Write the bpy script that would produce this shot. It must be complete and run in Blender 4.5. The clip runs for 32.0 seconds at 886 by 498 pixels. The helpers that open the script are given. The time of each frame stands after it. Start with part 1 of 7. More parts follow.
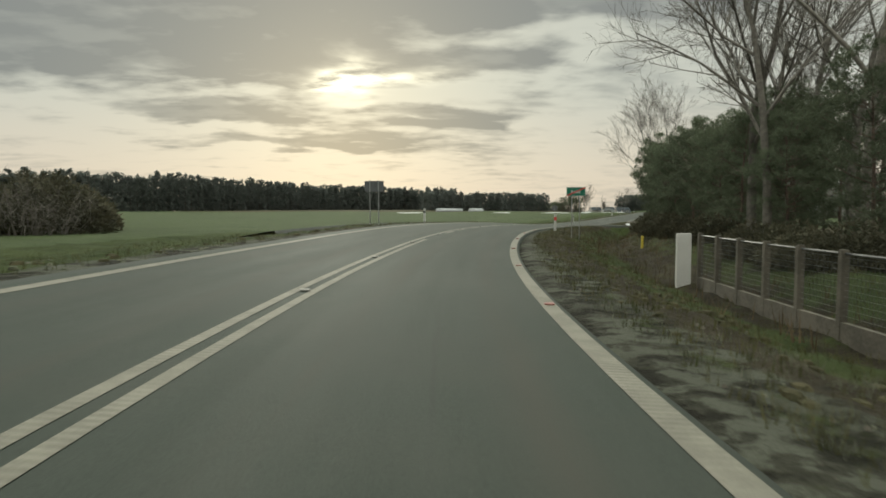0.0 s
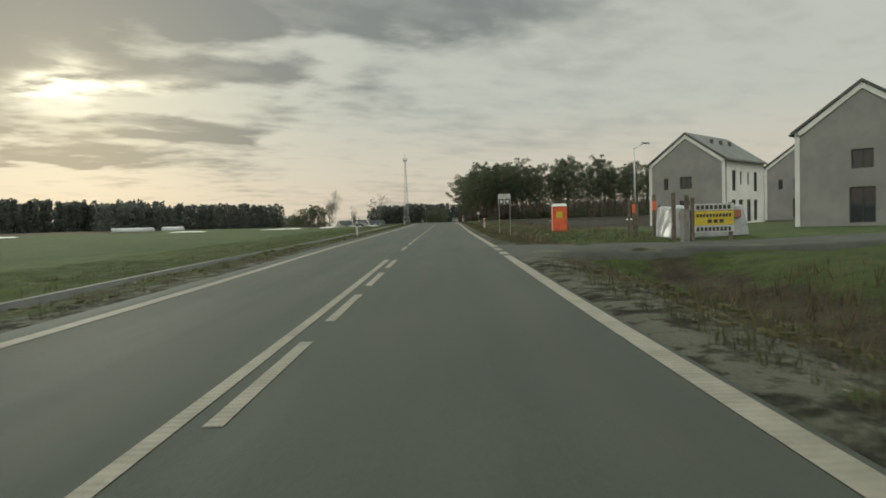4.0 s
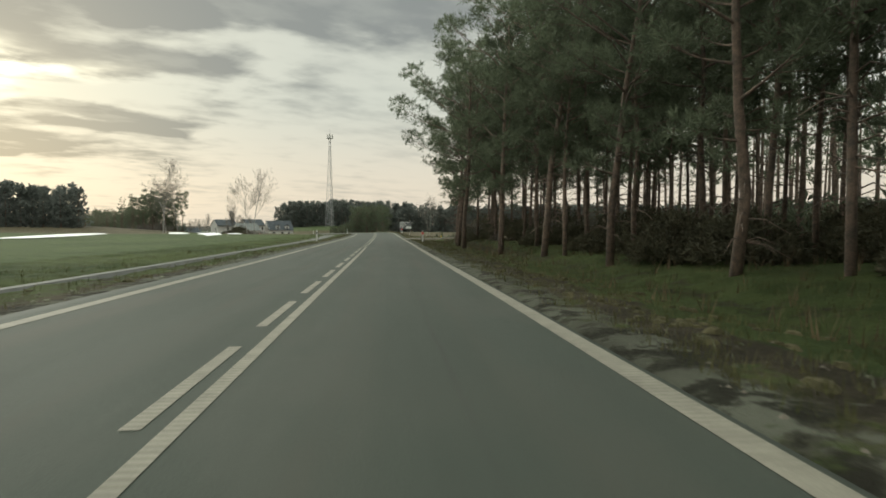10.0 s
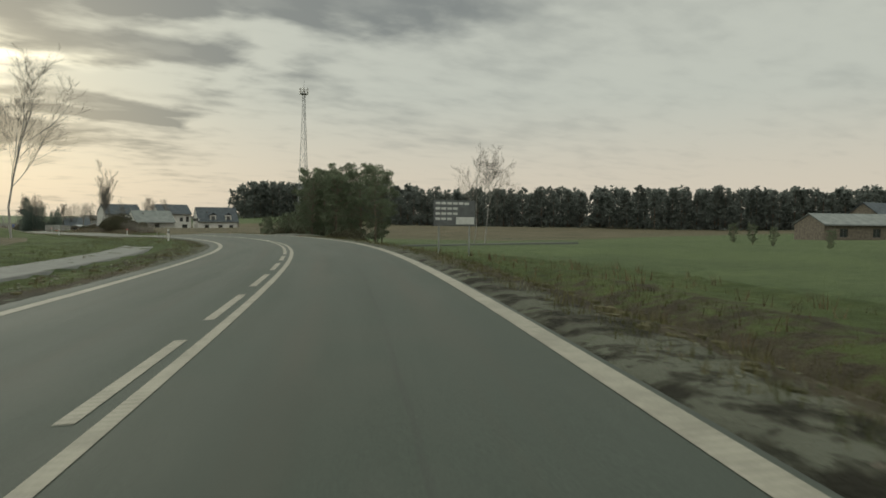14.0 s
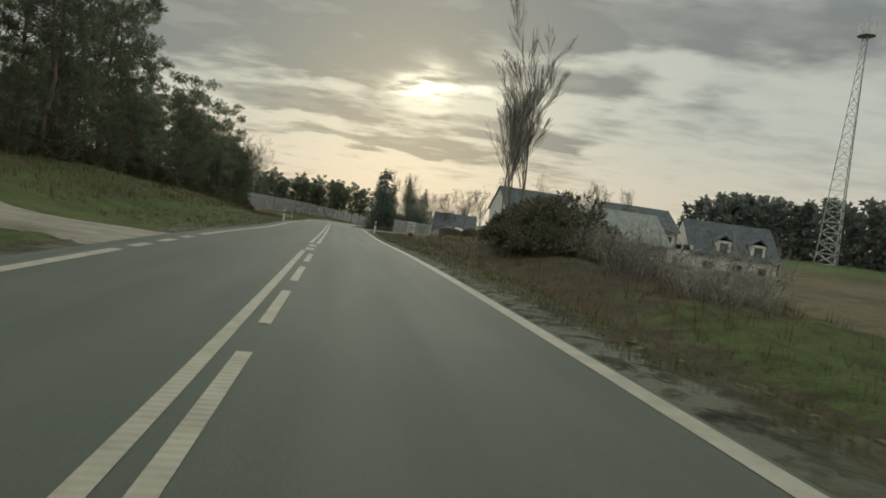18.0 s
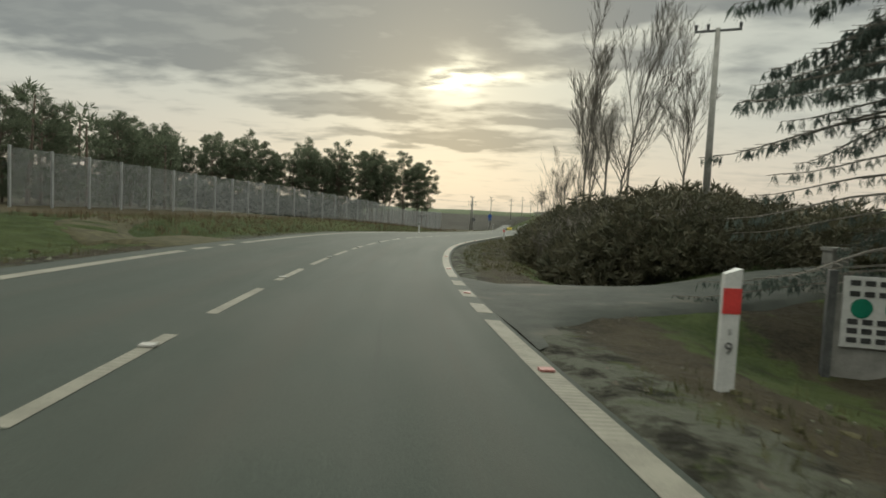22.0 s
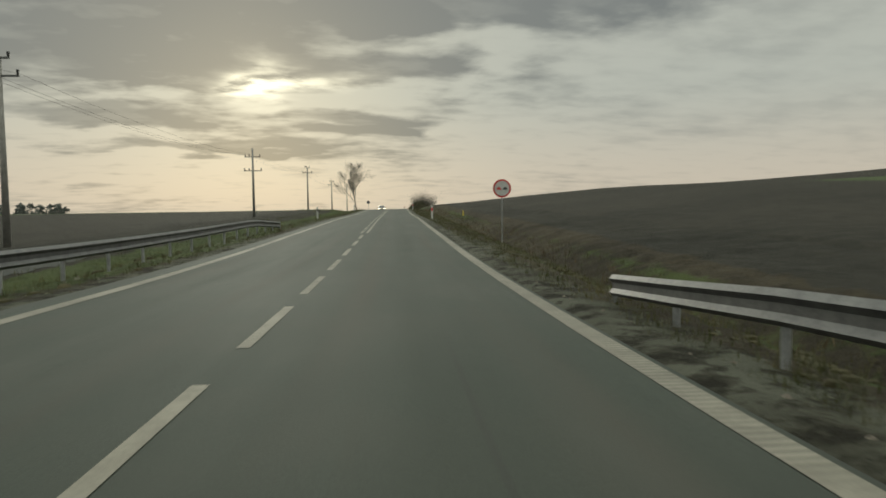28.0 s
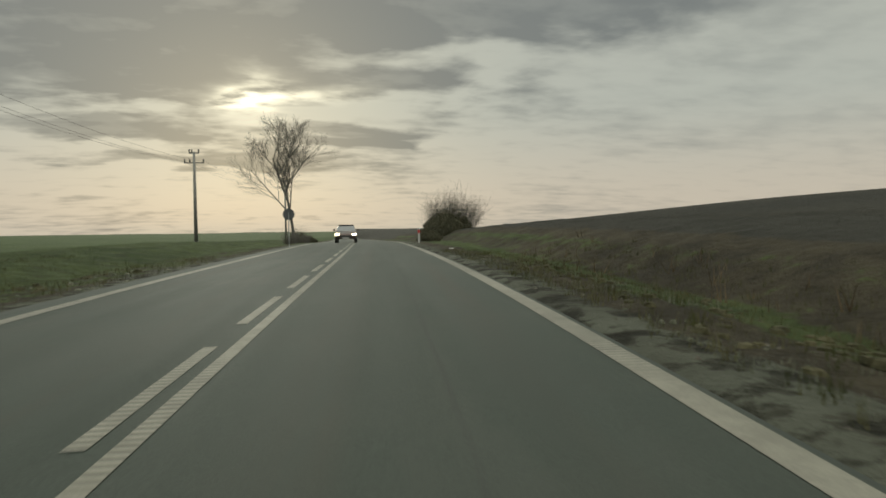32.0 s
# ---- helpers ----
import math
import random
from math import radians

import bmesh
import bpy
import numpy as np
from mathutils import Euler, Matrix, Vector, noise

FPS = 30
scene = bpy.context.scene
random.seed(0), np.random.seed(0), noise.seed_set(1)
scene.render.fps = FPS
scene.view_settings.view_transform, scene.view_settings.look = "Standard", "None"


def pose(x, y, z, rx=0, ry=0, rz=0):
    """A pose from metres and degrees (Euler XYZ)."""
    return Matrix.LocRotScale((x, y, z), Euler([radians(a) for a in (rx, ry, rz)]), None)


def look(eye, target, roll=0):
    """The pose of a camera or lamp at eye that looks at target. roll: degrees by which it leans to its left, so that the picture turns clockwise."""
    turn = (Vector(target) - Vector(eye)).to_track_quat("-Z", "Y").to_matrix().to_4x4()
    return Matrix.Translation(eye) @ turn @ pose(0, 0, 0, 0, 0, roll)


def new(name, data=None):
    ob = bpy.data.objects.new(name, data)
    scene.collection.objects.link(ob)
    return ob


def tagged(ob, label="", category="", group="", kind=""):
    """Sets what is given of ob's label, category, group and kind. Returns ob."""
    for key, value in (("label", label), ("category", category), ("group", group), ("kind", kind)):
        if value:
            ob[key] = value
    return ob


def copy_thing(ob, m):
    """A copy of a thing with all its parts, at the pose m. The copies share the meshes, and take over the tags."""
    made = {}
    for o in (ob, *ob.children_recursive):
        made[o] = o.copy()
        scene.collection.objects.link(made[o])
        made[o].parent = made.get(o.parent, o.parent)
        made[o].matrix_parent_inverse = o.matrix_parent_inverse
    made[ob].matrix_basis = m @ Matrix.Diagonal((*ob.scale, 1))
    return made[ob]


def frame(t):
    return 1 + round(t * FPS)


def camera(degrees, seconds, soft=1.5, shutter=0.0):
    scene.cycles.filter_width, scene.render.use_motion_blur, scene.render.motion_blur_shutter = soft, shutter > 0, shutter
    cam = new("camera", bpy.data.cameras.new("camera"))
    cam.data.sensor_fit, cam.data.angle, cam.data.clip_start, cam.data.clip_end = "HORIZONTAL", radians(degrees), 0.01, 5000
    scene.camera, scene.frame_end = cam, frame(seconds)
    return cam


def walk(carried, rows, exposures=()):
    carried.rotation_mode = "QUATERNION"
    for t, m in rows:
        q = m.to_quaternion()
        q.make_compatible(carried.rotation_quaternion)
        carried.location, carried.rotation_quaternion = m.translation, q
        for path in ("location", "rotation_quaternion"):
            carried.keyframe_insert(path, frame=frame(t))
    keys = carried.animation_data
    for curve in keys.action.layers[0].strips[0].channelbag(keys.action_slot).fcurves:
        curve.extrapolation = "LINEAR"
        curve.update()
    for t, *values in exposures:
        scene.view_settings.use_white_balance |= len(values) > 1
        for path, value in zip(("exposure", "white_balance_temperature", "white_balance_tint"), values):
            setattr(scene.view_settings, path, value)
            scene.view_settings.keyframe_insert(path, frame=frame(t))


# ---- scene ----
cam = camera(70.47, 32.0, soft=1.7, shutter=0.05)
PATH = [
    (0, pose(1.966, 5.587, 1.034, 86.482, 0.032, -3.927)),
    (0.5, pose(2.778, 18.27, 1.013, 86.819, 0.851, -6.949)),
    (1, pose(4.889, 31.097, 1.101, 87.115, 1.472, -10.988)),
    (1.5, pose(8.523, 44.16, 1.103, 87.328, 1.673, -17.062)),
    (2, pose(13.454, 57.105, 0.933, 87.422, 1.548, -20.665)),
    (2.5, pose(19.105, 69.747, 0.677, 87.475, 1.617, -22.945)),
    (3, pose(25.056, 82.153, 0.516, 87.538, 1.868, -24.313)),
    (3.5, pose(31.152, 94.344, 0.456, 87.482, 1.898, -25.05)),
    (4, pose(37.279, 106.387, 0.429, 87.564, 1.789, -26.054)),
    (4.5, pose(43.357, 118.285, 0.524, 87.784, 1.685, -27.772)),
    (5, pose(49.128, 130.187, 0.692, 87.896, 1.216, -28.458)),
    (5.5, pose(54.914, 142.078, 0.803, 88.008, 0.747, -29.214)),
    (6, pose(60.73, 153.955, 0.937, 88.12, 0.278, -30.01)),
    (6.5, pose(66.566, 165.825, 1.097, 88.232, -0.191, -30.661)),
    (7, pose(72.356, 177.685, 1.262, 88.219, 0.058, -30.721)),
    (7.5, pose(78.132, 189.536, 1.424, 88.191, 0.16, -30.753)),
    (8, pose(83.882, 201.247, 1.558, 88.091, 0.084, -31.019)),
    (8.5, pose(89.626, 212.838, 1.536, 88.034, 0.104, -31.135)),
    (9, pose(95.383, 224.483, 1.526, 88.009, 0.123, -31.316)),
    (9.5, pose(101.133, 236.139, 1.565, 87.887, 0.061, -31.337)),
    (10, pose(106.839, 247.583, 1.539, 87.861, -0.234, -31.61)),
    (10.5, pose(112.522, 258.986, 1.483, 87.829, -0.434, -31.672)),
    (11, pose(118.222, 270.486, 1.405, 87.722, -0.452, -31.785)),
    (11.5, pose(124.018, 282.197, 1.345, 87.534, -0.19, -31.683)),
    (12, pose(129.93, 294.066, 1.291, 87.485, -0.192, -31.876)),
    (12.5, pose(136.006, 306.202, 1.216, 87.384, -0.02, -31.932)),
    (13, pose(142.251, 318.726, 1.174, 87.308, 0.287, -31.985)),
    (13.5, pose(148.638, 331.795, 1.193, 87.033, 0.54, -32.233)),
    (14, pose(154.92, 345.231, 1.276, 87.096, -0.649, -32.08)),
    (14.5, pose(160.723, 358.932, 1.223, 87.159, -1.839, -30.068)),
    (15, pose(165.536, 373.062, 1.04, 87.221, -3.028, -25.973)),
    (15.5, pose(168.856, 387.647, 0.786, 87.284, -4.218, -20.395)),
    (16, pose(170.762, 402.93, 0.524, 87.452, -5.338, -15.189)),
    (16.5, pose(170.622, 418.984, 0.243, 87.652, -6.636, -9.408)),
    (17, pose(168.63, 434.765, -0.314, 87.591, -8.177, -3.422)),
    (17.5, pose(165.632, 449.523, -0.811, 87.298, -8.457, -0.19)),
    (18, pose(162.601, 463.551, -1.059, 87.204, -7.851, 1.555)),
    (18.5, pose(159.926, 477.189, -1.219, 87.133, -6.631, 4.284)),
    (19, pose(157.462, 490.741, -1.494, 86.988, -5.559, 4.83)),
    (19.5, pose(155.242, 503.88, -1.797, 86.999, -4.55, 4.783)),
    (20, pose(153.119, 516.468, -1.951, 86.728, -3.646, 4.992)),
    (20.5, pose(150.917, 528.48, -2.183, 86.689, -3.252, 5.243)),
    (21, pose(148.548, 540.52, -2.51, 86.461, -2.9, 5.408)),
    (21.5, pose(146.016, 552.844, -2.868, 86.364, -2.775, 5.486)),
    (22, pose(143.339, 565.642, -3.268, 86.166, -2.692, 5.441)),
    (22.5, pose(140.836, 579.131, -3.639, 86.363, -2.155, 5.11)),
    (23, pose(139.212, 593.117, -3.931, 86.572, -1.045, 2.115)),
    (23.5, pose(138.863, 607.386, -4.263, 86.735, 0.592, -2.544)),
    (24, pose(139.781, 621.296, -4.626, 86.753, 1.807, -6.479)),
    (24.5, pose(141.671, 634.699, -4.909, 86.867, 1.978, -8.644)),
    (25, pose(143.823, 648.295, -5.208, 86.744, 1.748, -9.599)),
    (25.5, pose(145.675, 661.768, -5.503, 86.673, 1.924, -10.27)),
    (26, pose(147.348, 675.177, -5.735, 86.527, 1.616, -11.018)),
    (26.5, pose(148.951, 688.514, -6.035, 86.489, 0.596, -11.442)),
    (27, pose(150.499, 701.78, -6.391, 86.662, 0.624, -11.358)),
    (27.5, pose(151.987, 715.053, -6.816, 86.835, 0.652, -11.235)),
    (28, pose(153.457, 728.32, -7.011, 87.007, 0.68, -11.419)),
    (28.5, pose(154.965, 741.58, -6.954, 87.18, 0.708, -11.73)),
    (29, pose(156.572, 754.899, -6.627, 87.521, 0.62, -11.884)),
    (29.5, pose(158.221, 768.168, -6.273, 87.75, 0.397, -12.059)),
    (30, pose(159.875, 781.336, -5.936, 87.906, 0.085, -12.231)),
    (30.5, pose(161.491, 794.34, -5.685, 88.219, 0.007, -12.104)),
    (31, pose(163.13, 807.223, -5.373, 88.327, -0.076, -12.089)),
    (31.5, pose(164.824, 820.005, -5.016, 88.242, 0.165, -12.018)),
    (32, pose(166.492, 832.783, -4.617, 88.12, 0.749, -12.027)),
]
walk(cam, PATH, [(0, 0.24, 6400, 0), (2, 0.12, 6400, 0), (7, 0.12, 6400, 0), (9, 0.26, 6400, 0), (10, 0.44, 6400, 0), (11, 0.46, 6400, 0), (12, 0.34, 6400, 0), (13, 0.12, 6400, 0), (16, 0.2, 6400, 0), (18, 0.08, 6400, 0), (21, 0.26, 6400, 0), (23, 0.16, 6400, 0), (26, 0.0, 6400, 0), (32, -0.08, 6400, 0)])

# The road: curvature (1/km) every 15 m and height (m) every 20 m, from 20 m behind the start.
BEND = [-4.55, -5.95, -7.1, -7.12, -7.14, -6.16, -2.31, 0.32, 0.15, -0.16, -0.02, -0.13, -0.25, 0.0, 0.31, 0.02, -0.05, 0.1, -0.09, -0.28, 0.12, 0.08, -0.02, 0.2, -0.01, 0.36, 0.93, 3.12, 5.77, 7.8, 8.5, 7.68, 6.01, 1.97, 0.06, 1.08, 0.14, -0.02, 0.06, 0.49, 0.44, -0.16, -3.37, -6.84, -7.13, -4.15, -0.95, 0.25, 0.1, -0.04, 0.12, 0.46, -0.06, -0.35, 0.08, -0.1, 0.03, -0.2, -0.11, 0.4, 1.06, 0.86, 0.57, 0.48, 0.56, 0.61, 0.52, 0.38, 0.24, 0.13, 0.06, 0.01, -0.02, -0.03, -0.03, -0.02, -0.02, -0.01, -0.01, -0.0, 0.0, 0.0]
RISE = [0.19, 0.0, -0.06, 0.05, -0.17, -0.59, -0.71, -0.72, -0.48, -0.31, -0.08, 0.17, 0.39, 0.35, 0.4, 0.34, 0.22, 0.14, 0.04, -0.01, 0.07, -0.06, -0.38, -0.74, -1.13, -1.83, -2.22, -2.47, -2.93, -3.21, -3.71, -4.26, -4.75, -5.18, -5.73, -6.18, -6.63, -6.99, -7.49, -8.07, -8.15, -7.69, -7.16, -6.76, -6.23, -5.67, -5.54, -5.6, -5.89, -6.18, -6.42, -6.65, -6.88, -7.12, -7.35, -7.58, -7.81, -8.04, -8.27, -8.51, -8.74]
TILT = 12.96
HALF_R, HALF_L = 3.31, 3.12

# ---- sky and sun: a low sun behind broken stratus ----
SUN_TURN, SUN_UP = 5.5, 11.5
sun_dir = Vector((-math.sin(radians(SUN_TURN)) * math.cos(radians(SUN_UP)), math.cos(radians(SUN_TURN)) * math.cos(radians(SUN_UP)), math.sin(radians(SUN_UP))))


class Nodes:
    """Short hand for node trees."""

    def __init__(self, tree):
        self.t = tree
        tree.nodes.clear()

    def add(self, kind, ins=None, **props):
        n = self.t.nodes.new(kind)
        for k, v in props.items():
            setattr(n, k, v)
        for k, v in (ins or {}).items():
            self.put(n.inputs[k], v)
        return n

    def put(self, socket, v):
        if isinstance(v, bpy.types.NodeSocket):
            self.t.links.new(v, socket)
        else:
            socket.default_value = v

    def math(self, op, a, b=0.0, c=0.0, clamp=False):
        n = self.add("ShaderNodeMath", {0: a, 1: b, 2: c}, operation=op, use_clamp=clamp)
        return n.outputs[0]

    def mix(self, fac, a, b, blend="MIX"):
        n = self.add("ShaderNodeMix", data_type="RGBA", blend_type=blend)
        self.put(n.inputs[0], fac), self.put(n.inputs[6], a), self.put(n.inputs[7], b)
        return n.outputs[2]

    def noise(self, vec, scale, detail=4.0, rough=0.55, distort=0.0):
        n = self.add("ShaderNodeTexNoise", {"Vector": vec, "Scale": scale, "Detail": detail, "Roughness": rough, "Distortion": distort})
        return n.outputs["Fac"]

    def ramp(self, fac, lo, hi):
        n = self.add("ShaderNodeMapRange", {"Value": fac, "From Min": lo, "From Max": hi}, interpolation_type="SMOOTHSTEP")
        return n.outputs[0]


def rgb(r, g, b):
    return (r, g, b, 1.0)


world = bpy.data.worlds.new("sky")
world.use_nodes = True
scene.world = world
W = Nodes(world.node_tree)
way = W.add("ShaderNodeTexCoord").outputs["Generated"]
sky = W.add("ShaderNodeTexSky", sky_type="NISHITA", sun_disc=False, sun_elevation=radians(SUN_UP), sun_rotation=radians(-SUN_TURN), air_density=1.0, dust_density=2.5)
sep = W.add("ShaderNodeSeparateXYZ", {0: way})
up = W.math("MAXIMUM", sep.outputs[2], 0.0)
deep = W.add("ShaderNodeCombineXYZ", {0: sep.outputs[0], 1: sep.outputs[1], 2: W.math("MULTIPLY", W.math("POWER", up, 0.85), 3.0)}).outputs[0]
# the cloud deck as a flat layer overhead, so that its rows close up towards the horizon
flat = W.math("DIVIDE", 1.0, W.math("ADD", up, 0.13))
deck = W.add("ShaderNodeCombineXYZ", {0: W.math("MULTIPLY", sep.outputs[0], flat), 1: W.math("MULTIPLY", sep.outputs[1], flat), 2: 0.37}).outputs[0]
big = W.noise(deep, 3.2, 5.0, 0.55, 0.4)
small = W.noise(deck, 2.3, 4.5, 0.5, 0.3)
wisp = W.noise(W.add("ShaderNodeMapping", {"Vector": deck, "Scale": (1.0, 1.6, 1.0)}).outputs[0], 4.4, 4.0, 0.5, 0.15)
degrees_round = W.math("MULTIPLY", W.math("ARCTAN2", W.math("MULTIPLY", sep.outputs[0], -1.0), sep.outputs[1]), 57.2958)
degrees_up = W.math("MULTIPLY", W.math("ARCSINE", sep.outputs[2]), 57.2958)
bent_round = W.math("ADD", degrees_round, W.math("MULTIPLY", W.math("SUBTRACT", big, 0.5), 18.0))
bent_up = W.math("ADD", degrees_up, W.math("MULTIPLY", W.math("SUBTRACT", small, 0.5), 4.0))


def bank(turn, rise, wide, tall):
    """A soft bank of cloud about a heading and a height, in degrees."""
    a = W.math("DIVIDE", W.math("SUBTRACT", bent_round, turn), wide)
    b = W.math("DIVIDE", W.math("SUBTRACT", bent_up, rise), tall)
    return W.math("POWER", 2.718, W.math("MULTIPLY", W.math("ADD", W.math("MULTIPLY", a, a), W.math("MULTIPLY", b, b)), -1.0))


banks = 0.0
for cloud in ((7, 14.6, 9, 2.6), (-9.5, 12.9, 6.5, 1.3), (25, 13.0, 13, 3.2), (-17, 18.5, 16, 2.2), (9, 18.5, 15, 2.4), (16, 8.2, 7, 0.9), (-3, 8.4, 6, 0.7), (9, 6.0, 8, 0.6), (48, 15, 16, 3.5)):
    banks = W.math("ADD", banks, bank(*cloud))
toward = W.add("ShaderNodeVectorMath", {0: way, 1: sun_dir}, operation="DOT_PRODUCT").outputs["Value"]
toward = W.math("MAXIMUM", toward, 0.0)
halo = W.math("POWER", toward, 26.0)
thick = W.math("ADD", W.math("ADD", W.math("MULTIPLY", big, 0.40), W.math("MULTIPLY", small, 0.25)), W.math("MULTIPLY", wisp, 0.35))
high = W.ramp(up, 0.07, 0.27)
low = W.ramp(up, 0.20, 0.02)
dark = W.ramp(thick, W.math("SUBTRACT", 0.47, W.math("MULTIPLY", high, 0.05)), W.math("SUBTRACT", 0.62, W.math("MULTIPLY", high, 0.04)))
mass = W.math("ADD", W.math("MULTIPLY", banks, 1.05), W.math("MULTIPLY", W.math("SUBTRACT", thick, 0.5), W.math("MULTIPLY_ADD", W.math("POWER", toward, 7.0), 2.0, 1.35)))
mass = W.ramp(W.math("ADD", mass, W.math("MULTIPLY", high, 0.12)), 0.08, 0.80)
dark = W.math("ADD", W.math("MULTIPLY", dark, W.math("MULTIPLY_ADD", W.math("POWER", toward, 9.0), 0.30, 0.14)), W.math("MULTIPLY", mass, 0.82), clamp=True)
light_tone = W.mix(low, rgb(0.520, 0.504, 0.460), rgb(0.635, 0.535, 0.452))
light_tone = W.mix(W.math("MULTIPLY", halo, 0.35, clamp=True), light_tone, rgb(0.82, 0.73, 0.58))
dark_tone = W.mix(W.math("MULTIPLY", halo, 0.5, clamp=True), rgb(0.218, 0.220, 0.220), rgb(0.250, 0.245, 0.232))
clouds = W.mix(dark, light_tone, dark_tone)
gap = W.math("ADD", bank(5.2, 11.4, 2.8, 1.45), W.math("MULTIPLY", bank(1.5, 12.1, 5.0, 0.8), 0.45))
glow = W.math("MULTIPLY", W.math("MULTIPLY", gap, W.ramp(wisp, 0.76, 0.48)), 1.75)
clouds = W.mix(1.0, clouds, W.mix(1.0, rgb(1.0, 0.88, 0.66), W.add("ShaderNodeCombineXYZ", {0: glow, 1: glow, 2: glow}).outputs[0], "MULTIPLY"), "ADD")
# overcast is brighter overhead; raised up to fivefold there, out of view, to light the trees
over = W.math("ADD", 1.0, W.math("MULTIPLY", W.ramp(up, 0.33, 0.92), 4.0))
clouds = W.mix(1.0, clouds, W.add("ShaderNodeCombineXYZ", {0: over, 1: over, 2: over}).outputs[0], "MULTIPLY")
base = W.mix(1.0, sky.outputs[0], rgb(0.05, 0.05, 0.05), "MULTIPLY")
total = W.mix(0.93, base, clouds)
W.add("ShaderNodeOutputWorld", {0: W.add("ShaderNodeBackground", {0: total, 1: 1.0}).outputs[0]})

sun = new("sun", bpy.data.lights.new("sun", "SUN"))
sun.data.energy, sun.data.angle, sun.data.color = 0.7, radians(12), (1.0, 0.92, 0.8)
sun.matrix_world = look(sun_dir * 100, (0, 0, 0))
scene.view_settings.exposure = 0.0

# ---- materials ----
def material(name, dark, light, scale=6.0, rough=0.8, bump=0.3, fine=40.0, metallic=0.0, stain=None, per_object=0.0, world_space=False, gloss=0.5, sheer=0.0):
    """Two tones mixed by noise at two scales, with fine relief; stain: a third tone in patches."""
    m = bpy.data.materials.new(name)
    m.use_nodes = True
    n = Nodes(m.node_tree)
    co = n.add("ShaderNodeNewGeometry").outputs["Position"] if world_space else n.add("ShaderNodeTexCoord").outputs["Object"]
    a = n.noise(co, scale, 5.0, 0.6)
    b = n.noise(co, fine, 3.0, 0.6)
    k = n.math("ADD", n.math("MULTIPLY", a, 0.65), n.math("MULTIPLY", b, 0.35))
    col = n.mix(n.ramp(k, 0.36, 0.64), rgb(*dark), rgb(*light))
    if stain:
        col = n.mix(n.ramp(n.noise(co, scale * 0.35, 4.0, 0.6), 0.52, 0.68), col, rgb(*stain))
    if per_object:
        rnd = n.add("ShaderNodeObjectInfo").outputs["Random"]
        v = n.math("ADD", 1.0 - per_object, n.math("MULTIPLY", rnd, 2 * per_object))
        col = n.add("ShaderNodeHueSaturation", {"Value": v, "Color": col}).outputs[0]
    bs = n.add("ShaderNodeBsdfPrincipled", {"Base Color": col, "Roughness": rough, "Metallic": metallic, "Specular IOR Level": gloss})
    if bump:
        n.put(bs.inputs["Normal"], n.add("ShaderNodeBump", {"Strength": bump, "Distance": 0.02, "Height": k}).outputs[0])
    if sheer:
        tr = n.add("ShaderNodeBsdfTranslucent", {"Color": col}).outputs[0]
        out = n.add("ShaderNodeMixShader", {0: sheer, 1: bs.outputs[0], 2: tr}).outputs[0]
    else:
        out = bs.outputs[0]
    n.add("ShaderNodeOutputMaterial", {0: out})
    return m


def ground_material(name, tones, fine=9.0, frost=None):
    """Soil, crop and grass laid out by the mesh's field colours (red soil, green crop, blue dry grass, alpha ploughed)."""
    m = bpy.data.materials.new(name)
    m.use_nodes = True
    n = Nodes(m.node_tree)
    co = n.add("ShaderNodeNewGeometry").outputs["Position"]
    attr = n.add("ShaderNodeVertexColor", layer_name="field")
    zone = n.add("ShaderNodeSeparateColor", {0: attr.outputs[0]})
    a, b, c = n.noise(co, 0.09, 4.0), n.noise(co, 1.1, 5.0, 0.65), n.noise(co, fine, 4.0, 0.7)
    k = n.math("ADD", n.math("ADD", n.math("MULTIPLY", a, 0.3), n.math("MULTIPLY", b, 0.4)), n.math("MULTIPLY", c, 0.3))
    k = n.ramp(k, 0.40, 0.60)
    soil, crop, dry = (n.mix(k, rgb(*tones[i]), rgb(*tones[i + 1])) for i in (0, 2, 4))
    if frost:
        lumps = n.noise(co, 2.1, 6.0, 0.62)
        worn = n.ramp(n.noise(co, 0.35, 3.0), 0.36, 0.60)
        soil = n.mix(n.ramp(lumps, 0.46, 0.38), soil, rgb(0.0135, 0.0130, 0.0090))
        soil = n.mix(n.math("MULTIPLY", n.ramp(lumps, 0.46, 0.54), n.math("MULTIPLY_ADD", worn, 0.6, 0.4)), soil, rgb(*frost))
    edge = n.math("ADD", n.math("MULTIPLY", n.math("SUBTRACT", b, 0.5), 1.1), n.math("MULTIPLY", n.math("SUBTRACT", n.noise(co, 3.2, 4.0, 0.65), 0.5), 0.9))
    col = n.mix(n.ramp(n.math("ADD", zone.outputs[2], edge), 0.35, 0.65), soil, dry)
    col = n.mix(n.ramp(n.math("ADD", zone.outputs[1], edge), 0.35, 0.65), col, crop)
    tilled = n.mix(k, rgb(0.018, 0.018, 0.0145), rgb(0.031, 0.030, 0.024))
    col = n.mix(n.ramp(n.math("ADD", n.math("MULTIPLY_ADD", attr.outputs["Alpha"], 1.8, -0.6), edge), 0.35, 0.65), col, tilled)
    bs = n.add("ShaderNodeBsdfPrincipled", {"Base Color": col, "Roughness": 0.95, "Specular IOR Level": 0.1})
    n.put(bs.inputs["Normal"], n.add("ShaderNodeBump", {"Strength": 1.0, "Distance": 0.10, "Height": n.math("ADD", n.math("MULTIPLY", lumps, 1.6), c) if frost else n.math("ADD", b, c)}).outputs[0])
    n.add("ShaderNodeOutputMaterial", {0: bs.outputs[0]})
    return m


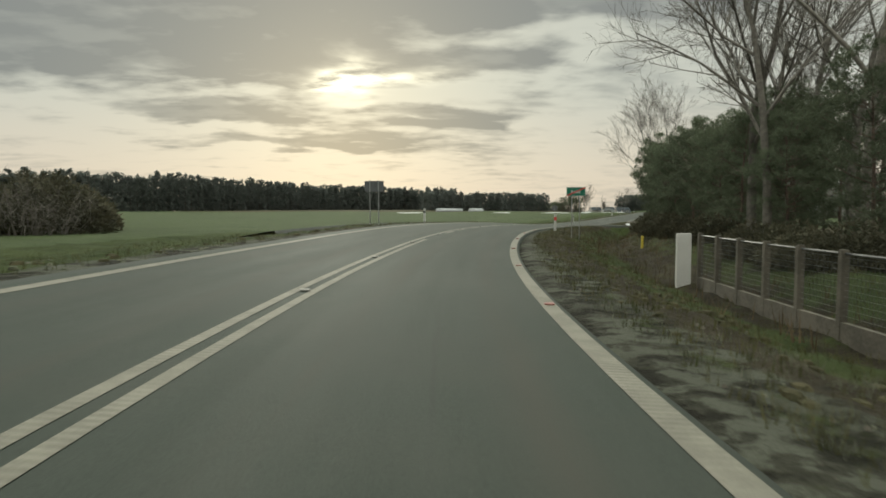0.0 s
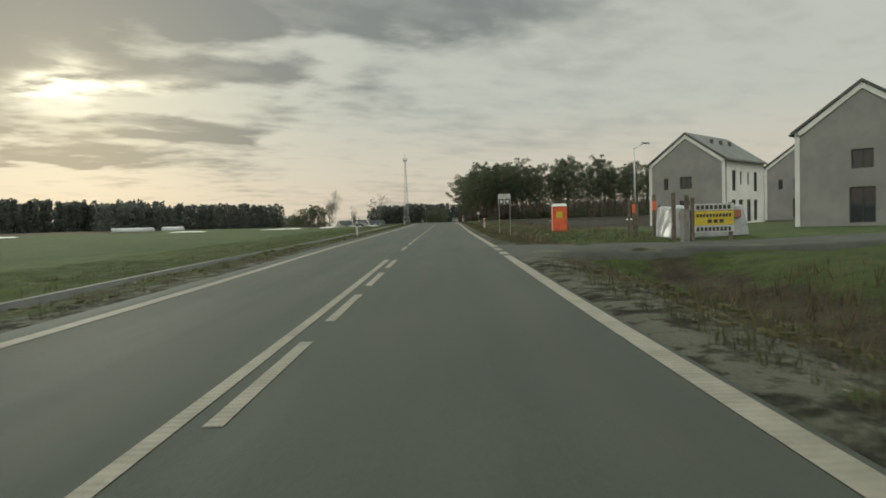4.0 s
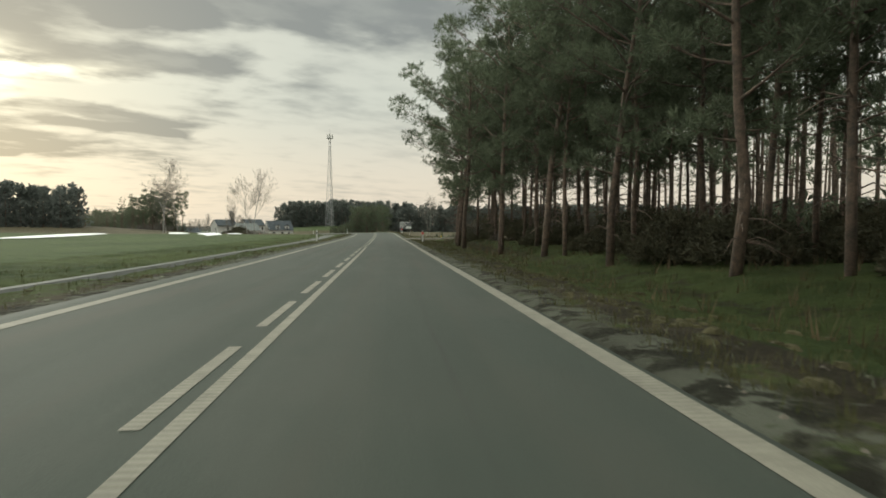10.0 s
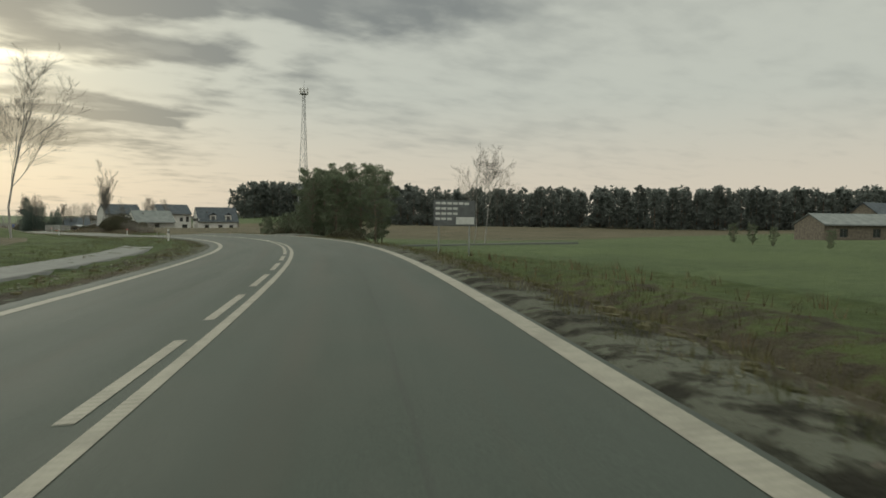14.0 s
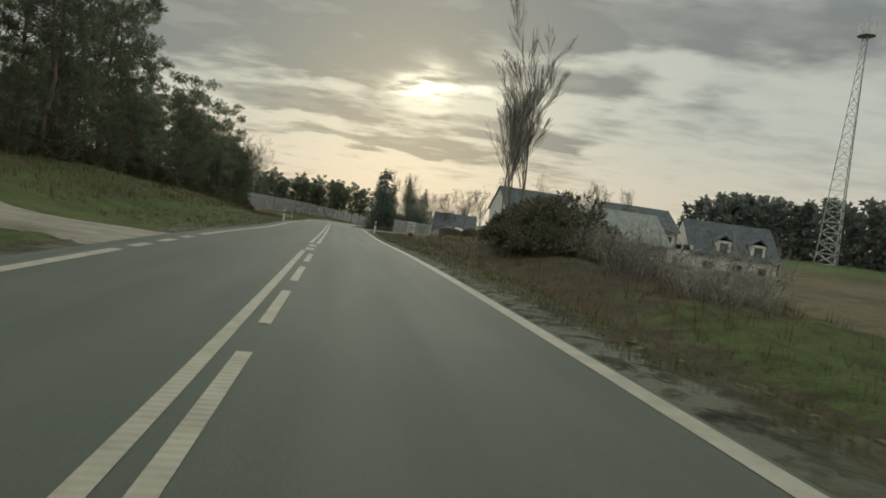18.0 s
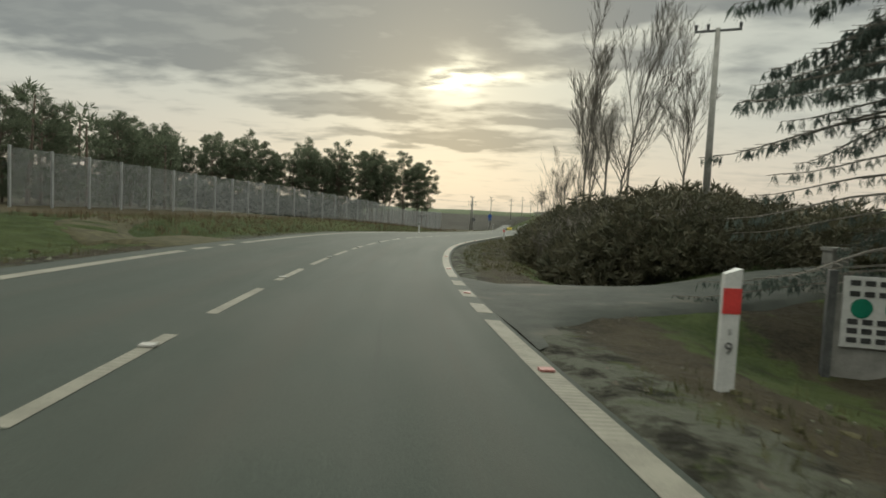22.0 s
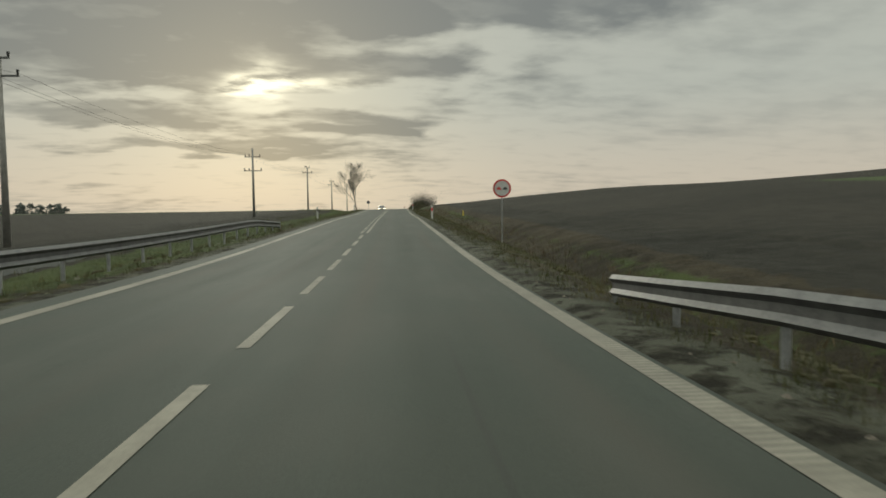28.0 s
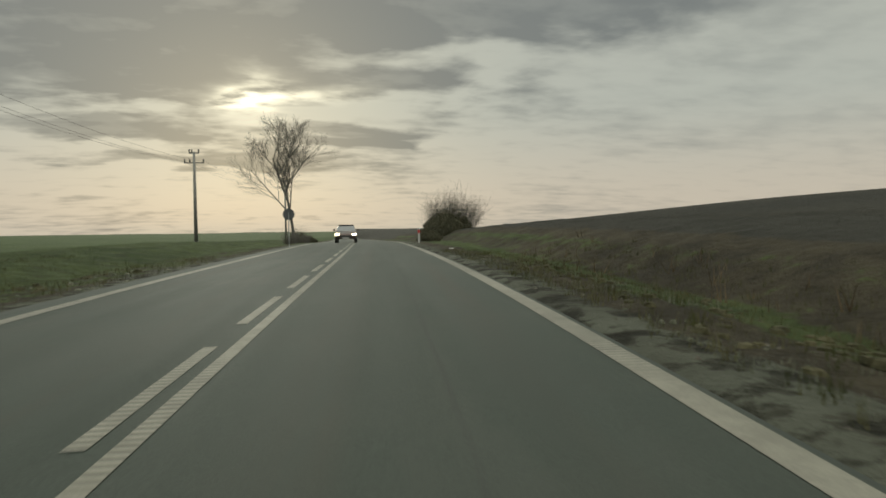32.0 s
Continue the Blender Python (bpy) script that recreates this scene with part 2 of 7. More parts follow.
def road_material():
    """Worn asphalt with faint wheel tracks that run along the lanes."""
    m = bpy.data.materials.new("asphalt")
    m.use_nodes = True
    n = Nodes(m.node_tree)
    uv = n.add("ShaderNodeUVMap", uv_map="lane").outputs[0]
    co = n.add("ShaderNodeNewGeometry").outputs["Position"]
    sp = n.add("ShaderNodeSeparateXYZ", {0: uv})
    across, along = sp.outputs[0], sp.outputs[1]
    lane = n.math("ABSOLUTE", n.math("SUBTRACT", n.math("ABSOLUTE", across), 1.72))
    track = n.ramp(n.math("ABSOLUTE", n.math("SUBTRACT", lane, 0.78)), 0.42, 0.05)
    long_noise = n.noise(n.add("ShaderNodeCombineXYZ", {0: n.math("MULTIPLY", across, 1.3), 1: n.math("MULTIPLY", along, 0.05), 2: 0.0}).outputs[0], 1.6, 4.0)
    grain, patch = n.noise(co, 55.0, 3.0, 0.7), n.noise(co, 0.5, 4.0, 0.6)
    col = n.mix(n.ramp(grain, 0.3, 0.7), rgb(0.0158, 0.0214, 0.0163), rgb(0.0291, 0.0363, 0.0287))
    col = n.mix(n.math("MULTIPLY", n.ramp(patch, 0.4, 0.66), 0.35), col, rgb(0.032, 0.034, 0.027))
    col = n.mix(n.math("MULTIPLY", track, n.ramp(long_noise, 0.35, 0.7)), col, rgb(0.033, 0.034, 0.027))
    blot = n.noise(n.add("ShaderNodeCombineXYZ", {0: n.math("MULTIPLY", across, 0.9), 1: n.math("MULTIPLY", along, 0.22), 2: 3.1}).outputs[0], 1.0, 5.0, 0.6)
    col = n.mix(n.math("MULTIPLY", n.ramp(blot, 0.46, 0.64), 0.5), col, rgb(0.020, 0.0255, 0.020))
    col = n.mix(n.math("MULTIPLY", n.ramp(blot, 0.47, 0.34), 0.35), col, rgb(0.037, 0.040, 0.033))
    wander = n.math("MULTIPLY", n.math("SUBTRACT", n.noise(n.add("ShaderNodeCombineXYZ", {0: 0.0, 1: along, 2: 0.0}).outputs[0], 0.35, 3.0), 0.5), 0.12)
    seam = n.ramp(n.math("ABSOLUTE", n.math("SUBTRACT", n.math("ADD", across, wander), 1.86)), 0.035, 0.008)
    col = n.mix(n.math("MULTIPLY", seam, n.math("MULTIPLY", n.ramp(long_noise, 0.42, 0.6), 0.45)), col, rgb(0.016, 0.017, 0.015))
    bs = n.add("ShaderNodeBsdfPrincipled", {"Base Color": col, "Roughness": n.math("ADD", 0.72, n.math("MULTIPLY", long_noise, 0.2)), "Specular IOR Level": 0.25})
    n.put(bs.inputs["Normal"], n.add("ShaderNodeBump", {"Strength": 0.35, "Distance": 0.01, "Height": grain}).outputs[0])
    n.add("ShaderNodeOutputMaterial", {0: bs.outputs[0]})
    return m


M_ROAD = road_material()
M_GROUND = ground_material("field_soil", ((0.018, 0.018, 0.0145), (0.032, 0.030, 0.024), (0.033, 0.045, 0.020), (0.055, 0.072, 0.031), (0.036, 0.033, 0.020), (0.070, 0.060, 0.038)))
M_VERGE = ground_material("verge_soil", ((0.0175, 0.0178, 0.0125), (0.0470, 0.0470, 0.0345), (0.0206, 0.0318, 0.0095), (0.0473, 0.0602, 0.0206), (0.0189, 0.0163, 0.0112), (0.0482, 0.0413, 0.0267)), 14.0, (0.076, 0.080, 0.062))
M_PAINT = material("road_paint", (0.1369, 0.1302, 0.111), (0.2109, 0.2013, 0.1717), 3.0, 0.8, 0.15, 60.0, stain=(0.115, 0.11, 0.093), world_space=True)
M_PATH = material("path_asphalt", (0.0333, 0.03547, 0.03185), (0.05429, 0.05718, 0.05139), 2.0, 0.85, 0.3, 50.0, world_space=True)
M_SIDE = material("side_road_asphalt", (0.02296, 0.02624, 0.02214), (0.03854, 0.04182, 0.03526), 2.0, 0.9, 0.4, 50.0, stain=(0.058, 0.055, 0.043), world_space=True, gloss=0.2)
M_TRACK = material("gravel_track", (0.050, 0.044, 0.033), (0.104, 0.092, 0.072), 1.5, 0.95, 0.6, 18.0, world_space=True)
M_CONCRETE = material("concrete", (0.1404, 0.1373, 0.1232), (0.2184, 0.2122, 0.195), 4.0, 0.9, 0.3, 50.0, stain=(0.19, 0.185, 0.16))
M_BARK_PINE = material("pine_bark", (0.060, 0.049, 0.041), (0.150, 0.104, 0.079), 5.0, 0.95, 0.8, 25.0, per_object=0.25)
M_BARK = material("bare_bark", (0.085, 0.0782, 0.068), (0.1615, 0.1462, 0.1258), 6.0, 0.95, 0.6, 30.0, per_object=0.2)
M_BIRCH = material("birch_bark", (0.16, 0.153, 0.142), (0.30, 0.29, 0.27), 3.0, 0.85, 0.3, 20.0, stain=(0.05, 0.045, 0.04))
M_NEEDLE = material("pine_needles", (0.075, 0.092, 0.060), (0.130, 0.150, 0.098), 2.2, 0.75, 0.0, 9.0, per_object=0.2, sheer=0.45, gloss=0.2)
# distance haze is put into this foliage's pale blue-grey colour
M_FAR_HAZED = material("hazed_far_foliage", (0.105, 0.118, 0.108), (0.150, 0.163, 0.150), 0.25, 0.9, 0.0, 1.2, world_space=True, sheer=0.55, gloss=0.1)
M_SPRUCE = material("spruce_needles", (0.066, 0.088, 0.078), (0.12, 0.145, 0.122), 2.5, 0.75, 0.0, 9.0, per_object=0.2, sheer=0.35, gloss=0.2)
M_GRASS = material("grass_blades", (0.0351, 0.0429, 0.01404), (0.0936, 0.08424, 0.04056), 0.8, 0.85, 0.0, 5.0, world_space=True, sheer=0.25, gloss=0.15)
M_DRY = material("dry_stems", (0.0546, 0.04056, 0.02496), (0.1248, 0.0936, 0.0585), 0.8, 0.9, 0.0, 5.0, world_space=True, sheer=0.2, gloss=0.1)
M_FROST = material("frosted_grass", (0.070, 0.076, 0.050), (0.150, 0.152, 0.118), 0.9, 0.9, 0.0, 6.0, world_space=True, sheer=0.2, gloss=0.1)
M_WHITE = material("white_plastic", (0.3588, 0.3588, 0.3432), (0.468, 0.468, 0.4524), 4.0, 0.5, 0.05, 40.0, stain=(0.40, 0.39, 0.36))
M_RED = material("red_reflector", (0.36, 0.03, 0.03), (0.50, 0.05, 0.045), 6.0, 0.4, 0.0)
M_STUD = material("dull_red_plastic", (0.17, 0.060, 0.052), (0.24, 0.10, 0.085), 6.0, 0.5, 0.05)
M_BLACK = material("black_plastic", (0.02, 0.02, 0.02), (0.04, 0.04, 0.04), 6.0, 0.5, 0.05)
M_STEEL = material("galvanised_steel", (0.234, 0.2418, 0.2418), (0.3588, 0.3666, 0.3666), 5.0, 0.45, 0.05, 50.0, metallic=0.7)
M_SIGN_BACK = material("sign_back", (0.075, 0.078, 0.082), (0.11, 0.115, 0.12), 3.0, 0.55, 0.05, metallic=0.3)
M_YELLOW = material("yellow_paint", (0.44, 0.336, 0.024), (0.544, 0.432, 0.048), 5.0, 0.6, 0.1)
M_GREEN_SIGN = material("green_sign_sheet", (0.004, 0.11, 0.065), (0.008, 0.15, 0.09), 4.0, 0.45, 0.0)
M_BLUE_SIGN = material("blue_sign_sheet", (0.008, 0.045, 0.20), (0.012, 0.065, 0.27), 4.0, 0.45, 0.0)
# white render darkened in colour for the shade on backlit house walls
M_DIM_RENDER = material("dimmed_white_render", (0.3754, 0.3672, 0.3427), (0.457, 0.4488, 0.4243), 0.7, 0.9, 0.1, 30.0)
# the same white, lightened in colour for walls on the sun's side
M_LIT_RENDER = material("lit_white_render", (0.56, 0.555, 0.53), (0.66, 0.655, 0.63), 0.7, 0.9, 0.1, 30.0)
M_GREY_WALL = material("grey_render", (0.2028, 0.1989, 0.1911), (0.2574, 0.2496, 0.2379), 0.6, 0.9, 0.1, 30.0)
M_ROOF = material("dark_roof_tiles", (0.030, 0.036, 0.042), (0.056, 0.064, 0.070), 1.2, 0.9, 0.3, 12.0, gloss=0.15)
M_ROOF_GREY = material("grey_roof_tiles", (0.0858, 0.0936, 0.09126), (0.1326, 0.1404, 0.1342), 1.2, 0.9, 0.3, 12.0, gloss=0.15)
M_GLASS = material("window_glass", (0.012, 0.014, 0.016), (0.03, 0.033, 0.036), 0.8, 0.08, 0.0, gloss=0.8)
M_FRAME = material("dark_frame", (0.03, 0.032, 0.034), (0.055, 0.057, 0.06), 5.0, 0.5, 0.05)
M_WOOD = material("weathered_wood", (0.0702, 0.0585, 0.04524), (0.1482, 0.1248, 0.0975), 3.0, 0.9, 0.5, 30.0)
M_SNOW = material("old_snow", (0.4836, 0.4914, 0.4992), (0.624, 0.6318, 0.6396), 1.5, 0.7, 0.4, 12.0)
M_ORANGE = material("orange_plastic", (0.52, 0.085, 0.03), (0.64, 0.13, 0.05), 2.0, 0.5, 0.05)
M_SHEET = material("plastic_sheet", (0.1934, 0.2079, 0.2128), (0.2998, 0.3143, 0.3192), 1.2, 0.35, 0.6, 8.0)
M_BRICK_RED = material("red_brick", (0.22, 0.085, 0.05), (0.34, 0.14, 0.09), 6.0, 0.9, 0.3)
M_GALV_DARK = material("dark_metal", (0.07, 0.072, 0.072), (0.12, 0.122, 0.12), 5.0, 0.5, 0.05, metallic=0.5)
M_BRAMBLE = material("bramble_leaves", (0.0429, 0.04524, 0.02808), (0.0897, 0.0819, 0.05304), 1.6, 0.8, 0.0, 8.0, per_object=0.25, sheer=0.3, gloss=0.2)
M_CLOD = material("pale_moss", (0.050, 0.054, 0.034), (0.130, 0.132, 0.100), 3.0, 0.95, 0.8, 30.0, world_space=True, gloss=0.1)
M_TURF = material("brown_turf", (0.0234, 0.0234, 0.01248), (0.0624, 0.05616, 0.0312), 3.0, 0.95, 0.8, 30.0, world_space=True, gloss=0.1)
M_SAND = material("pale_sand", (0.058, 0.05336, 0.04176), (0.0957, 0.08816, 0.07076), 1.8, 0.95, 0.5, 22.0, stain=(0.045, 0.042, 0.031), world_space=True)
M_FENCE = material("dull_zinc_mesh", (0.20, 0.205, 0.205), (0.29, 0.295, 0.29), 3.0, 0.7, 0.1)
M_PANEL = material("pale_concrete_panel", (0.2028, 0.1989, 0.1833), (0.2964, 0.2886, 0.2691), 2.0, 0.9, 0.3, 40.0, stain=(0.22, 0.215, 0.19))

# ---- the line of the road ----
S = np.arange(-20.0, 1195.0, 1.0)
_k = np.interp(S, -20 + 15 * np.arange(len(BEND)), BEND) * 1e-3
_h = np.concatenate([[0], np.cumsum((_k[1:] + _k[:-1]) / 2)])
TURN = _h - _h[20]
_dx, _dy = -np.sin(TURN), np.cos(TURN)
RX = np.concatenate([[0], np.cumsum((_dx[1:] + _dx[:-1]) / 2)])
RY = np.concatenate([[0], np.cumsum((_dy[1:] + _dy[:-1]) / 2)])
RX, RY = RX - RX[20], RY - RY[20]
_z = np.array([2 * RISE[0] - RISE[1], *RISE, 2 * RISE[-1] - RISE[-2]])
_u = (S + 20) / 20
_i = np.clip(_u.astype(int), 0, len(RISE) - 2)
_f = _u - _i
_a, _b, _c, _d = _z[_i], _z[_i + 1], _z[_i + 2], _z[np.minimum(_i + 3, len(RISE) + 1)]
RZ = _b + 0.5 * _f * (_c - _a + _f * (2 * _a - 5 * _b + 4 * _c - _d + _f * (3 * (_b - _c) + _d - _a)))
CANT = -np.tanh(TILT * _k / 0.06) * 0.06


def along(s, r):
    """Plan place, heading (radians) at s metres along the road and r to the right of its middle."""
    t = np.interp(s, S, TURN)
    return np.interp(s, S, RX) + r * np.cos(t), np.interp(s, S, RY) + r * np.sin(t), t


# Land beside the road, above the road's middle: depth of the ditch, then height 13, 40 and 120 m out.
LAND_S = np.array([-60, 30, 70, 110, 140, 180, 250, 275, 340, 355, 430, 470, 510, 535, 560, 580, 605, 630, 668, 690, 705, 760, 800, 860, 920, 1250.0])
R_DITCH = np.array([.7, .5, .9, .8, .5, .8, .8, .3, .25, .9, 1., .9, .6, .2, .3, .6, .5, .4, .2, .4, .8, 1., .8, .6, .3, .3])
R_13 = np.array([-.3, -.3, -.5, -.3, -.2, -.5, -.5, .3, .4, -.7, -1.0, -1.2, -.7, 1.4, .6, -.2, -.1, .7, 2.5, 2.0, -.7, -.8, -.2, .4, 1.3, .5])
R_40 = np.array([-.2, -.2, -.2, .3, .2, -.4, -.5, .4, .5, -.8, -.8, -1.5, -.6, .8, .8, .2, .3, 1.2, 3.2, 2.4, .9, 1.1, 2.4, 3.6, 3.8, 2])
R_120 = np.array([0, 0, 0, .5, .5, 0, -.4, 0, 0, -.2, -.4, -1., 0, 1, 1, 1, 1, 3, 6.5, 8, 9.0, 10, 10, 8.5, 5, 4.0])
L_DITCH = np.array([.1, .15, .25, .25, .25, .25, .25, .25, .25, .25, .25, .3, .2, .1, .1, .2, .3, .4, .5, .5, .5, .5, .4, .4, .3, .3])
L_13 = np.array([-.3, -.4, -.5, -.5, -.5, -.4, -.4, -.4, -.5, -.5, -.3, -.2, .7, 2.1, 1.5, .5, .1, .5, .7, .2, -.5, -.6, -.4, -.1, .2, .3])
L_40 = np.array([-.4, -.4, -.5, -.5, -.5, -.5, -.5, -.5, -.5, -.4, 0, .8, 2.2, 3.6, 2.8, 1.2, .9, 1.3, 1.6, .9, -.6, -1., -.6, -.2, .1, .3])
L_120 = np.array([-.4, -.4, -.5, -.5, -.5, -.5, -.5, -.4, -.2, .2, 1, 2, 3, 4, 4, 3, 2, 2, 1.5, 0, -1.5, -1.5, -.8, -.3, 0, 0.0])


def land(s, r):
    """Height of the land at s, r (arrays), without small bumps."""
    t = lambda v: np.interp(s, LAND_S, v)
    mid, cant = np.interp(s, S, RZ), np.interp(s, S, CANT)
    a = np.abs(r)
    right = r > 0
    edge = -np.clip(r, -4.2, 4.2) * cant - 0.03
    ditch = np.where(right, 1.3 * t(R_DITCH), t(L_DITCH))
    for q0, q1 in ((75.5, 83), (107, 115), (132, 138.5), (227, 234), (261.5, 266.5), (342, 347), (434.5, 443), (473, 483), (565, 571), (585, 591.5), (612.5, 620), (729, 736)):
        fill = np.clip((np.abs(s - (q0 + q1) / 2) - (q1 - q0) / 2) / 1.5 + 1, 0, 1)
        ditch = np.where(right, ditch * fill, ditch)
    z13, z40, z120 = (np.where(right, t(p), t(q)) for p, q in ((R_13, L_13), (R_40, L_40), (R_120, L_120)))
    out = np.clip((a - 4.4) / 8.6, 0, 1)
    out = out * out * (3 - 2 * out)
    z = edge * (1 - out) + z13 * out - ditch * np.exp(-((a - 7.6) / 1.7) ** 2)
    w = np.clip((a - 13) / 27, 0, 1)
    z = np.where(a > 13, z13 + (z40 - z13) * w, z)
    w = np.clip((a - 40) / 80, 0, 1)
    z = np.where(a > 40, z40 + (z120 - z40) * w * w * (3 - 2 * w), z)
    return mid + z


def beside(x, y):
    """s and r of plan places (arrays)."""
    x, y = np.asarray(x, float), np.asarray(y, float)
    s_out, r_out = np.zeros(x.size), np.zeros(x.size)
    for i in range(0, x.size, 4000):
        d = (x[i:i + 4000, None] - RX[None, ::3]) ** 2 + (y[i:i + 4000, None] - RY[None, ::3]) ** 2
        j = d.argmin(1) * 3
        dx, dy = x[i:i + 4000] - RX[j], y[i:i + 4000] - RY[j]
        r = dx * np.cos(TURN[j]) + dy * np.sin(TURN[j])
        far = np.sqrt(dx * dx + dy * dy)
        r_out[i:i + 4000] = np.where(far > np.abs(r) + 6, np.where(r >= 0, far, -far), r)
        s_out[i:i + 4000] = S[j] - dx * np.sin(TURN[j]) + dy * np.cos(TURN[j])
    return np.clip(s_out, -20, 1190), r_out


def height(x, y):
    s, r = beside([x], [y])
    return float(land(s, r)[0])


def spot(s, r, dz=0.0, turn=0.0):
    """The pose of a thing that stands on the land at s, r, facing back along the road."""
    x, y, t = along(s, r)
    return pose(float(x), float(y), float(land(np.array([s]), np.array([r]))[0]) + dz, 0, 0, math.degrees(float(t)) + turn)


def mesh_object(name, verts, faces, mat, smooth=False):
    me = bpy.data.meshes.new(name)
    me.from_pydata([tuple(v) for v in verts], [], [tuple(f) for f in faces])
    for m in mat if isinstance(mat, (list, tuple)) else [mat]:
        me.materials.append(m)
    if smooth:
        me.polygons.foreach_set("use_smooth", [True] * len(me.polygons))
    me.update()
    return new(name, me)


def grid_faces(n, m):
    i = np.arange((n - 1) * (m - 1))
    a = (i // (m - 1)) * m + i % (m - 1)
    return np.stack([a, a + 1, a + m + 1, a + m], 1).tolist()


def soft(v, a, b):
    u = np.clip((v - a) / (b - a), 0, 1)
    return u * u * (3 - 2 * u)


def band(v, a, b, w):
    return soft(v, a - w, a + w) * (1 - soft(v, b - w, b + w))


def fields(s, r):
    """Weights of soil, crop and dry grass by place."""
    right, left = r > 0, r < 0
    crop = left * (soft(-r, 10.5, 12.5) * (1 - soft(s, 415, 440)) + band(s, 877, 1300, 3) * soft(-r, 7.5, 9) + band(s, 690, 882, 10) * soft(-r, 70, 85))
    crop = crop + right * (band(s, 84, 172, 6) * soft(r, 11.5, 13) + band(s, 352, 455, 6) * soft(r, 10, 12) + band(s, 455, 512, 6) * band(r, 9.5, 46, 3) + band(s, 640, 830, 12) * soft(r, 38, 43))
    soil = left * band(s, 690, 877, 3) * soft(-r, 8, 9.5) + right * (band(s, 176, 262, 5) * soft(r, 13, 15) * 0.8 + band(s, 262, 350, 5) + band(s, 690, 1300, 6) * soft(r, 9.5, 11.5))
    crop = np.clip(crop, 0, 1)
    dry = np.clip(1 - soil, 0, 1)
    return crop, dry


def paint_fields(ob, s, r, crop, dry, tilled=0.0):
    at = ob.data.color_attributes.new("field", "FLOAT_COLOR", "POINT")
    data = np.stack([1 - dry, crop, dry, tilled + 0 * crop], 1)
    at.data.foreach_set("color", data.ravel())


def bumps(x, y, scale, amp):
    return np.array([noise.noise(Vector((a * scale, b * scale, 0.7))) for a, b in zip(x, y)]) * amp


# ---- the ground, one sheet to the horizon ----
def steps(a, b, d, grow=1.28, n=17):
    mid = list(np.arange(a, b + d, d))
    lo, hi, w = [], [], d
    for _ in range(n):
        w *= grow
        lo.append((lo[-1] if lo else a) - w)
        hi.append((hi[-1] if hi else mid[-1]) + w)
    return np.array(lo[::-1] + mid + hi)


gx, gy = steps(-90, 330, 4.5), steps(-30, 1130, 4.5)
GX, GY = np.meshgrid(gx, gy)
px, py = GX.ravel(), GY.ravel()
gs, gr = beside(px, py)
gz = land(gs, gr)
Z = gz.reshape(GX.shape)
near_road = (np.abs(gr) < 16).reshape(GX.shape)
for _ in range(6):
    A = Z.copy()
    A[1:-1, 1:-1] = (Z[1:-1, 1:-1] * 2 + Z[:-2, 1:-1] + Z[2:, 1:-1] + Z[1:-1, :-2] + Z[1:-1, 2:]) / 6
    Z = np.where(near_road, Z, A)
gz = Z.ravel() + bumps(px, py, 0.045, 0.25) * soft(np.abs(gr), 18, 40) + bumps(px, py, 0.011, 1.2) * soft(np.abs(gr), 60, 160)
gz = gz - 1.6 * (1 - soft(np.abs(gr), 10.5, 15.5))
ground = mesh_object("ground", np.stack([px, py, gz], 1), grid_faces(len(gy), len(gx)), M_GROUND, True)
paint_fields(ground, gs, gr, *fields(gs, gr))
tagged(ground, "winter fields of young green crop, dark ploughed soil and dry grass", "ground", kind="structure")

# ---- verges with ditches on both sides of the road ----
def ribbon(name, s0, s1, ds, rs, mat, rise, smooth=True, uv=False):
    ss = np.arange(s0, s1 + ds * 0.5, ds)
    rs = np.array(rs, float)
    s = np.repeat(ss, len(rs))
    r = np.tile(rs, len(ss))
    x, y, _ = along(s, r)
    ob = mesh_object(name, np.stack([x, y, rise(s, r, x, y)], 1), [f[::-1] for f in grid_faces(len(ss), len(rs))] if rs[0] > rs[-1] else grid_faces(len(ss), len(rs)), mat, smooth)
    if uv:
        lay = ob.data.uv_layers.new(name="lane")
        idx = np.zeros(len(ob.data.loops), int)
        ob.data.loops.foreach_get("vertex_index", idx)
        lay.data.foreach_set("uv", np.stack([r[idx], s[idx]], 1).ravel())
    return ob, s, r


def verge_height(s, r, x, y):
    a = np.abs(r)
    z = land(s, r) + bumps(x, y, 0.9, 0.12) * soft(a, 4.2, 6) + bumps(x, y, 2.3, 0.09) * soft(a, 3.9, 4.8)
    return z - 0.5 * soft(a, 15.5, 17.5) - 0.25 * (1 - soft(a, 3.3, 3.6))


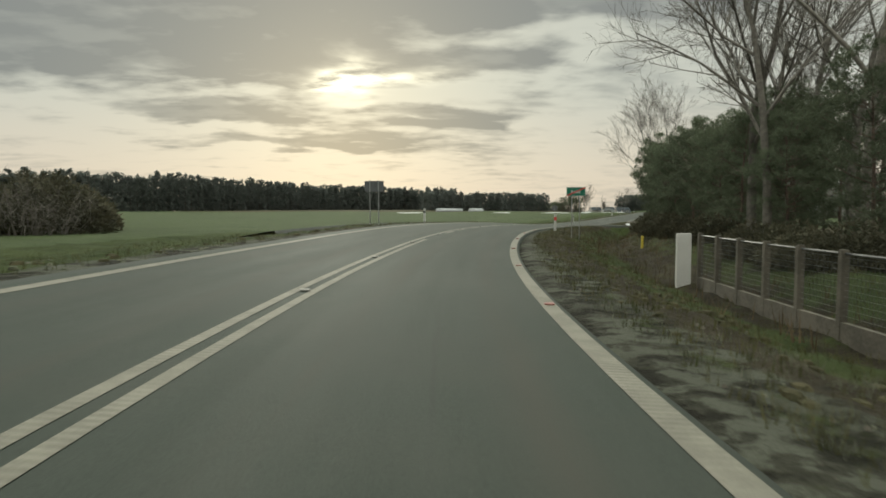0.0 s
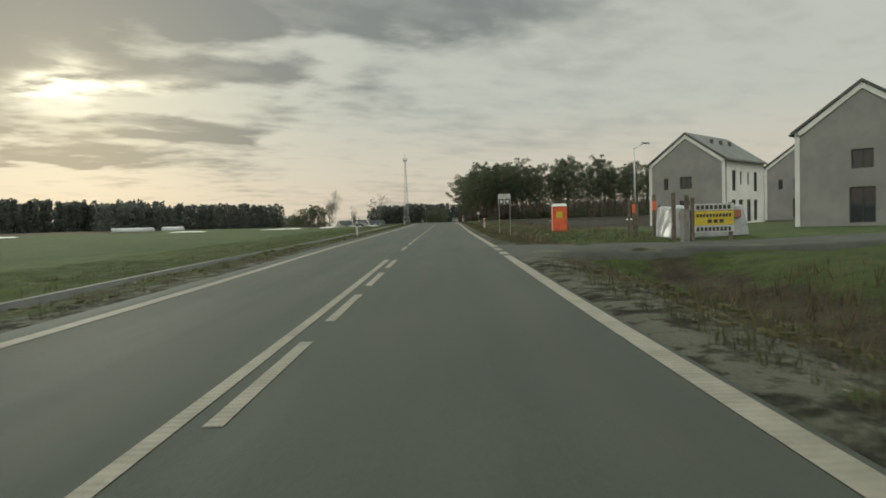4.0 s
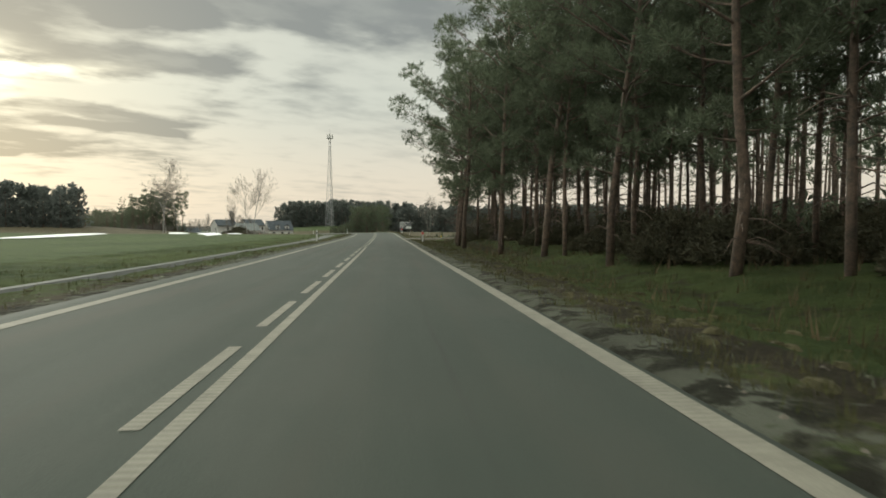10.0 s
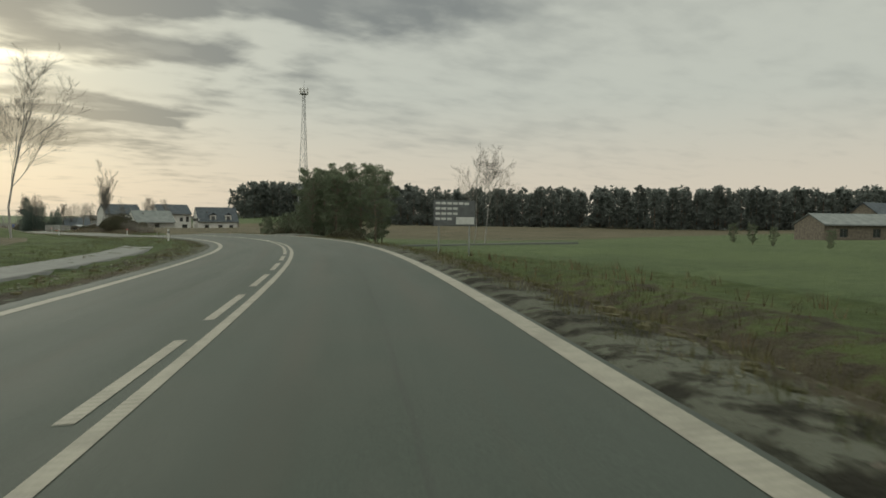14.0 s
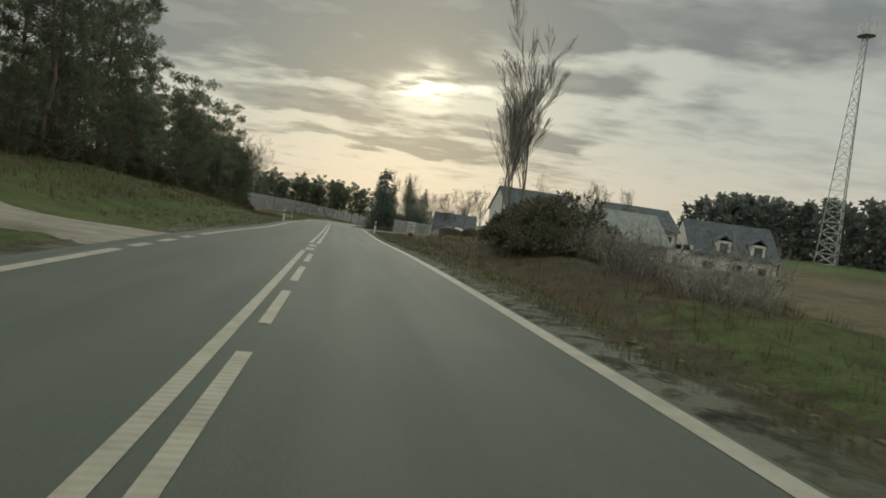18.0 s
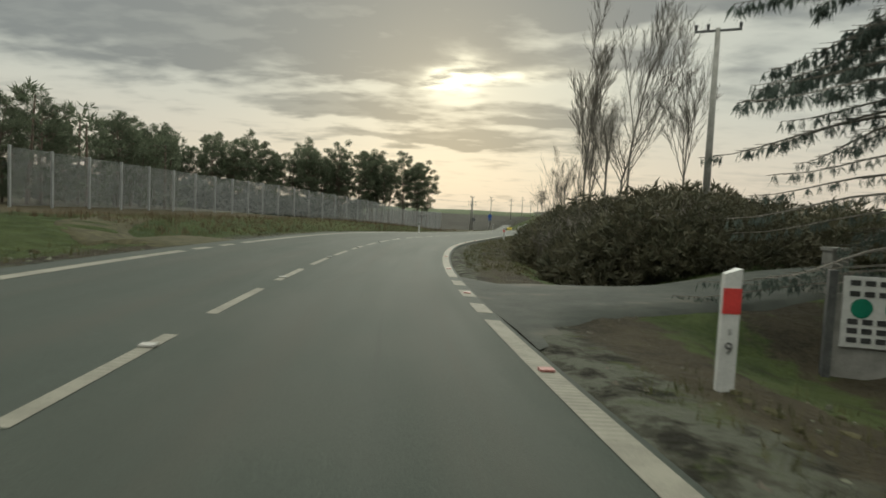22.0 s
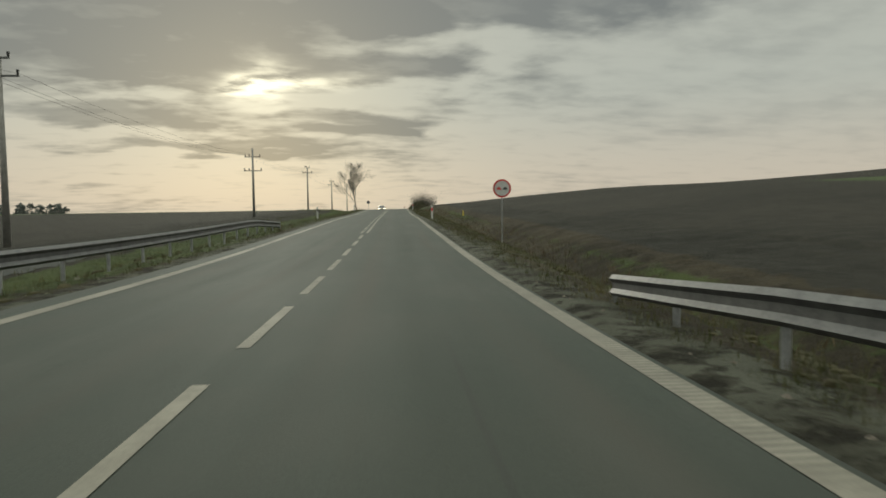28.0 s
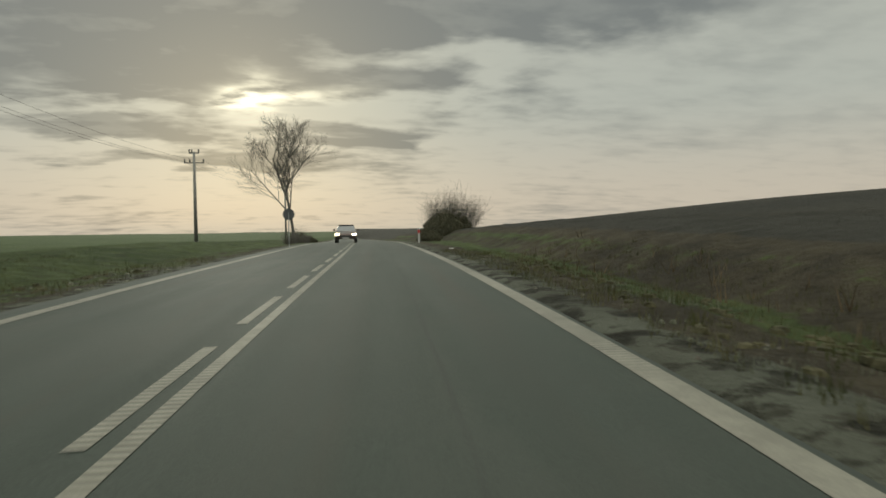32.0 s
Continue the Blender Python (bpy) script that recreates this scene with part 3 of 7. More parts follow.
for side, label in ((1, "grassy verge with a shallow ditch and gravelly edge"), (-1, "mown grass verge beside the carriageway")):
    rs = [side * v for v in (3.2, 3.5, 3.8, 4.05, 4.3, 4.55, 4.8, 5.05, 5.3, 5.6, 5.9, 6.2, 6.6, 7.1, 7.6, 8.1, 8.6, 9.2, 9.8, 10.5, 11.3, 12.2, 13.2, 14.3, 15.5, 17.5)]
    if side < 0:
        rs = rs[::-1]
    verge, vs, vr = ribbon("verge", -20, 1000, 0.6, rs, M_VERGE, verge_height)
    va = np.abs(vr)
    crop, dry = fields(vs, vr)
    grav = 1 - soft(va, 3.85 + 0.35 * np.sin(vs * 0.11) + 0.3 * np.sin(vs * 0.31 + 1) - (0.3 if side < 0 else 0), 5.2 + 0.5 * np.sin(vs * 0.17))
    moss = (soft(va, 4.0, 5.0) * 0.46 + soft(va, 5.8, 7.4) * 0.28) * (1.0 + 0.35 * np.sin(vs * 0.09 + side)) + 0.5 * (band(vs, 268, 350, 8) * (side > 0)) * soft(va, 5.0, 5.8)
    if side < 0:
        moss = moss + 0.22 * soft(va, 3.9, 4.6) + 0.3 * band(vs, 498, 640, 6) * soft(va, 4.6, 6.0)
    if side > 0:
        moss = moss * (1 - 0.7 * band(va, 4.6, 5.7, 0.3)) + 0.26 * (1 - soft(va, 4.2, 4.8)) * (1 - soft(vs, 680, 700))
        moss = moss * (1 - 0.6 * band(va, 7.2, 9.0, 0.5)) + 0.25 * band(va, 5.6, 7.2, 0.5) + 0.35 * band(vs, 692, 1300, 5) * band(va, 5.2, 7.4, 0.6)
        moss = moss * (1 - 0.75 * band(vs, 518, 562, 4)) * (1 - 0.7 * band(vs, 628, 692, 5)) * (1 - band(vs, 692, 1300, 5) * soft(va, 8.8, 10.2)) * (1 - 0.9 * band(vs, 178, 262, 4) * soft(va, 11, 13))
    paint_fields(verge, vs, vr, np.clip(np.maximum(moss, crop * soft(va, 10, 12)), 0, 1), np.clip(1 - grav, 0, 1), (1 - dry) * soft(vs, 688, 694) * soft(va, 8, 9.5))
    tagged(verge, label, "verge", kind="structure")

# ---- carriageway ----
def road_height(s, r, x=None, y=None):
    return np.interp(s, S, RZ) - r * np.interp(s, S, CANT)


road, _, _ = ribbon("road", -20, 1150, 1.5, [-3.75, -3.69, -3.4, -2.4, -1.2, 0, 1.2, 2.4, 3.4, 3.47, 3.54], M_ROAD, lambda s, r, x, y: road_height(s, r) - 0.22 * ((r < -3.7) | (r > 3.5)), uv=True)
tagged(road, "worn grey asphalt carriageway with two lanes", "road", kind="structure")


def paint_material():
    """Worn road paint with raised cross ribs; its lane coordinates run along the strip."""
    n = Nodes(M_PAINT.node_tree)
    co = n.add("ShaderNodeNewGeometry").outputs["Position"]
    run = n.add("ShaderNodeSeparateXYZ", {0: n.add("ShaderNodeUVMap", uv_map="lane").outputs[0]}).outputs[1]
    a, b, c = n.noise(co, 3.0, 5.0, 0.6), n.noise(co, 60.0, 3.0, 0.6), n.noise(co, 0.22, 3.0, 0.6)
    col = n.mix(n.ramp(n.math("ADD", n.math("MULTIPLY", a, 0.6), n.math("MULTIPLY", b, 0.4)), 0.36, 0.64), rgb(0.096, 0.090, 0.070), rgb(0.146, 0.138, 0.109))
    rib = n.math("MULTIPLY_ADD", n.math("SINE", n.math("MULTIPLY", run, 2 * math.pi / 0.088)), 0.5, 0.5)
    deep = n.math("MULTIPLY", n.ramp(rib, 0.55, 0.15), n.math("MULTIPLY", n.ramp(c, 0.40, 0.55), n.math("MULTIPLY_ADD", n.ramp(run, 660.0, 700.0), 0.75, 0.25)))
    col = n.mix(n.math("MULTIPLY", deep, n.math("MULTIPLY_ADD", b, 0.5, 0.4)), col, rgb(0.040, 0.039, 0.031))
    col = n.mix(n.ramp(n.noise(co, 1.1, 5.0, 0.7), 0.60, 0.78), col, rgb(0.066, 0.064, 0.051))
    bs = n.add("ShaderNodeBsdfPrincipled", {"Base Color": col, "Roughness": 0.8})
    n.put(bs.inputs["Normal"], n.add("ShaderNodeBump", {"Strength": 0.6, "Distance": 0.01, "Height": n.math("MULTIPLY", rib, n.ramp(c, 0.40, 0.55))}).outputs[0])
    n.add("ShaderNodeOutputMaterial", {0: bs.outputs[0]})


paint_material()


def stripes(name, pieces, label, lift=0.005):
    """Painted strips: (s0, s1, r, width) each, with lane coordinates."""
    vs, fs, uv = [], [], []
    for s0, s1, r, w in pieces:
        n = max(1, int((s1 - s0) / 1.5))
        ss = np.linspace(s0, s1, n + 1)
        k = len(vs)
        for q in ss:
            for e in (r - w / 2, r + w / 2):
                x, y, _ = along(q, e)
                vs.append((float(x), float(y), float(road_height(q, e)) + lift))
                uv.append((e, q))
        fs += [(k + 2 * i, k + 2 * i + 1, k + 2 * i + 3, k + 2 * i + 2) for i in range(n)]
    ob = mesh_object(name, vs, fs, M_PAINT)
    idx = np.zeros(len(ob.data.loops), int)
    ob.data.loops.foreach_get("vertex_index", idx)
    ob.data.uv_layers.new(name="lane").data.foreach_set("uv", np.array(uv)[idx].ravel())
    return tagged(ob, label, "road marking", kind="structure")


def dashes(s0, s1, r, period=3.8, length=2.55, w=0.125, phase=0.0, pin=None):
    out, q = [], s0 + phase if pin is None else pin - math.floor((pin - s0) / period) * period
    while q < s1 - 0.3:
        out.append((q, min(q + length, s1), r, w))
        q += period
    return out


def blocks(s0, s1, r, w=0.24):
    return dashes(s0, s1, r, 2.0, 1.05, w)


A = 0.125
mid = []
mid += [(-20, 28.6, -A, .125), (-20, 28.6, A, .125)]
mid += [(28.6, 78, -A, .125), *dashes(30.5, 77.5, A, pin=63.71)] + blocks(78.3, 83, 0)
mid += [(83.2, 109.3, -A, .125), *dashes(83.4, 109, A, pin=92.3)] + blocks(109.8, 116.5, 0)
mid += [(116.8, 132, -A, .125), *dashes(117, 132, A, pin=117.82)]
mid += dashes(134.3, 237.5, 0, pin=197.39)
mid += [(239, 261, A, .125), *dashes(238.4, 261, -A)] + blocks(261.6, 265, 0)
mid += [(265.2, 310.6, A, .125), *dashes(265.5, 310.6, -A, pin=275.28)] + blocks(311, 316, 0)
mid += [(316, 343.6, A, .125), *dashes(316.4, 343.6, -A, pin=327.71)] + blocks(344, 349.5, 0)
mid += [(349.6, 404, A, .125), *dashes(350, 404, -A), (404, 431.8, -A, .125), (404, 431.8, A, .125)] + blocks(432.5, 435.2, 0)
mid += [(435.4, 438.8, -A, .125), (435.4, 438.8, A, .125)] + blocks(439.3, 442, 0)
mid += [(442.2, 475.4, -A, .125), (442.2, 475.4, A, .125)] + blocks(475.9, 479, 0)
mid += [(479.3, 518.5, -A, .125), *dashes(478.9, 493.6, A, pin=482.7), *dashes(495.5, 518.5, A, pin=507.2)] + blocks(519, 523, 0)
mid += [(523.3, 567, -A, .125), (523.3, 567, A, .125)] + blocks(567.6, 572.6, 0)
mid += [(573, 587.8, A, .125), *dashes(573, 587.8, -A, pin=583.4)] + blocks(588.3, 591, 0)
mid += [(591.2, 604, A, .125), *dashes(591.3, 604, -A)] + dashes(604.2, 641.3, 0, pin=611.9) + dashes(642.9, 668.5, 0, pin=665.8)
mid += [(669.5, 703.5, -A, .125), *dashes(669.9, 703.3, A)] + blocks(704, 707, 0)
mid += [(707.3, 728.2, -A, .125), (707.3, 728.2, A, .125)] + blocks(728.8, 735.6, 0)
mid += [(735.8, 748.4, -A, .125), (735.8, 748.4, A, .125)] + dashes(749.6, 797.5, 0, pin=786.34)
mid += [(798, 1140, A, .125), *dashes(797.5, 1140, -A, pin=877.75)]
stripes("centre_line", mid, "worn white double and broken centre line on asphalt")

right, q = [], -20
for g0, g1 in ((75.9, 82.5), (107.5, 114.5), (132.1, 137.9), (227.4, 233.5), (261.8, 266.2), (342.1, 346), (435.2, 442.7), (474, 481.7), (565.3, 570.1), (585.6, 591), (613, 619.7), (729.5, 735)):
    right += [(q, g0, HALF_R - .01, .22)] + (blocks(g0 + .7, g1, HALF_R) if g1 < 725 else [(731.2, 732.3, HALF_R, .22)])
    q = g1
right += [(q, 1140, HALF_R - .01, .22)]
stripes("edge_line", right, "broad worn white edge line along the asphalt")
left, q = [], -20
for g0, g1 in ((308.4, 309.5), (513, 520), (573, 576), (620, 626), (702.7, 704), (725.9, 741)):
    left += [(q, g0, -HALF_L, .22)] + (blocks(g0 + .8, g1, -HALF_L, .22) if g1 - g0 > 3 else [])
    q = g1
left += [(q, 1140, -HALF_L, .22)]
stripes("edge_line", left, "broad worn white edge line along the asphalt")

# ---- trees ----
rng = np.random.default_rng(7)


class Shape:
    """Gathers vertices and faces of one mesh."""

    def __init__(self):
        self.v, self.f = [], []

    def tube(self, pts, radii, n=6, close=True):
        pts = [Vector(p) for p in pts]
        k0 = len(self.v)
        for i, p in enumerate(pts):
            d = (pts[min(i + 1, len(pts) - 1)] - pts[max(i - 1, 0)]).normalized()
            a = d.orthogonal().normalized()
            b = d.cross(a)
            for j in range(n):
                w = 2 * math.pi * j / n
                self.v.append(p + (a * math.cos(w) + b * math.sin(w)) * radii[i])
        for i in range(len(pts) - 1):
            for j in range(n):
                a, b = k0 + i * n + j, k0 + i * n + (j + 1) % n
                self.f.append((a, b, b + n, a + n))
        if close:
            self.f.append(tuple(range(k0 + n - 1, k0 - 1, -1)))
            self.f.append(tuple(range(k0 + (len(pts) - 1) * n, k0 + len(pts) * n)))
        return self

    def fans(self, c, out, size, n, spread=1.0, width=0.16):
        """Tufts of n narrow leaves each round the directions out, at the places c (arrays)."""
        c, out = np.repeat(np.asarray(c, float), n, 0), np.repeat(np.asarray(out, float), n, 0)
        m = len(c)
        if m == 0:
            return self
        d = out + rng.normal(0, spread, (m, 3))
        d /= np.linalg.norm(d, axis=1)[:, None] + 1e-9
        side = np.cross(d, rng.normal(0, 1, (m, 3)))
        w = side / (np.linalg.norm(side, axis=1)[:, None] + 1e-9) * (size * width)
        ln = size * rng.uniform(0.6, 1.15, (m, 1))
        k = len(self.v)
        self.v += np.stack([c - w * 0.5, c + d * ln * 0.45 + w * 1.5, c + d * ln], 1).reshape(-1, 3).tolist()
        self.f += (k + np.arange(3 * m).reshape(-1, 3)).tolist()
        return self

    def fan(self, c, out, size, n, spread=1.0, width=0.16):
        return self.fans([tuple(c)], [tuple(out)], size, n, spread, width)

    def box(self, x0, y0, z0, x1, y1, z1):
        k = len(self.v)
        self.v += [Vector(p) for p in ((x0, y0, z0), (x1, y0, z0), (x1, y1, z0), (x0, y1, z0), (x0, y0, z1), (x1, y0, z1), (x1, y1, z1), (x0, y1, z1))]
        self.f += [tuple(k + i for i in q) for q in ((0, 3, 2, 1), (4, 5, 6, 7), (0, 1, 5, 4), (1, 2, 6, 5), (2, 3, 7, 6), (3, 0, 4, 7))]
        return self

    def made(self, name, mat, parent=None, label="", smooth=False):
        ob = mesh_object(name, self.v, self.f, mat, smooth)
        if parent is not None:
            ob.parent = parent
        if label:
            tagged(ob, label)
        return ob


def empty(name, label, category, m=None, group="", kind=""):
    ob = new(name)
    ob.empty_display_size = 0.2
    if m is not None:
        ob.matrix_world = m
    return tagged(ob, label, category, group, kind)


def trunk_line(h, lean, n=7):
    a = rng.uniform(0, 6.3)
    w = rng.normal(0, 0.012 * h, (n, 2))
    w[0] = 0
    w = np.cumsum(w, 0) * 0.6
    return [Vector((w[i, 0] + math.cos(a) * lean * (i / (n - 1)) ** 2, w[i, 1] + math.sin(a) * lean * (i / (n - 1)) ** 2, h * i / (n - 1))) for i in range(n)]


def at_height(line, z):
    for a, b in zip(line, line[1:]):
        if b.z >= z:
            return a.lerp(b, (z - a.z) / max(b.z - a.z, 1e-6))
    return line[-1]


def pine(h, base, reach, limbs=30, radius=0.15, label="tall Scots pine with a bare reddish trunk and dark crown", dead=10, size=0.40, puff=0.62, overhang=0.0, crook=0.012):
    """A Scots pine whose needles sit in flat puffs along the outer limbs: base is the height of the lowest living limb; overhang lengthens the low limbs on its local -x side."""
    ob = empty("pine_tree", label, "tree")
    line = trunk_line(h, rng.uniform(0.01, crook * 4 + 0.02) * h)
    t = Shape().tube([p + Vector((0, 0, -0.4 if i == 0 else 0)) for i, p in enumerate(line)], [radius * (1.12 - 0.9 * i / 6) for i in range(7)], 8)
    places, ways = [], []

    def clump(q, d, rad, n):
        u = rng.normal(0, 1, (n, 3))
        u /= np.linalg.norm(u, axis=1)[:, None]
        u *= rng.uniform(0.35, 1, (n, 1)) ** 0.5
        places.append(np.array(q) + u * np.array((rad, rad, rad * 0.55)))
        ways.append(u * 0.7 + np.array((d.x * 0.25, d.y * 0.25, 0.55)))

    for _ in range(dead):
        z = rng.uniform(0.3, 0.98) * base
        p = at_height(line, z)
        a = rng.uniform(0, 6.3)
        d = Vector((math.cos(a), math.sin(a), rng.uniform(-0.35, 0.3))) * rng.uniform(0.4, 1.7)
        t.tube([p, p + d * 0.5 + Vector((0, 0, 0.08)), p + d + Vector((0, 0, -0.15))], [0.028, 0.018, 0.007], 3, False)
    for i in range(limbs):
        u = (i + rng.uniform(0, 1)) / limbs
        z = base + (h - base) * u ** 0.9
        p = at_height(line, z)
        a = i * 2.4 + rng.uniform(-0.6, 0.6)
        ln = reach * (0.30 + 0.78 * math.sin(math.pi * min(1, 0.16 + 0.80 * (1 - u)))) * rng.uniform(0.5, 1.2)
        ln *= 1 + overhang * max(0.0, -math.cos(a)) * (1 - 0.55 * u)
        d = Vector((math.cos(a), math.sin(a), rng.uniform(-0.08, 0.35) + 0.55 * u)).normalized()
        side = Vector((-d.y, d.x, 0))
        bow = side * rng.normal(0, 0.12 * ln)
        pts = [p, p + d * ln * 0.4 + bow, p + d * ln * 0.75 + bow * 0.6 + Vector((0, 0, 0.05 * ln)), p + d * ln + Vector((0, 0, 0.16 * ln))]
        t.tube(pts, [0.055 * (1.25 - u), 0.036, 0.022, 0.01], 4, False)
        clump(pts[3], d, puff * rng.uniform(0.7, 1.15), 13)
        for j in range(1 + int(ln / 0.85)):
            w = rng.uniform(0.45, 0.98)
            q = pts[1].lerp(pts[3], w) + side * rng.choice([-1, 1]) * rng.uniform(0.25, 0.5) * ln * (1.1 - 0.5 * w) + Vector((0, 0, rng.normal(0.05, 0.12)))
            t.tube([pts[1].lerp(pts[3], max(0, w - 0.3)), q], [0.018, 0.007], 3, False)
            clump(q, d, puff * rng.uniform(0.5, 1.0), 9)
    clump(line[-1], Vector((0, 0, 1)), puff * 0.7, 10)
    c = Shape().fans(np.concatenate(places), np.concatenate(ways), size, 9, 0.75, 0.055)
    t.made("trunk", M_BARK_PINE, ob, smooth=True)
    c.made("crown", M_NEEDLE, ob)
    return ob


def spruce(h, reach, label="dense dark green garden spruce", foot=0.3):
    ob = empty("spruce_tree", label, "tree")
    Shape().tube([(0, 0, -0.3), (0.03, 0, h * 0.5), (0, 0.03, h)], [0.14, 0.09, 0.015], 7).made("trunk", M_BARK, ob, smooth=True)
    c = Shape()
    rows = int((h - foot + 0.3) / 0.27)
    for i in range(rows):
        u = i / rows
        z = foot + (h - foot - 0.1) * u
        ln = reach * (1 - u) ** 1.0 + 0.1
        n = int(9 + 7 * (1 - u))
        for j in range(n):
            a = 6.2832 * (j + rng.uniform(-0.4, 0.4)) / n + i * 0.9
            l = ln * rng.uniform(0.5, 1.28)
            d = Vector((math.cos(a), math.sin(a), 0.05 - 0.35 * (1 - u)))
            p = Vector((0, 0, z))
            w = (np.arange(max(2, int(l / 0.17))) + 0.7)[:, None] / max(2, int(l / 0.17))
            q = np.array(p) + np.array(d) * l * w + np.array((0, 0, 0.24 * l)) * w * w
            c.fans(q, np.tile((d.x * 0.9, d.y * 0.9, -0.25), (len(q), 1)), 0.26, 10, 0.5, 0.07)
    c.fan((0, 0, h - 0.1), (0, 0, 1), 0.45, 7, 0.25)
    c.made("crown", M_SPRUCE, ob)
    return ob


def bare_tree(h, name="bare_tree", label="leafless broad tree with fine upright twigs", bark=None, spread=0.55, stems=1, depth=4, droop=0.0, kids=6, thick=0.016, tuft=0):
    ob = empty(name, label, "tree")
    t, tw, lf = Shape(), Shape(), Shape()

    def grow(p, d, ln, r, lev):
        n = 4 if lev < 2 else 2 if lev == 2 else 1
        pts = [p]
        for _ in range(n):
            d = (d + Vector(rng.normal(0, 0.10, 3)) + Vector((0, 0, 0.07 - droop * (lev >= 2)))).normalized()
            pts.append(pts[-1] + d * ln / n)
        (t if lev < 2 else tw).tube(pts, [r * (1 - 0.62 * i / n) for i in range(n + 1)], (6 if lev == 0 else 4 if lev == 1 else 3), False)
        if lev >= depth:
            if tuft:
                lf.fan(pts[-1], d, tuft, 2, 0.8, 0.25)
            return
        cnt = kids + (3 if lev == 0 else 0)
        for i in range(cnt):
            w = (0.32 if lev == 0 else 0.2) + (0.68 if lev == 0 else 0.78) * (i + rng.uniform(0, 0.9)) / cnt
            k = min(int(w * n), n - 1)
            q = pts[k].lerp(pts[k + 1], w * n - k)
            a = rng.uniform(0, 6.3)
            o = d.orthogonal().normalized()
            o.rotate(Matrix.Rotation(a, 3, d))
            e = (d * (1 - spread * 0.55) + o * spread * rng.uniform(0.7, 1.3) + Vector((0, 0, 0.12))).normalized()
            grow(q, e, ln * (0.62 - 0.22 * w) * rng.uniform(0.75, 1.2), max(r * (0.5 - 0.2 * w), 0.008), lev + 1)

    for s in range(stems):
        a = 6.28 * s / max(stems, 1) + rng.uniform(-0.4, 0.4)
        k = 0.0 if stems == 1 else rng.uniform(0.1, 0.38)
        d = Vector((math.cos(a) * k, math.sin(a) * k, 1)).normalized()
        grow(Vector((math.cos(a) * 0.25 * (stems > 1), math.sin(a) * 0.25 * (stems > 1), -0.2)), d, h * rng.uniform(0.72, 0.95) if stems > 1 else h * 0.92, h * thick, 0)
    t.made("trunk", bark or M_BARK, ob, smooth=True)
    tw.made("branchwork", M_BARK, ob)
    if tuft:
        lf.made("leaves", M_DRY, ob)
    return ob


def shrub(h, w, label="dense leafless shrub with many thin stems", name="shrub", mat=None, n=110):
    """Many thin stems from the ground with short side twigs."""
    ob = empty(name, label, "shrub")
    t = Shape()
    for _ in range(n):
        a, k = rng.uniform(0, 6.3), rng.uniform(0, 1) ** 0.6
        b = Vector((math.cos(a) * w * 0.45 * k, math.sin(a) * w * 0.45 * k, -0.1))
        d = Vector((math.cos(a) * 0.5 * k, math.sin(a) * 0.5 * k, 1)) * h * rng.uniform(0.5, 1.05) * (1 - 0.35 * k)
        m = b + d * 0.5 + Vector(rng.normal(0, 0.08 * h, 3))
        e = b + d
        t.tube([b, m, e], [0.018, 0.012, 0.005], 3, False)
        for _ in range(5):
            u = rng.uniform(0.3, 1)
            q = b.lerp(e, u)
            g = Vector(rng.normal(0, 1, 3)) * 0.16 * h + Vector((0, 0, 0.1 * h))
            t.tube([q, q + g], [0.010, 0.004], 3, False)
    t.made("stem", mat or M_BARK, ob)
    return ob


def plant(makers, spots, group, lean=1.0, size=(0.88, 1.14)):
    """Copies of ready trees on (s, r) places; the makers themselves take the first places."""
    for i, (s, r, k) in enumerate(spots):
        m = spot(s, r, -0.05, rng.uniform(0, 360))
        q = k * rng.uniform(*size)
        src = makers[i % len(makers)]
        if i < len(makers):
            ob = src
            ob.matrix_world = m @ Matrix.Diagonal((q, q, q * rng.uniform(0.95, 1.06), 1))
        else:
            ob = copy_thing(src, m)
            ob.matrix_basis = m @ Matrix.Diagonal((q, q, q * rng.uniform(0.95, 1.06), 1))
        tagged(ob, group=group)


# the pine wood beside the road
WOOD = [pine(11.9 + rng.uniform(-.5, .5), 4.6 + rng.uniform(-1.0, 0.9), 2.4, 27, 0.105, dead=18) for _ in range(7)]
spots = []
for row in np.arange(272, 347, 3.7):
    for col in np.arange(10.4, 66, 3.4):
        s, r = row + rng.uniform(-1.5, 1.5), col + rng.uniform(-1.3, 1.5)
        if s > 330 and r > 8 + (346 - s) * 2.2:
            continue
        if s > 323.6 + 2.0 * (r - 1.7):
            continue
        spots.append((s, r, 1.0))
for col in np.arange(66, 125, 4.6):
    for row in (272, 277, 283, 289):
        spots.append((row + (col - 66) * 0.28 + rng.uniform(-1.5, 1.5), col + rng.uniform(-1.5, 1.5), 0.96 - (col - 66) * 0.005))
near = [p for p in spots if p[1] < 22 or (p[0] < 279 and p[1] < 66)]
plant(WOOD, near, "pines of the roadside wood")
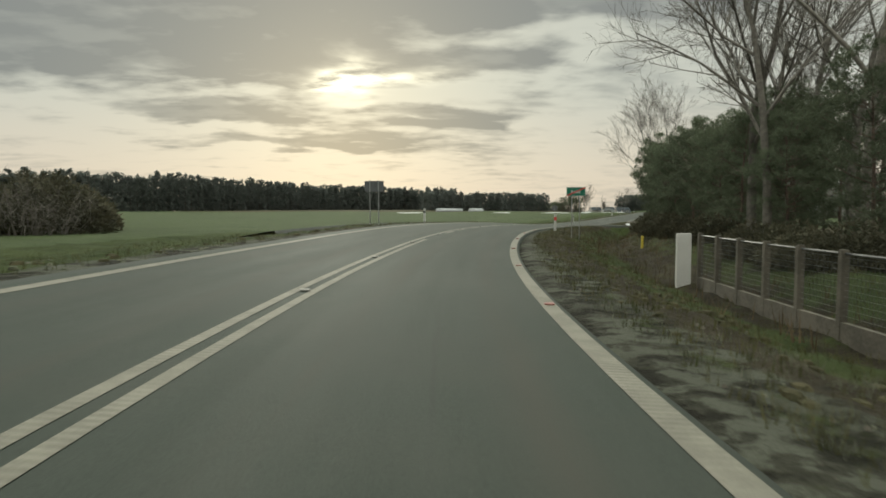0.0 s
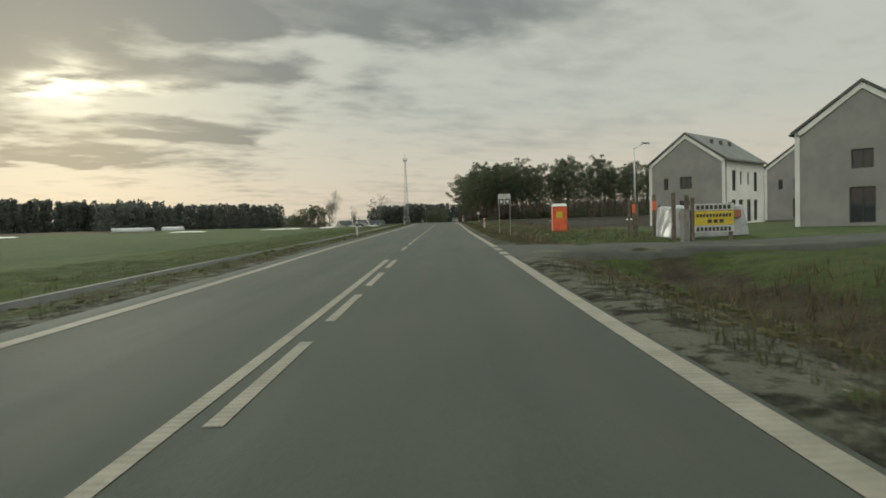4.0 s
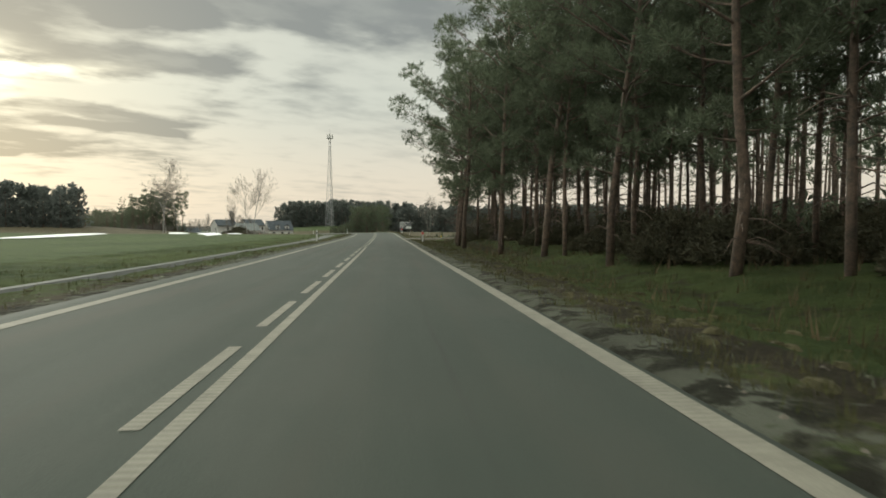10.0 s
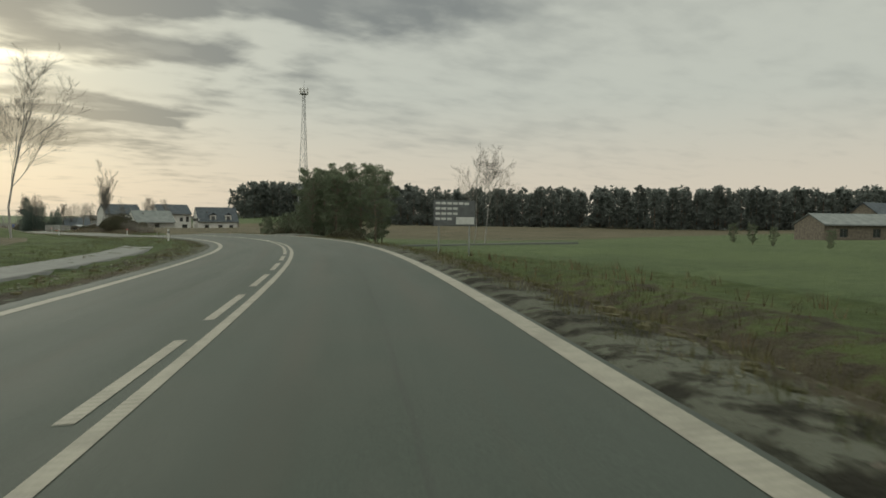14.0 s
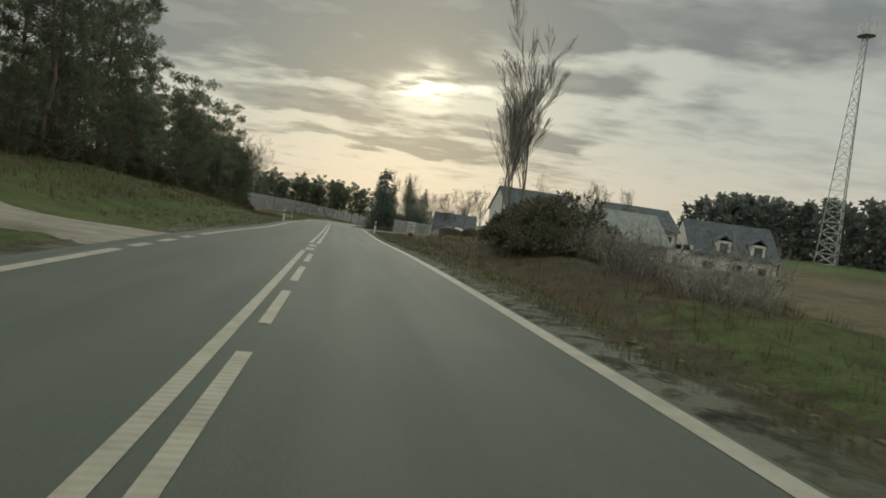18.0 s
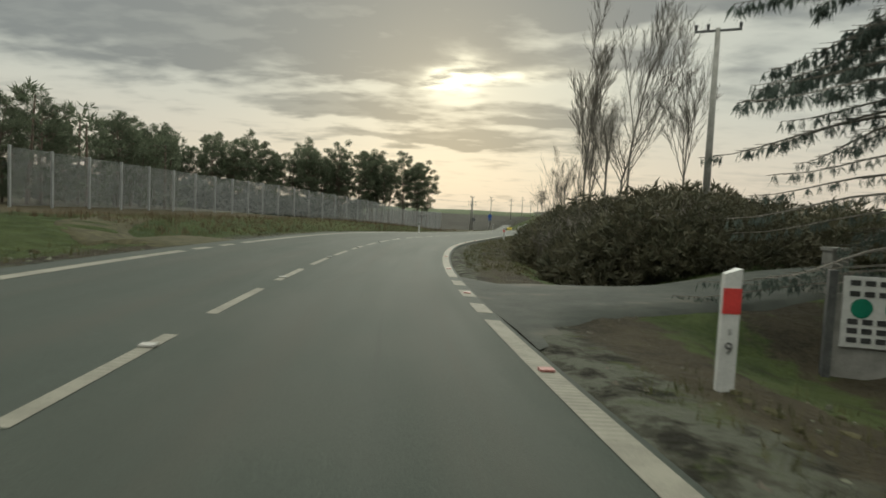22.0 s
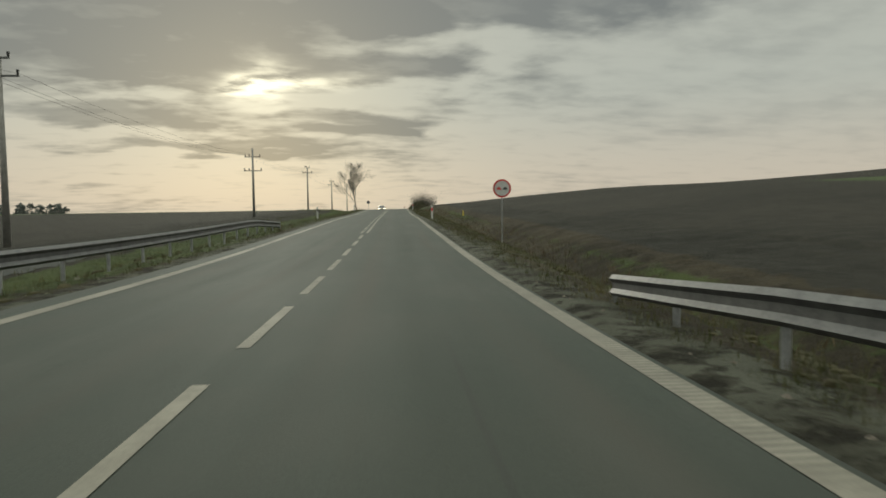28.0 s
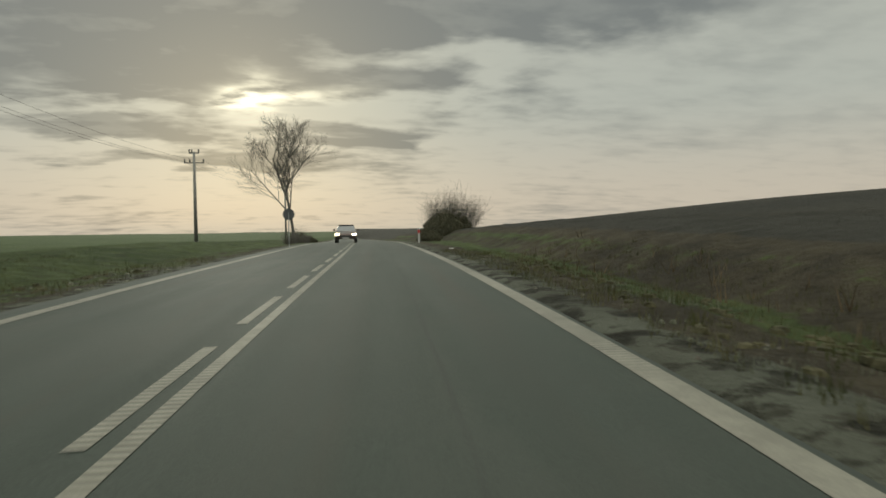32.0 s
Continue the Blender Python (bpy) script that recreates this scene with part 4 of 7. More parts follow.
# the old crooked pines on the edge of the wood, their boughs over the verge
EDGE = [pine(13.3 + rng.uniform(-.8, .8), 3.0 + rng.uniform(-.4, 1.0), 2.7, 30, 0.15, "old crooked pine with reddish bark and boughs over the verge", 12, 0.40, 0.66, 1.1, 0.03) for _ in range(3)]
for i, (s, r, k, turn) in enumerate(((313.5, 6.6, 1.0, 0), (319.5, 6.9, 1.04, 12), (306.5, 7.8, 1.0, -10), (326, 7.6, 0.98, 5), (300, 8.6, 1.0, -20), (285.5, 9.4, 0.9, 60), (292.5, 9.0, 0.9, 30), (332, 8.6, .95, 0), (340, 9.6, .98, -8), (278.5, 10.0, 0.86, 90))):
    ob = EDGE[i] if i < 3 else copy_thing(EDGE[i % 3], spot(s, r))
    ob.matrix_basis = spot(s, r, -0.05, turn) @ pose(0, 0, 0, 0, -3 if i == 5 else 2) @ Matrix.Scale(k, 4)
    tagged(ob, group="old pines on the edge of the wood")
REST = [p for p in spots if p not in near]

# bushy pines with crowns to the ground
YOUNG = [pine(10.5, 0.5, 2.8, 48, 0.14, "bushy pine with dense needles down to the ground", 0, 0.44, 0.60) for _ in range(4)]
spots = [(s, r, k * 0.62) for s, r, k in ((75, 10.2, 1.1), (72.6, 10.8, 1.15), (52, 13.5, .95), (56, 17, 1.0), (60, 13, 1.0), (64, 15.5, 1.05), (68, 12.8, 1.05), (71, 16, 1.1), (74, 13, .95), (46, 15, .9), (41, 13, .8), (36, 15, .85), (31, 13.5, .8), (27, 16, .85), (75, 19, 1.1), (66, 20, 1.1), (58, 22, 1.05), (49, 21, 1.0), (40, 20, 1.0), (33, 19, .95), (48.5, 12.6, .8), (54, 11.6, .85), (58, 11.4, .9), (62, 11.2, .95), (66, 11.4, .95), (70, 11.2, .9), (73, 11.5, .9), (44, 12.2, .8), (51, 11.8, .8), (62, 18, 1.05), (70, 19, 1.1), (53, 19, 1.0), (45, 18, .95), (38, 12.6, .75), (34, 12.4, .72), (29, 12.6, .7), (24, 13, .75), (20, 14.5, .8))]
plant(YOUNG, spots, "bushy pines behind the fence", size=(0.95, 1.08))
GROVE = ((452.5, 12.2, .85), (455, 15, 1.0), (460, 16.4, .92), (461, 19, 1.0), (463.5, 14.4, .42), (466, 17, .45), (470, 20, .5), (475, 24, .5), (453, 19, 1.0), (457, 20, 1.0), (451, 14.5, .9), (448, 18, 1.0), (456, 24, .95), (463, 23, .7), (470, 28, .6), (478, 31, .5), (484, 36, .45), (449, 13.6, .85), (456.5, 14, .7), (467, 13.4, .34), (471, 14.6, .36), (475, 17, .38), (481, 22, .4), (488, 28, .4), (466, 15, .4), (473, 19, .42))
for i, (s, r, k) in enumerate(GROVE):
    ob = copy_thing(YOUNG[i % 4], spot(s, r))
    ob.matrix_basis = spot(s, r, -0.05, 70 * i) @ Matrix.Diagonal((k * 0.74, k * 0.74, k * 0.86 * rng.uniform(0.92, 1.04), 1))
    tagged(ob, group="pines of the grove by the field track")

for i, (s, r, k) in enumerate(((372.6, 9.9, .08), (372.4, 10.7, .09), (371, 10.5, .07), (368.8, 11.4, .07), (368.5, 12.2, .09), (367, 11.7, .07), (375, 13, .08), (401, 34, .13), (404, 37, .16), (398, 36, .12), (430, 54, .2), (426, 50, .17), (434, 58, .2), (420, 47, .15), (411, 41, .16))):
    ob = copy_thing(YOUNG[i % 4], spot(s, r))
    ob.matrix_basis = spot(s, r, -0.05, 80 * i) @ Matrix.Scale(k, 4)
    tagged(ob, "small self-sown pine in the rough grass", group="small pines in the field")

# the wood on the bank
BANK = [pine(12 + rng.uniform(-1, 1), 4.5 + rng.uniform(-1, 1), 2.5, 22, 0.14, "pine on the grassy bank with an open ragged crown", 10, 0.44, 0.66) for _ in range(5)]
spots = []
for row in np.arange(527, 662, 4.2):
    for col in np.arange(0, 46, 4.6):
        edge = np.interp(row, [527, 540, 560, 585, 600, 606, 660], [13.5, 13.5, 13, 13.5, 15, 20, 27])
        spots.append((row + rng.uniform(-1.8, 1.8), -(edge + col + rng.uniform(-1.6, 1.6)), np.interp(row, [527, 541, 548, 585, 606, 660], [0.95, 0.92, 0.66, 0.72, 0.66, 0.58])))
near = [p for p in spots if p[1] > -24 and p[0] < 590]
plant(BANK, near, "pines of the wood on the bank")
REST_BANK = [p for p in spots if p not in near and not (p[0] < 556 and p[1] < -30)]
edge = [(float(q), -(float(np.interp(q, [527, 540, 560, 585, 600, 606, 640, 660], [14, 13, 12.6, 13, 14, 19, 25, 28])) + rng.uniform(-1.2, 1.2)), rng.uniform(0.24, 0.46) if q < 562 else rng.uniform(0.44, 0.66)) for q in np.arange(530, 660, 1.9)]
for i, (s, r, k) in enumerate(edge):
    ob = copy_thing(YOUNG[i % 4], spot(s, r))
    ob.matrix_basis = spot(s, r, -0.05, 50 * i) @ Matrix.Diagonal((k, k, k, 1))
    tagged(ob, "low bushy pine on the edge of the bank", group="bushy pines on the bank")

# the open row of pines beyond the noise fence
ROW = [pine(11 + rng.uniform(-1.2, .8), 3.4 + rng.uniform(-0.8, 1.2), 2.0, 27, 0.10, "slender pine in an open row with a ragged crown", 10, 0.42, 0.50) for _ in range(5)]
spots = []
for i in range(62):
    u = (i % 31) / 30
    spots.append((692 + 41 * u + rng.uniform(-2.5, 2.5), -(60 - 37.5 * u) + rng.uniform(-3, 3) - 6 * (i >= 31), 1.0 + 0.16 * u))
spots += [(735, -21.8, 1.1), (737, -24, 1.15), (733.5, -20.6, .95)]
plant(ROW, spots, "open row of pines beside the fence")

# bare trees
BIRCH = [bare_tree(13, "birch_tree", "leafless birch with pale trunk and drooping twigs", M_BIRCH, 0.46, 1, 4, 0.10, 6, 0.008) for _ in range(3)]
plant(BIRCH, [(80.5, 9.4, .9), (451, -20, .95), (454.5, -17, .95), (470, -36, 1.0), (78.5, 11.5, .8), (480, -34, 1.05), (486, -28, .9), (606, -13.5, .68), (609, -16, .72), (611, -14, .7), (614, -17, .72), (617, -14.8, .68), (620, -17.5, .7), (623, -15.5, .66), (626, -18.5, .66), (629, -17, .62), (605, -17, .68), (613, -19.5, .7), (447, 33, .75), (452, 36, .7), (632, -20, .68)], "bare birches")
BROAD = [bare_tree(12, spread=0.6, kids=6) for _ in range(2)] + [bare_tree(12, spread=0.42, kids=6, label="tall leafless tree with steep slender branches") for _ in range(2)]
plant(BROAD, [(33, 12.6, 1.0), (29, 12, .95), (575, 38, .6), (583, 34, .55), (36, 14.5, .95), (27, 14, .95), (590, 30, .5), (653, 12.5, .62), (656.5, 14, .66), (604, 22, .62), (609, 26, .6), (598, 27, .6), (612, 31, .62), (31, 15.5, .95), (590, 19, .55), (575, 33, .6), (571, 24, .5), (604, 15, .5), (38, 16, .9)], "bare trees by the road")
SLIM = [bare_tree(9.2, "bare_tree", "slender leafless poplar with steep fine branches", None, 0.30, 1, 4, 0.0, 6, 0.008) for _ in range(2)]
plant(SLIM, [(538.5, 11.9, 1.0), (537, 10.2, .72), (535.5, 10.9, .8), (534, 9.6, .66), (638.5, 9.8, .95), (637, 11.9, 1.05), (640, 9.2, .42), (643, 10.4, .5), (636, 14.2, .8)], "slender bare trees on the bank")
LEAFY = bare_tree(5.2, "leafy_tree", "small roadside tree with withered brown leaves", None, 0.6, 2, 3, 0.0, 7, 0.012, 0.08)
LEAFY.matrix_world = spot(597.5, 16.5, -0.05) @ Matrix.Scale(1.35, 4)
LONE = bare_tree(11.6, "lone_tree", "lone leafless roadside tree with an uneven crown", None, 0.55, 1, 4, 0.0, 8, 0.017)
LONE.matrix_world = pose(164.9, 908, height(164.9, 908) - 0.1, 0, 0, 30)
SAPLING = [bare_tree(6.2, "young_tree", "leafless many-stemmed young tree on the bank", None, 0.35, 5, 2, 0.0, 5, 0.008) for _ in range(2)]
plant(SAPLING, [(711, 8.6, 1.0), (661.8, 11.3, .95), (640, 8.8, .6)], "many-stemmed young trees", size=(.95, 1.05))

SHRUB = [shrub(2.2, 3.4), shrub(1.8, 3.0), shrub(2.6, 3.6)]
spots = [(38, -26, 1.5), (42, -31, 1.6), (35, -30, 1.4), (40, -36, 1.6), (44, -37, 1.5), (662, 8.8, .6),  (646, 9.6, .9), (649, 11.5, .8), (644, 12, .9), (630, 8.6, 1.0), (633, 9.5, 1.05), (627, 9.5, .9), (636, 11, 1.0), (640, 10.5, .9), (624, 11, .8), (534, 12, .8), (528, 12.5, 1.0), (523, 12, 1.0), (540, 14, .9), (547, 13, .8), (346, 12, .9), (349, 15, 1.0), (344, 17, 1.1), (348, 20, .9), (519, 13, .9), (366, 15, .6), (372, 19, .5), (338, 11, .8), (333, 10, .7), (569, 25, 1.0), (575, 27, 1.0), (552, 15, .8)]
spots += [(rng.uniform(275, 342), rng.uniform(10, 26), rng.uniform(.5, .8)) for _ in range(26)]
spots += [(rng.uniform(528, 600), -rng.uniform(15, 24) - max(0, (_s - 20) * 0), rng.uniform(.8, 1.3)) for _s in range(40)]
plant(SHRUB, spots, "leafless shrubs")
RIDGE_BUSH = shrub(5.4, 6.0, "round leafless bush on the crest beside the road", n=420)
RIDGE_BUSH.matrix_world = pose(184.6, 911, height(184.6, 911) - 0.1)
FOOT = copy_thing(SHRUB[0], pose(165, 906.5, height(165, 906.5)) @ Matrix.Diagonal((0.9, 0.9, 0.9, 1)))
FOOT.matrix_basis = pose(165, 906.5, height(165, 906.5)) @ Matrix.Diagonal((0.9, 0.9, 0.9, 1))

# garden spruces
SPR = [spruce(9.3, 2.3), spruce(6.0, 1.9), spruce(8, 2.2)]
plant(SPR, [(601.5, 7.2, 1.02), (595.2, 12.2, 1.0), (596.5, 7.9, 1.04), (599.5, 7.6, 1.0), (594.0, 13.6, 1.08), (604.5, 8.6, .85), (603.4, 8.0, .78), (592.2, 12.6, .95), (598.2, 9.2, .9), (606.5, 9.4, .85)], "garden spruces behind the fence", size=(.98, 1.02))


def open_spruce(h, reach, label):
    """Two close trunks with open, sagging boughs and a fringe of hanging twigs."""
    ob = empty("spruce_tree", label, "tree")
    b, c = Shape(), Shape()
    for side in (-0.19, 0.19):
        Shape().tube([(side, 0, -0.3), (side * 1.1, 0.04, h * 0.5), (side * 0.7, 0, h)], [0.17, 0.11, 0.02], 7).made("trunk", M_BARK, ob, smooth=True)
    for i in range(int(h * 12)):
        u = rng.uniform(0.07, 0.98)
        a = rng.uniform(0, 6.3)
        ln = (reach * (1 - u) ** 0.6 + 0.2) * rng.uniform(0.55, 1.1)
        full = soft(u, 0.18, 0.5)
        pts = []
        for k in range(7):
            w = k / 6
            pts.append(Vector((0.19 * (1 if i % 2 else -1) + math.cos(a) * ln * w, math.sin(a) * ln * w, h * u + ln * (0.10 * w - 0.62 * w * w * (1 - 0.4 * w) + 0.10 * w ** 4))))
        b.tube(pts, [0.024 * (1.1 - q / 6.5) for q in range(7)], 4, False)
        for _ in range(int(ln * 18)):
            w = rng.uniform(0.15, 1.0)
            k = min(int(w * 6), 5)
            p = pts[k].lerp(pts[k + 1], w * 6 - k)
            t = rng.uniform(-1, 1) * 0.45 * (1.1 - 0.7 * w)
            q = p + Vector((-math.sin(a) * t + math.cos(a) * abs(t) * 0.5, math.cos(a) * t + math.sin(a) * abs(t) * 0.5, -0.12 * abs(t)))
            b.tube([p, q], [0.008, 0.004], 3, False)
            for _ in range(1 + int(4.2 * full * rng.uniform(0.5, 1))):
                c.fan(p.lerp(q, rng.uniform(0.2, 1)), (0, 0, -1), 0.17 + 0.13 * full * rng.uniform(0, 1), 3, 0.28, 0.065)
    b.made("branchwork", M_BARK, ob)
    c.made("foliage", M_SPRUCE, ob)
    return ob


OVER = open_spruce(11.5, 3.6, "tall open spruce with two trunks and sagging boughs beside the drive")
OVER.matrix_world = spot(612.6, 8.9, -0.05)


def far_woods(name, pts, depth, h, label, mats, step=3.2, tufts=26):
    """A distant wood along a line: trunks and ragged crowns, too many to count."""
    c, t = Shape(), Shape()
    for (x0, y0), (x1, y1) in zip(pts, pts[1:]):
        ln = math.hypot(x1 - x0, y1 - y0)
        nx, ny = (y1 - y0) / ln, -(x1 - x0) / ln
        for i in range(int(ln / step)):
            for row in range(3):
                u = (i + rng.uniform(0, 1)) * step / ln
                k = row * depth / 2 + rng.uniform(-2, 2)
                x, y = x0 + (x1 - x0) * u + nx * k, y0 + (y1 - y0) * u + ny * k
                z, hh = height(x, y) - 0.2, h * rng.uniform(0.86, 1.08)
                t.tube([(x, y, z), (x, y, z + hh * 0.9)], [0.2, 0.08], 3, False)
                w, a = rng.uniform(0.0, 1.0, tufts), rng.uniform(0, 6.3, tufts)
                rad = (0.10 * hh + 1.5) * (1.15 - 0.9 * w ** 1.6) * rng.uniform(0.1, 1, tufts)
                c.fans(np.stack([x + np.cos(a) * rad, y + np.sin(a) * rad, z + hh * w], 1), np.stack([np.cos(a), np.sin(a), 0.5 + 0 * a], 1), 1.0 + 0.035 * hh, 5, 0.8, 0.28)
    ob = empty(name, label, "woods", kind="stuff")
    t.made("trunks", mats[0], ob)
    c.made("crowns", mats[1], ob)
    return ob


def inner_wood(spots, h, base, label):
    """The inside of a wood, too dense to count."""
    c, t = Shape(), Shape()
    for s, r, k in spots:
        x, y, _ = (float(v) for v in along(s, r))
        z, hh = height(x, y) - 0.2, h * k * rng.uniform(0.88, 1.1)
        t.tube([(x, y, z), (x + rng.normal(0, 0.2), y + rng.normal(0, 0.2), z + hh * 0.92)], [0.15, 0.05], 5, False)
        w, a = rng.uniform(0, 1, 28) ** 0.8, rng.uniform(0, 6.3, 28)
        rad = 2.3 * (1.05 - 0.7 * w) * rng.uniform(0.2, 1, 28)
        c.fans(np.stack([x + np.cos(a) * rad, y + np.sin(a) * rad, z + base + (hh - base) * w], 1), np.stack([np.cos(a), np.sin(a), 0.6 + 0 * a], 1), 0.7, 8, 0.8, 0.085)
        c.fans(np.stack([x + rng.normal(0, 1.3, 12), y + rng.normal(0, 1.3, 12), z + rng.uniform(0.1, 1, 12) ** 1.3 * 2.6], 1), np.tile((0, 0, 1.0), (12, 1)), 0.9, 6, 0.8, 0.10)
    ob = empty("inner_wood", label, "woods", kind="stuff")
    t.made("trunks", M_BARK_PINE, ob)
    c.made("crowns", M_NEEDLE, ob)


inner_wood(REST, 11.8, 4.9, "dense inside of the pine wood with undergrowth")
inner_wood(REST_BANK, 12, 4.0, "dense inside of the pine wood on the bank")
# crowns of the far woods wear the foliage colour paled for haze
far_woods("far_woods", [(-330, 300), (-190, 440), (-70, 560), (0, 620), (60, 610)], 26, 24, "distant dark pine wood along the fields", (M_BARK_PINE, M_FAR_HAZED), 3.6, 130)
far_woods("far_woods", [(20, 470), (70, 490), (112, 498)], 22, 13, "pine wood along the edge of the field", (M_BARK_PINE, M_FAR_HAZED), 3.2, 85)
far_woods("far_woods", [(228, 652), (240, 655), (262, 646), (300, 614), (360, 547), (434, 434), (494, 280)], 20, 15.5, "distant pine wood behind the houses and meadow", (M_BARK_PINE, M_FAR_HAZED), 3.0, 95)
far_woods("far_woods", [(58, 636), (86, 670), (108, 692)], 14, 4.6, "mixed wood behind the noise fence", (M_BARK, M_FAR_HAZED), 2.6, 80)
far_woods("far_hedge", [(-250, 980), (-60, 1010), (60, 1000)], 8, 6, "distant line of field trees and bushes", (M_BARK, M_FAR_HAZED), 6, 40)

# brambles and low evergreen bushes
def bramble(h, w):
    ob = empty("bramble_bush", "dense dark bramble bush at the edge of the wood", "shrub")
    c = Shape()
    a, k, u = rng.uniform(0, 6.3, 900), rng.uniform(0, 1, 900) ** 0.5, rng.uniform(0, 1, 900)
    top = h * (1 - 0.75 * k * k)
    c.fans(np.stack([np.cos(a) * k * w / 2, np.sin(a) * k * w / 2, top * u], 1), np.stack([np.cos(a) * k, np.sin(a) * k, 0.6 + 0 * a], 1), 0.26, 5, 0.9, 0.12)
    c.made("foliage", M_BRAMBLE, ob)
    return ob


BRAMBLE = [bramble(1.5, 3.2), bramble(1.2, 2.8), bramble(1.8, 3.4)]
spots = [(s, r, k * 0.72) for s, r, k in ((337, 10.5, 1.0), (340, 12.5, 1.1), (334, 9.6, .9), (343, 14, 1.1), (338, 15, 1.2), (331, 9, .8), (346, 16.5, 1.0), (341, 18, 1.2), (335, 13, 1.1), (345, 20, 1.1), (328, 9.2, .7), (342, 22, 1.2), (348, 24, 1.0))]
spots += [(rng.uniform(445, 466), 12.6 + rng.uniform(0, 3.0), rng.uniform(.7, 1.1)) for _ in range(22)]
spots += [(rng.uniform(524, 560), rng.uniform(10.5, 14.5), rng.uniform(.5, .9)) for _ in range(16)]
spots += [(rng.uniform(545, 562), rng.uniform(14, 22), rng.uniform(.6, 1.0)) for _ in range(12)]
spots += [(rng.uniform(621.5, 640), rng.uniform(7.9, 17), rng.uniform(.9, 1.35)) for _ in range(64)]
spots += [(rng.uniform(641, 664), rng.uniform(8.4, 14), rng.uniform(.3, .55)) for _ in range(20)]
spots += [(rng.uniform(529, 536), rng.uniform(9.4, 13), rng.uniform(.9, 1.5)) for _ in range(9)]
spots += [(rng.uniform(18, 74), rng.uniform(10.2, 12), rng.uniform(.6, .9)) for _ in range(16)]
spots += [(float(q), -(float(np.interp(q, [530, 540, 560, 585, 600, 606, 640], [13, 12, 11.8, 12, 13, 18, 23])) + rng.uniform(0, 2)), rng.uniform(.7, 1.2)) for q in np.arange(530, 640, 3)]
spots += [(float(q), float(np.interp(q, [925, 952], [5.4, 11.5])) + rng.uniform(-.4, .4), float(np.interp(q, [925, 952], [.3, 1.6]))) for q in np.arange(926, 952, 1.7)]
spots += [(rng.uniform(285, 345), rng.uniform(11.5, 30), rng.uniform(.9, 1.5)) for _ in range(34)]
spots += [(rng.uniform(276, 338), rng.uniform(10.4, 13.2), rng.uniform(.6, 1.05)) for _ in range(40)]
spots += [(40, -27, 2.3), (44, -31, 2.5), (36, -30, 2.2), (47, -36, 2.4)]
spots += [(952.5, -6.8, 1.1), (953.5, -5.6, .8)]
plant(BRAMBLE, spots, "bramble bushes")

# ---- small builders ----
def bar(a, b, r, name, mat, parent, n=6, label=""):
    return Shape().tube([a, b], [r, r], n).made(name, mat, parent, label)


def box(name, lo, hi, mat, parent, label="", bevel=0.0):
    ob = Shape().box(*lo, *hi).made(name, mat, parent, label)
    if bevel:
        b = bmesh.new()
        b.from_mesh(ob.data)
        bmesh.ops.bevel(b, geom=b.edges[:], offset=bevel, segments=2, affect="EDGES")
        b.to_mesh(ob.data)
        b.free()
    return ob


def disc(name, r, y, mat, parent, label="", thick=0.006, z=0.0, n=28, x=0.0):
    """A round plate that faces back along the road (local -y)."""
    return Shape().tube([(x, y, z), (x, y - thick, z)], [r, r], n).made(name, mat, parent, label)


# ---- delineators ----
def delineator(red=True):
    ob = empty("delineator_post", "white plastic roadside delineator with a %s reflector band" % ("red" if red else "pale"), "roadside post")
    s = Shape()
    w, d = 0.075, 0.05
    prof = [(-w, -d), (w, -d), (w * 0.75, d), (-w * 0.75, d)]
    k = [Vector((x, y, -0.2)) for x, y in prof] + [Vector((x, y, 1.02 + (0.05 if x > 0 else 0))) for x, y in prof]
    s.v += k
    s.f += [(0, 1, 5, 4), (1, 2, 6, 5), (2, 3, 7, 6), (3, 0, 4, 7), (4, 5, 6, 7), (3, 2, 1, 0)]
    s.made("post", M_WHITE, ob)
    if red:
        box("reflector_band", (-w - 0.003, -d - 0.004, 0.68), (w + 0.003, -d + 0.01, 0.90), M_RED, ob, "red reflective band")
    else:
        box("reflector_band", (-w - 0.003, -d - 0.004, 0.72), (w + 0.003, -d + 0.01, 0.86), M_BLACK, ob, "dark band with reflector")
    return ob


RED_POST, PALE_POST = delineator(True), delineator(False)
for src, side, places in ((RED_POST, 1, ((47, 4.4), (173.8, 5.2), (215.6, 4.3), (270.3, 4.25), (326, 4.55), (382.4, 4.8), (500.5, 4.15), (556, 4.05), (610, 4.85), (663.8, 4.45), (717.5, 4.35), (819, 4.35), (866.7, 4.1), (918, 4.6))), (PALE_POST, -1, ((49.6, -5.05), (108.4, -4.3), (160, -4.9), (213, -5.0), (271.8, -4.2), (333.5, -5.3), (387.9, -4.8), (441, -5.4), (500, -6.0), (558.8, -3.95), (608.5, -6.2), (666.3, -4.2), (721, -4.6), (773, -4.9), (823.7, -5.2), (867, -4.9)))):
    for i, (s, r) in enumerate(places):
        m = spot(s, r, 0, rng.uniform(-4, 4))
        ob = src if i == 0 else copy_thing(src, m)
        ob.matrix_basis = m
        tagged(ob, group="delineators along the road")
        if s == 610:
            for ch, z, size in (("5", 0.50, 0.07), ("9", 0.33, 0.15)):
                cu = bpy.data.curves.new("number", "FONT")
                cu.body, cu.size, cu.align_x, cu.extrude = ch, size, "CENTER", 0.001
                cu.materials.append(M_BLACK)
                tx = new("number", cu)
                tx.parent = ob
                tx.matrix_basis = pose(0, -0.053, z, 90, 0, 0)

